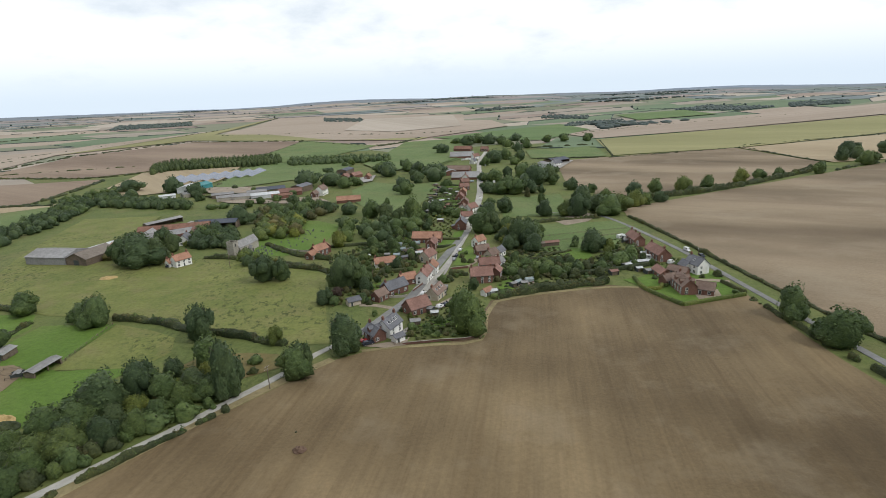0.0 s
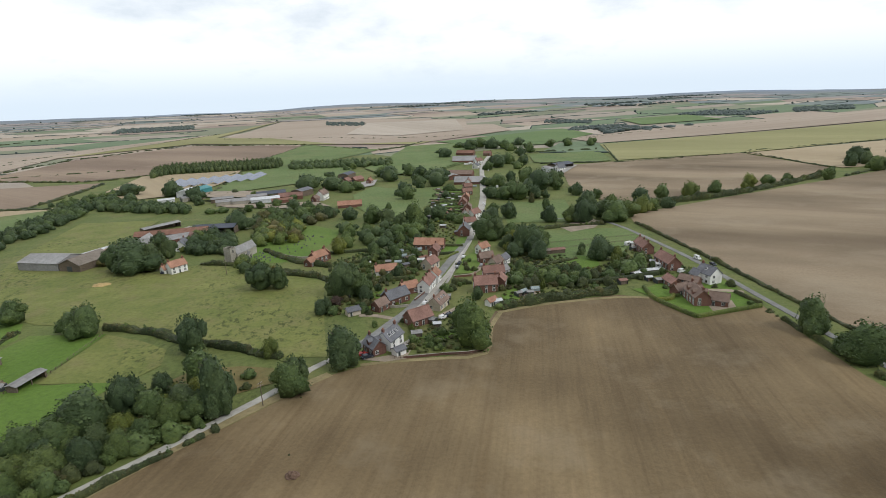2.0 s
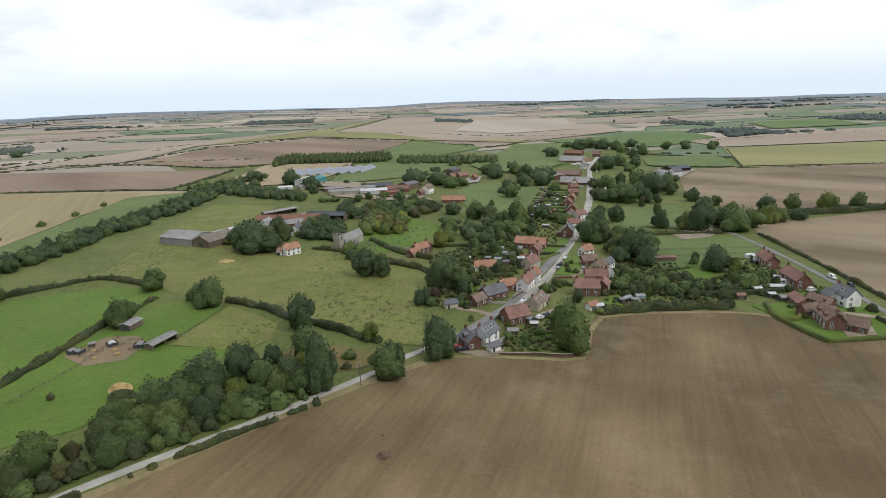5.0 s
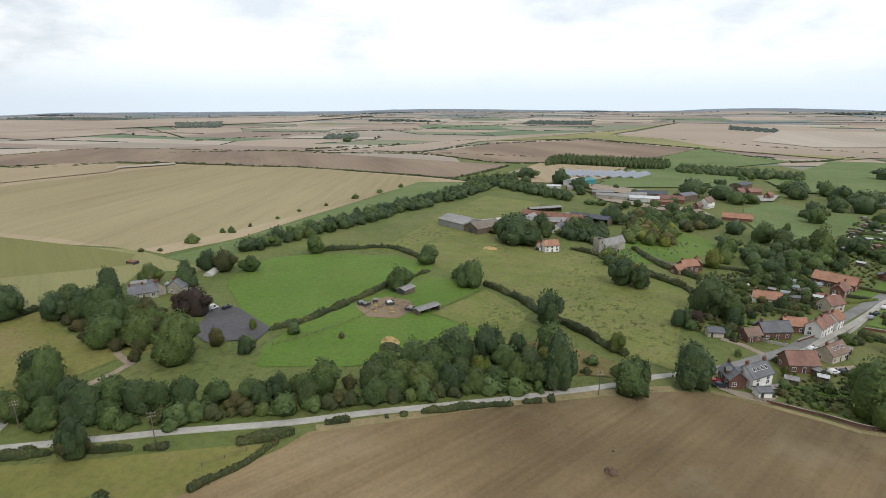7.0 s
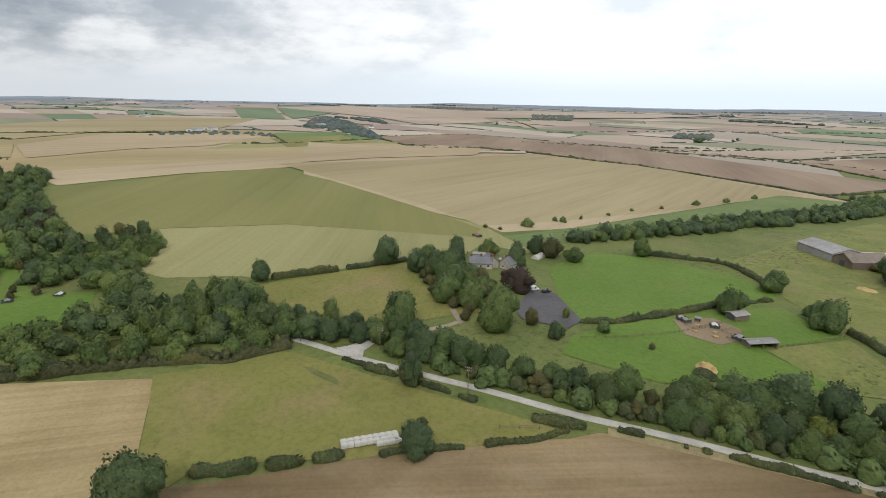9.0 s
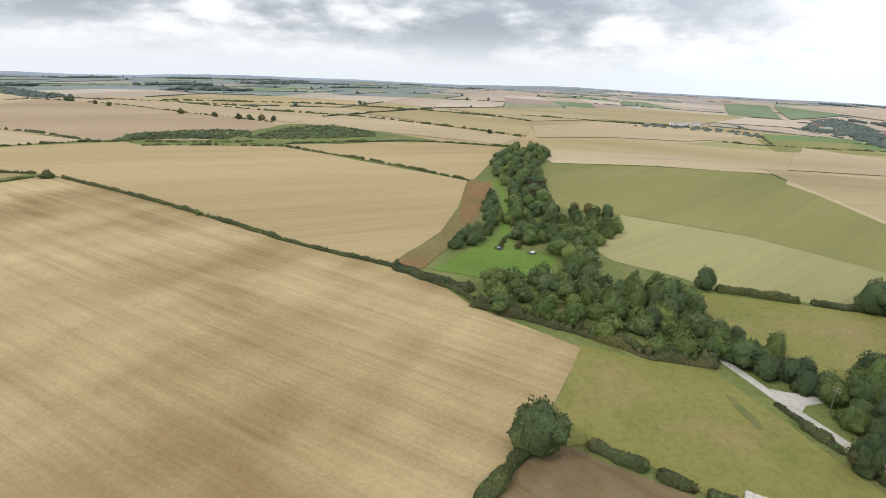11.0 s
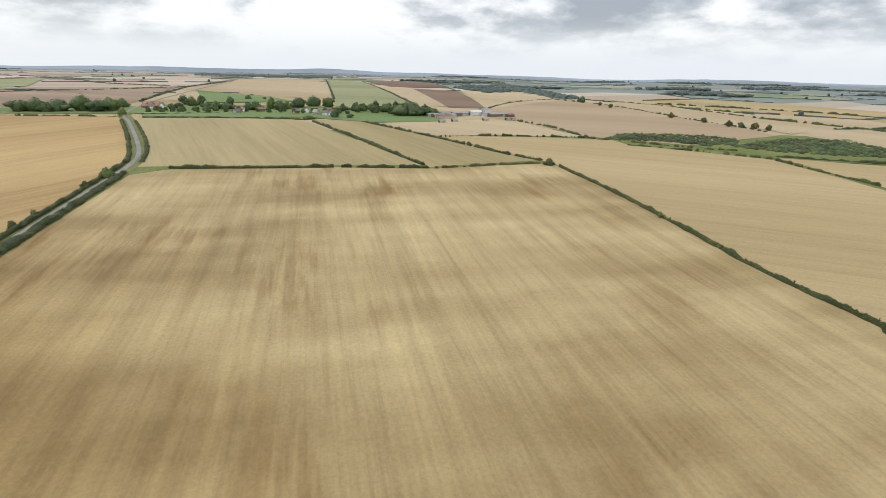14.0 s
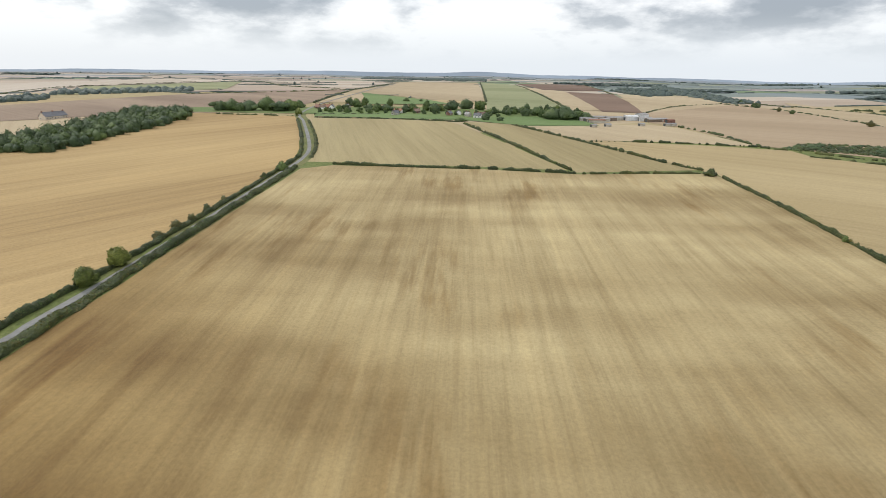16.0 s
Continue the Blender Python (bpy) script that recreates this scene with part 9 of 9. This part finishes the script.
caravan(98.8, 319.3, 30)
caravan(79.1, 261.8, 60)
caravan(55.6, 307.4, 15)
caravan(98.3, 271.4, -20)
barn(43.7, 305.5, 5, 12, 4, 2.4, "TIMBER", "ROOF_BROWN", note='in the paddock', name='stable', category='stable')
barn(54.0, 307.7, 12, 9, 4, 2.4, "TIMBER", "TILE_RED", note='in the paddock', name='stable', category='stable')
shed(-8.5, 224.5, 30, L=2.6, W=2.0, e=1.9, roof='FIBRE')
shed(-7.4, 231.8, 0, L=2.6, W=2.0, e=1.9, roof='FIBRE')
shed(-10.7, 198.9, 10, L=2.6, W=2.0, e=1.9, roof='SHEET_WHITE')
shed(24.6, 233.1, 30, L=2.6, W=2.0, e=1.9, roof='FIBRE')
shed(29.8, 234.0, 0, L=2.6, W=2.0, e=1.9, roof='FIBRE')
shed(83.4, 258.2, 20, L=2.6, W=2.0, e=1.9, roof='TIMBER')
shed(87.9, 250.9, 10, L=2.6, W=2.0, e=1.9, roof='SHEET_WHITE')
shed(97.7, 263.1, 40, L=2.6, W=2.0, e=1.9, roof='SHEET_WHITE')
shed(-31.7, 301.6, 20, L=2.6, W=2.0, e=1.9, roof='TIMBER')
shed(-42.1, 293.7, 0, L=2.6, W=2.0, e=1.9, roof='FIBRE')
shed(-2.6, 525.3, 10, L=2.6, W=2.0, e=1.9, roof='SHEET_WHITE')
shed(-0.0, 480.7, 30, L=2.6, W=2.0, e=1.9, roof='FIBRE')
house(22.0, 288.1, 60, 6.0, 5.0, 3.2, "RENDER", "SLATE", chimneys=0, note='rear wing')
house(19.7, 266.8, 38, 6.0, 4.5, 3, "RENDER", "FIBRE", chimneys=0, note='rear wing')
house(15.6, 248.5, 41, 6.0, 4.5, 3.2, "RENDER", "TILE_RED", chimneys=0, note='rear wing')
house(9.2, 425.2, 51, 10.0, 7.0, 4.2, "RENDER", "TILE_RED", chimneys=1, note='up the street')
house(24.7, 822.2, 39, 12.0, 8.0, 4.5, "RENDER", "TILE_RED", chimneys=2, note='up the street')
house(126.5, 709.0, 40, 14.0, 9.0, 4.5, "RENDER", "SLATE", chimneys=1, note='by brown field')
car(35.4, 732.5, 87, CAR_WHITE, "white lorry in the upper street", van=True)
car(33.9, 646.6, 87, CAR_WHITE, "white van at the upper kerb", van=True)
car(22.9, 547.6, 87, CAR_SILVER, "silver car at the upper kerb", van=False)
car(31.4, 576.4, 87, CAR_WHITE, "white car at the upper kerb", van=False)
car(17.7, 447.8, 87, CAR_DARK, "dark car at the upper kerb", van=False)
garden_wall([(-5, 264), (4, 266)], "BRICK")
garden_wall([(-22, 230), (-18, 241)], "BRICK")
garden_wall([(-21, 183), (-18, 187)], "STONE")
garden_wall([(-117, 325), (-97, 312), (-83, 319)], "STONE")
garden_wall([(95, 243), (112, 247)], "BRICK")
garden_wall([(91, 282), (102, 269)], "BRICK_DARK")
garden_wall([(-37, 224), (-30, 222), (-24, 223)], "STONE")

# ---- low garden planting between the houses ----
def planting(poly, gap, seed):
    """Shrubs, flower beds and vegetable rows too many to count."""
    lf, g = Leafage(seed), random.Random(seed)
    for x, y in scatter(poly, gap, seed):
        h = g.uniform(0.5, 1.9)
        lf.mat = g.choice((0, 0, 1, 1, 2, 3))
        w = h * g.uniform(0.7, 1.3)
        lf.crown((x, y, T(x, y) + h * 0.35), (w, w * g.uniform(0.7, 1.2), h * 0.65), 1, 9, 0.4, 34, 0.2)
    tagged(new("garden_planting", lf.mesh("garden_planting", [HEDGE, LEAF, LEAF_LIGHT, LEAF_BRONZE])), "low shrubs, borders and vegetable rows in the village gardens", "garden plants", kind="stuff")


planting([(-60, 242), (-32, 256), (-22, 290), (-28, 318), (-62, 322), (-76, 292)], 2.6, 201)
planting([(-24, 174), (4, 179), (6, 198), (-6, 215), (-14, 198)], 2.3, 202)
planting([(14, 226), (70, 242), (96, 262), (98, 296), (58, 268), (26, 262)], 2.8, 203)
planting([(24, 262), (56, 272), (58, 300), (40, 300), (24, 298)], 2.8, 204)
planting([(-50, 330), (-6, 338), (-4, 420), (-30, 424), (-44, 380)], 3.4, 205)
planting([(84, 258), (114, 262), (112, 300), (94, 316)], 3.0, 206)
planting([(-56, 212), (-38, 222), (-26, 226), (-34, 244), (-56, 240)], 3.0, 207)

# ---- long gardens behind the upper street ----
GARDEN = random.Random(31)
for plot in range(10):
    y0 = 424 + plot * 16.5
    x0, x1 = -27 + GARDEN.uniform(-3, 3), 0 + y0 * 0.002
    field("lawn", LAWN, "narrow green garden lawn behind the street", [(x0 + 9, y0 + 1), (x1 - 1, y0 + 1), (x1 - 1, y0 + 6), (x0 + 9, y0 + 7)], 5, "lawn")
    if plot % 2:
        field("vegetable_bed", PLOUGH_DARK, "dug brown vegetable bed in a garden", [(x0, y0 + 1), (x0 + 7, y0 + 1), (x0 + 7, y0 + 8), (x0, y0 + 8)], 5, "vegetable bed")
    hedge([(x0 - 2, y0 + 10), ((x0 + x1) / 2, y0 + 10.5), (x1, y0 + 11)], 1.5, 1.3, label="garden hedge between plots")
    shed(x0 + GARDEN.uniform(2, 8), y0 + GARDEN.uniform(3, 8), GARDEN.uniform(0, 90), L=GARDEN.uniform(2.4, 4), W=2.2, e=2.0, roof=GARDEN.choice(("FIBRE", "SHEET_WHITE", "TIMBER", "SLATE")), note="at a garden's end")
    if plot % 3 == 0:
        greenhouse(x0 + GARDEN.uniform(9, 14), y0 + 5, GARDEN.uniform(0, 90))
for x, y, turn in ((6, 808, 20), (11, 812, 25), (16, 809, 15), (21, 815, 30), (13, 820, 10)):
    caravan(x, y, turn)
garden_wall([(-21, 171.5), (-8, 173.5), (5, 176.5), (7, 195)], "BRICK_DARK", 0.9)

tagged(new("distant_trees", FAR_GROWTH.mesh("distant_trees", [LEAF, LEAF_DARK, LEAF_LIGHT, LEAF_BRONZE, LEAF_PURPLE, LEAF_DARK])), "distant broadleaf trees about farms, lanes and far hamlets", "trees", kind="stuff")
for models in MODELS.values():
    for mo in models:
        if mo.name not in USED:
            for ob in [*mo.children, mo]:
                bpy.data.objects.remove(ob)
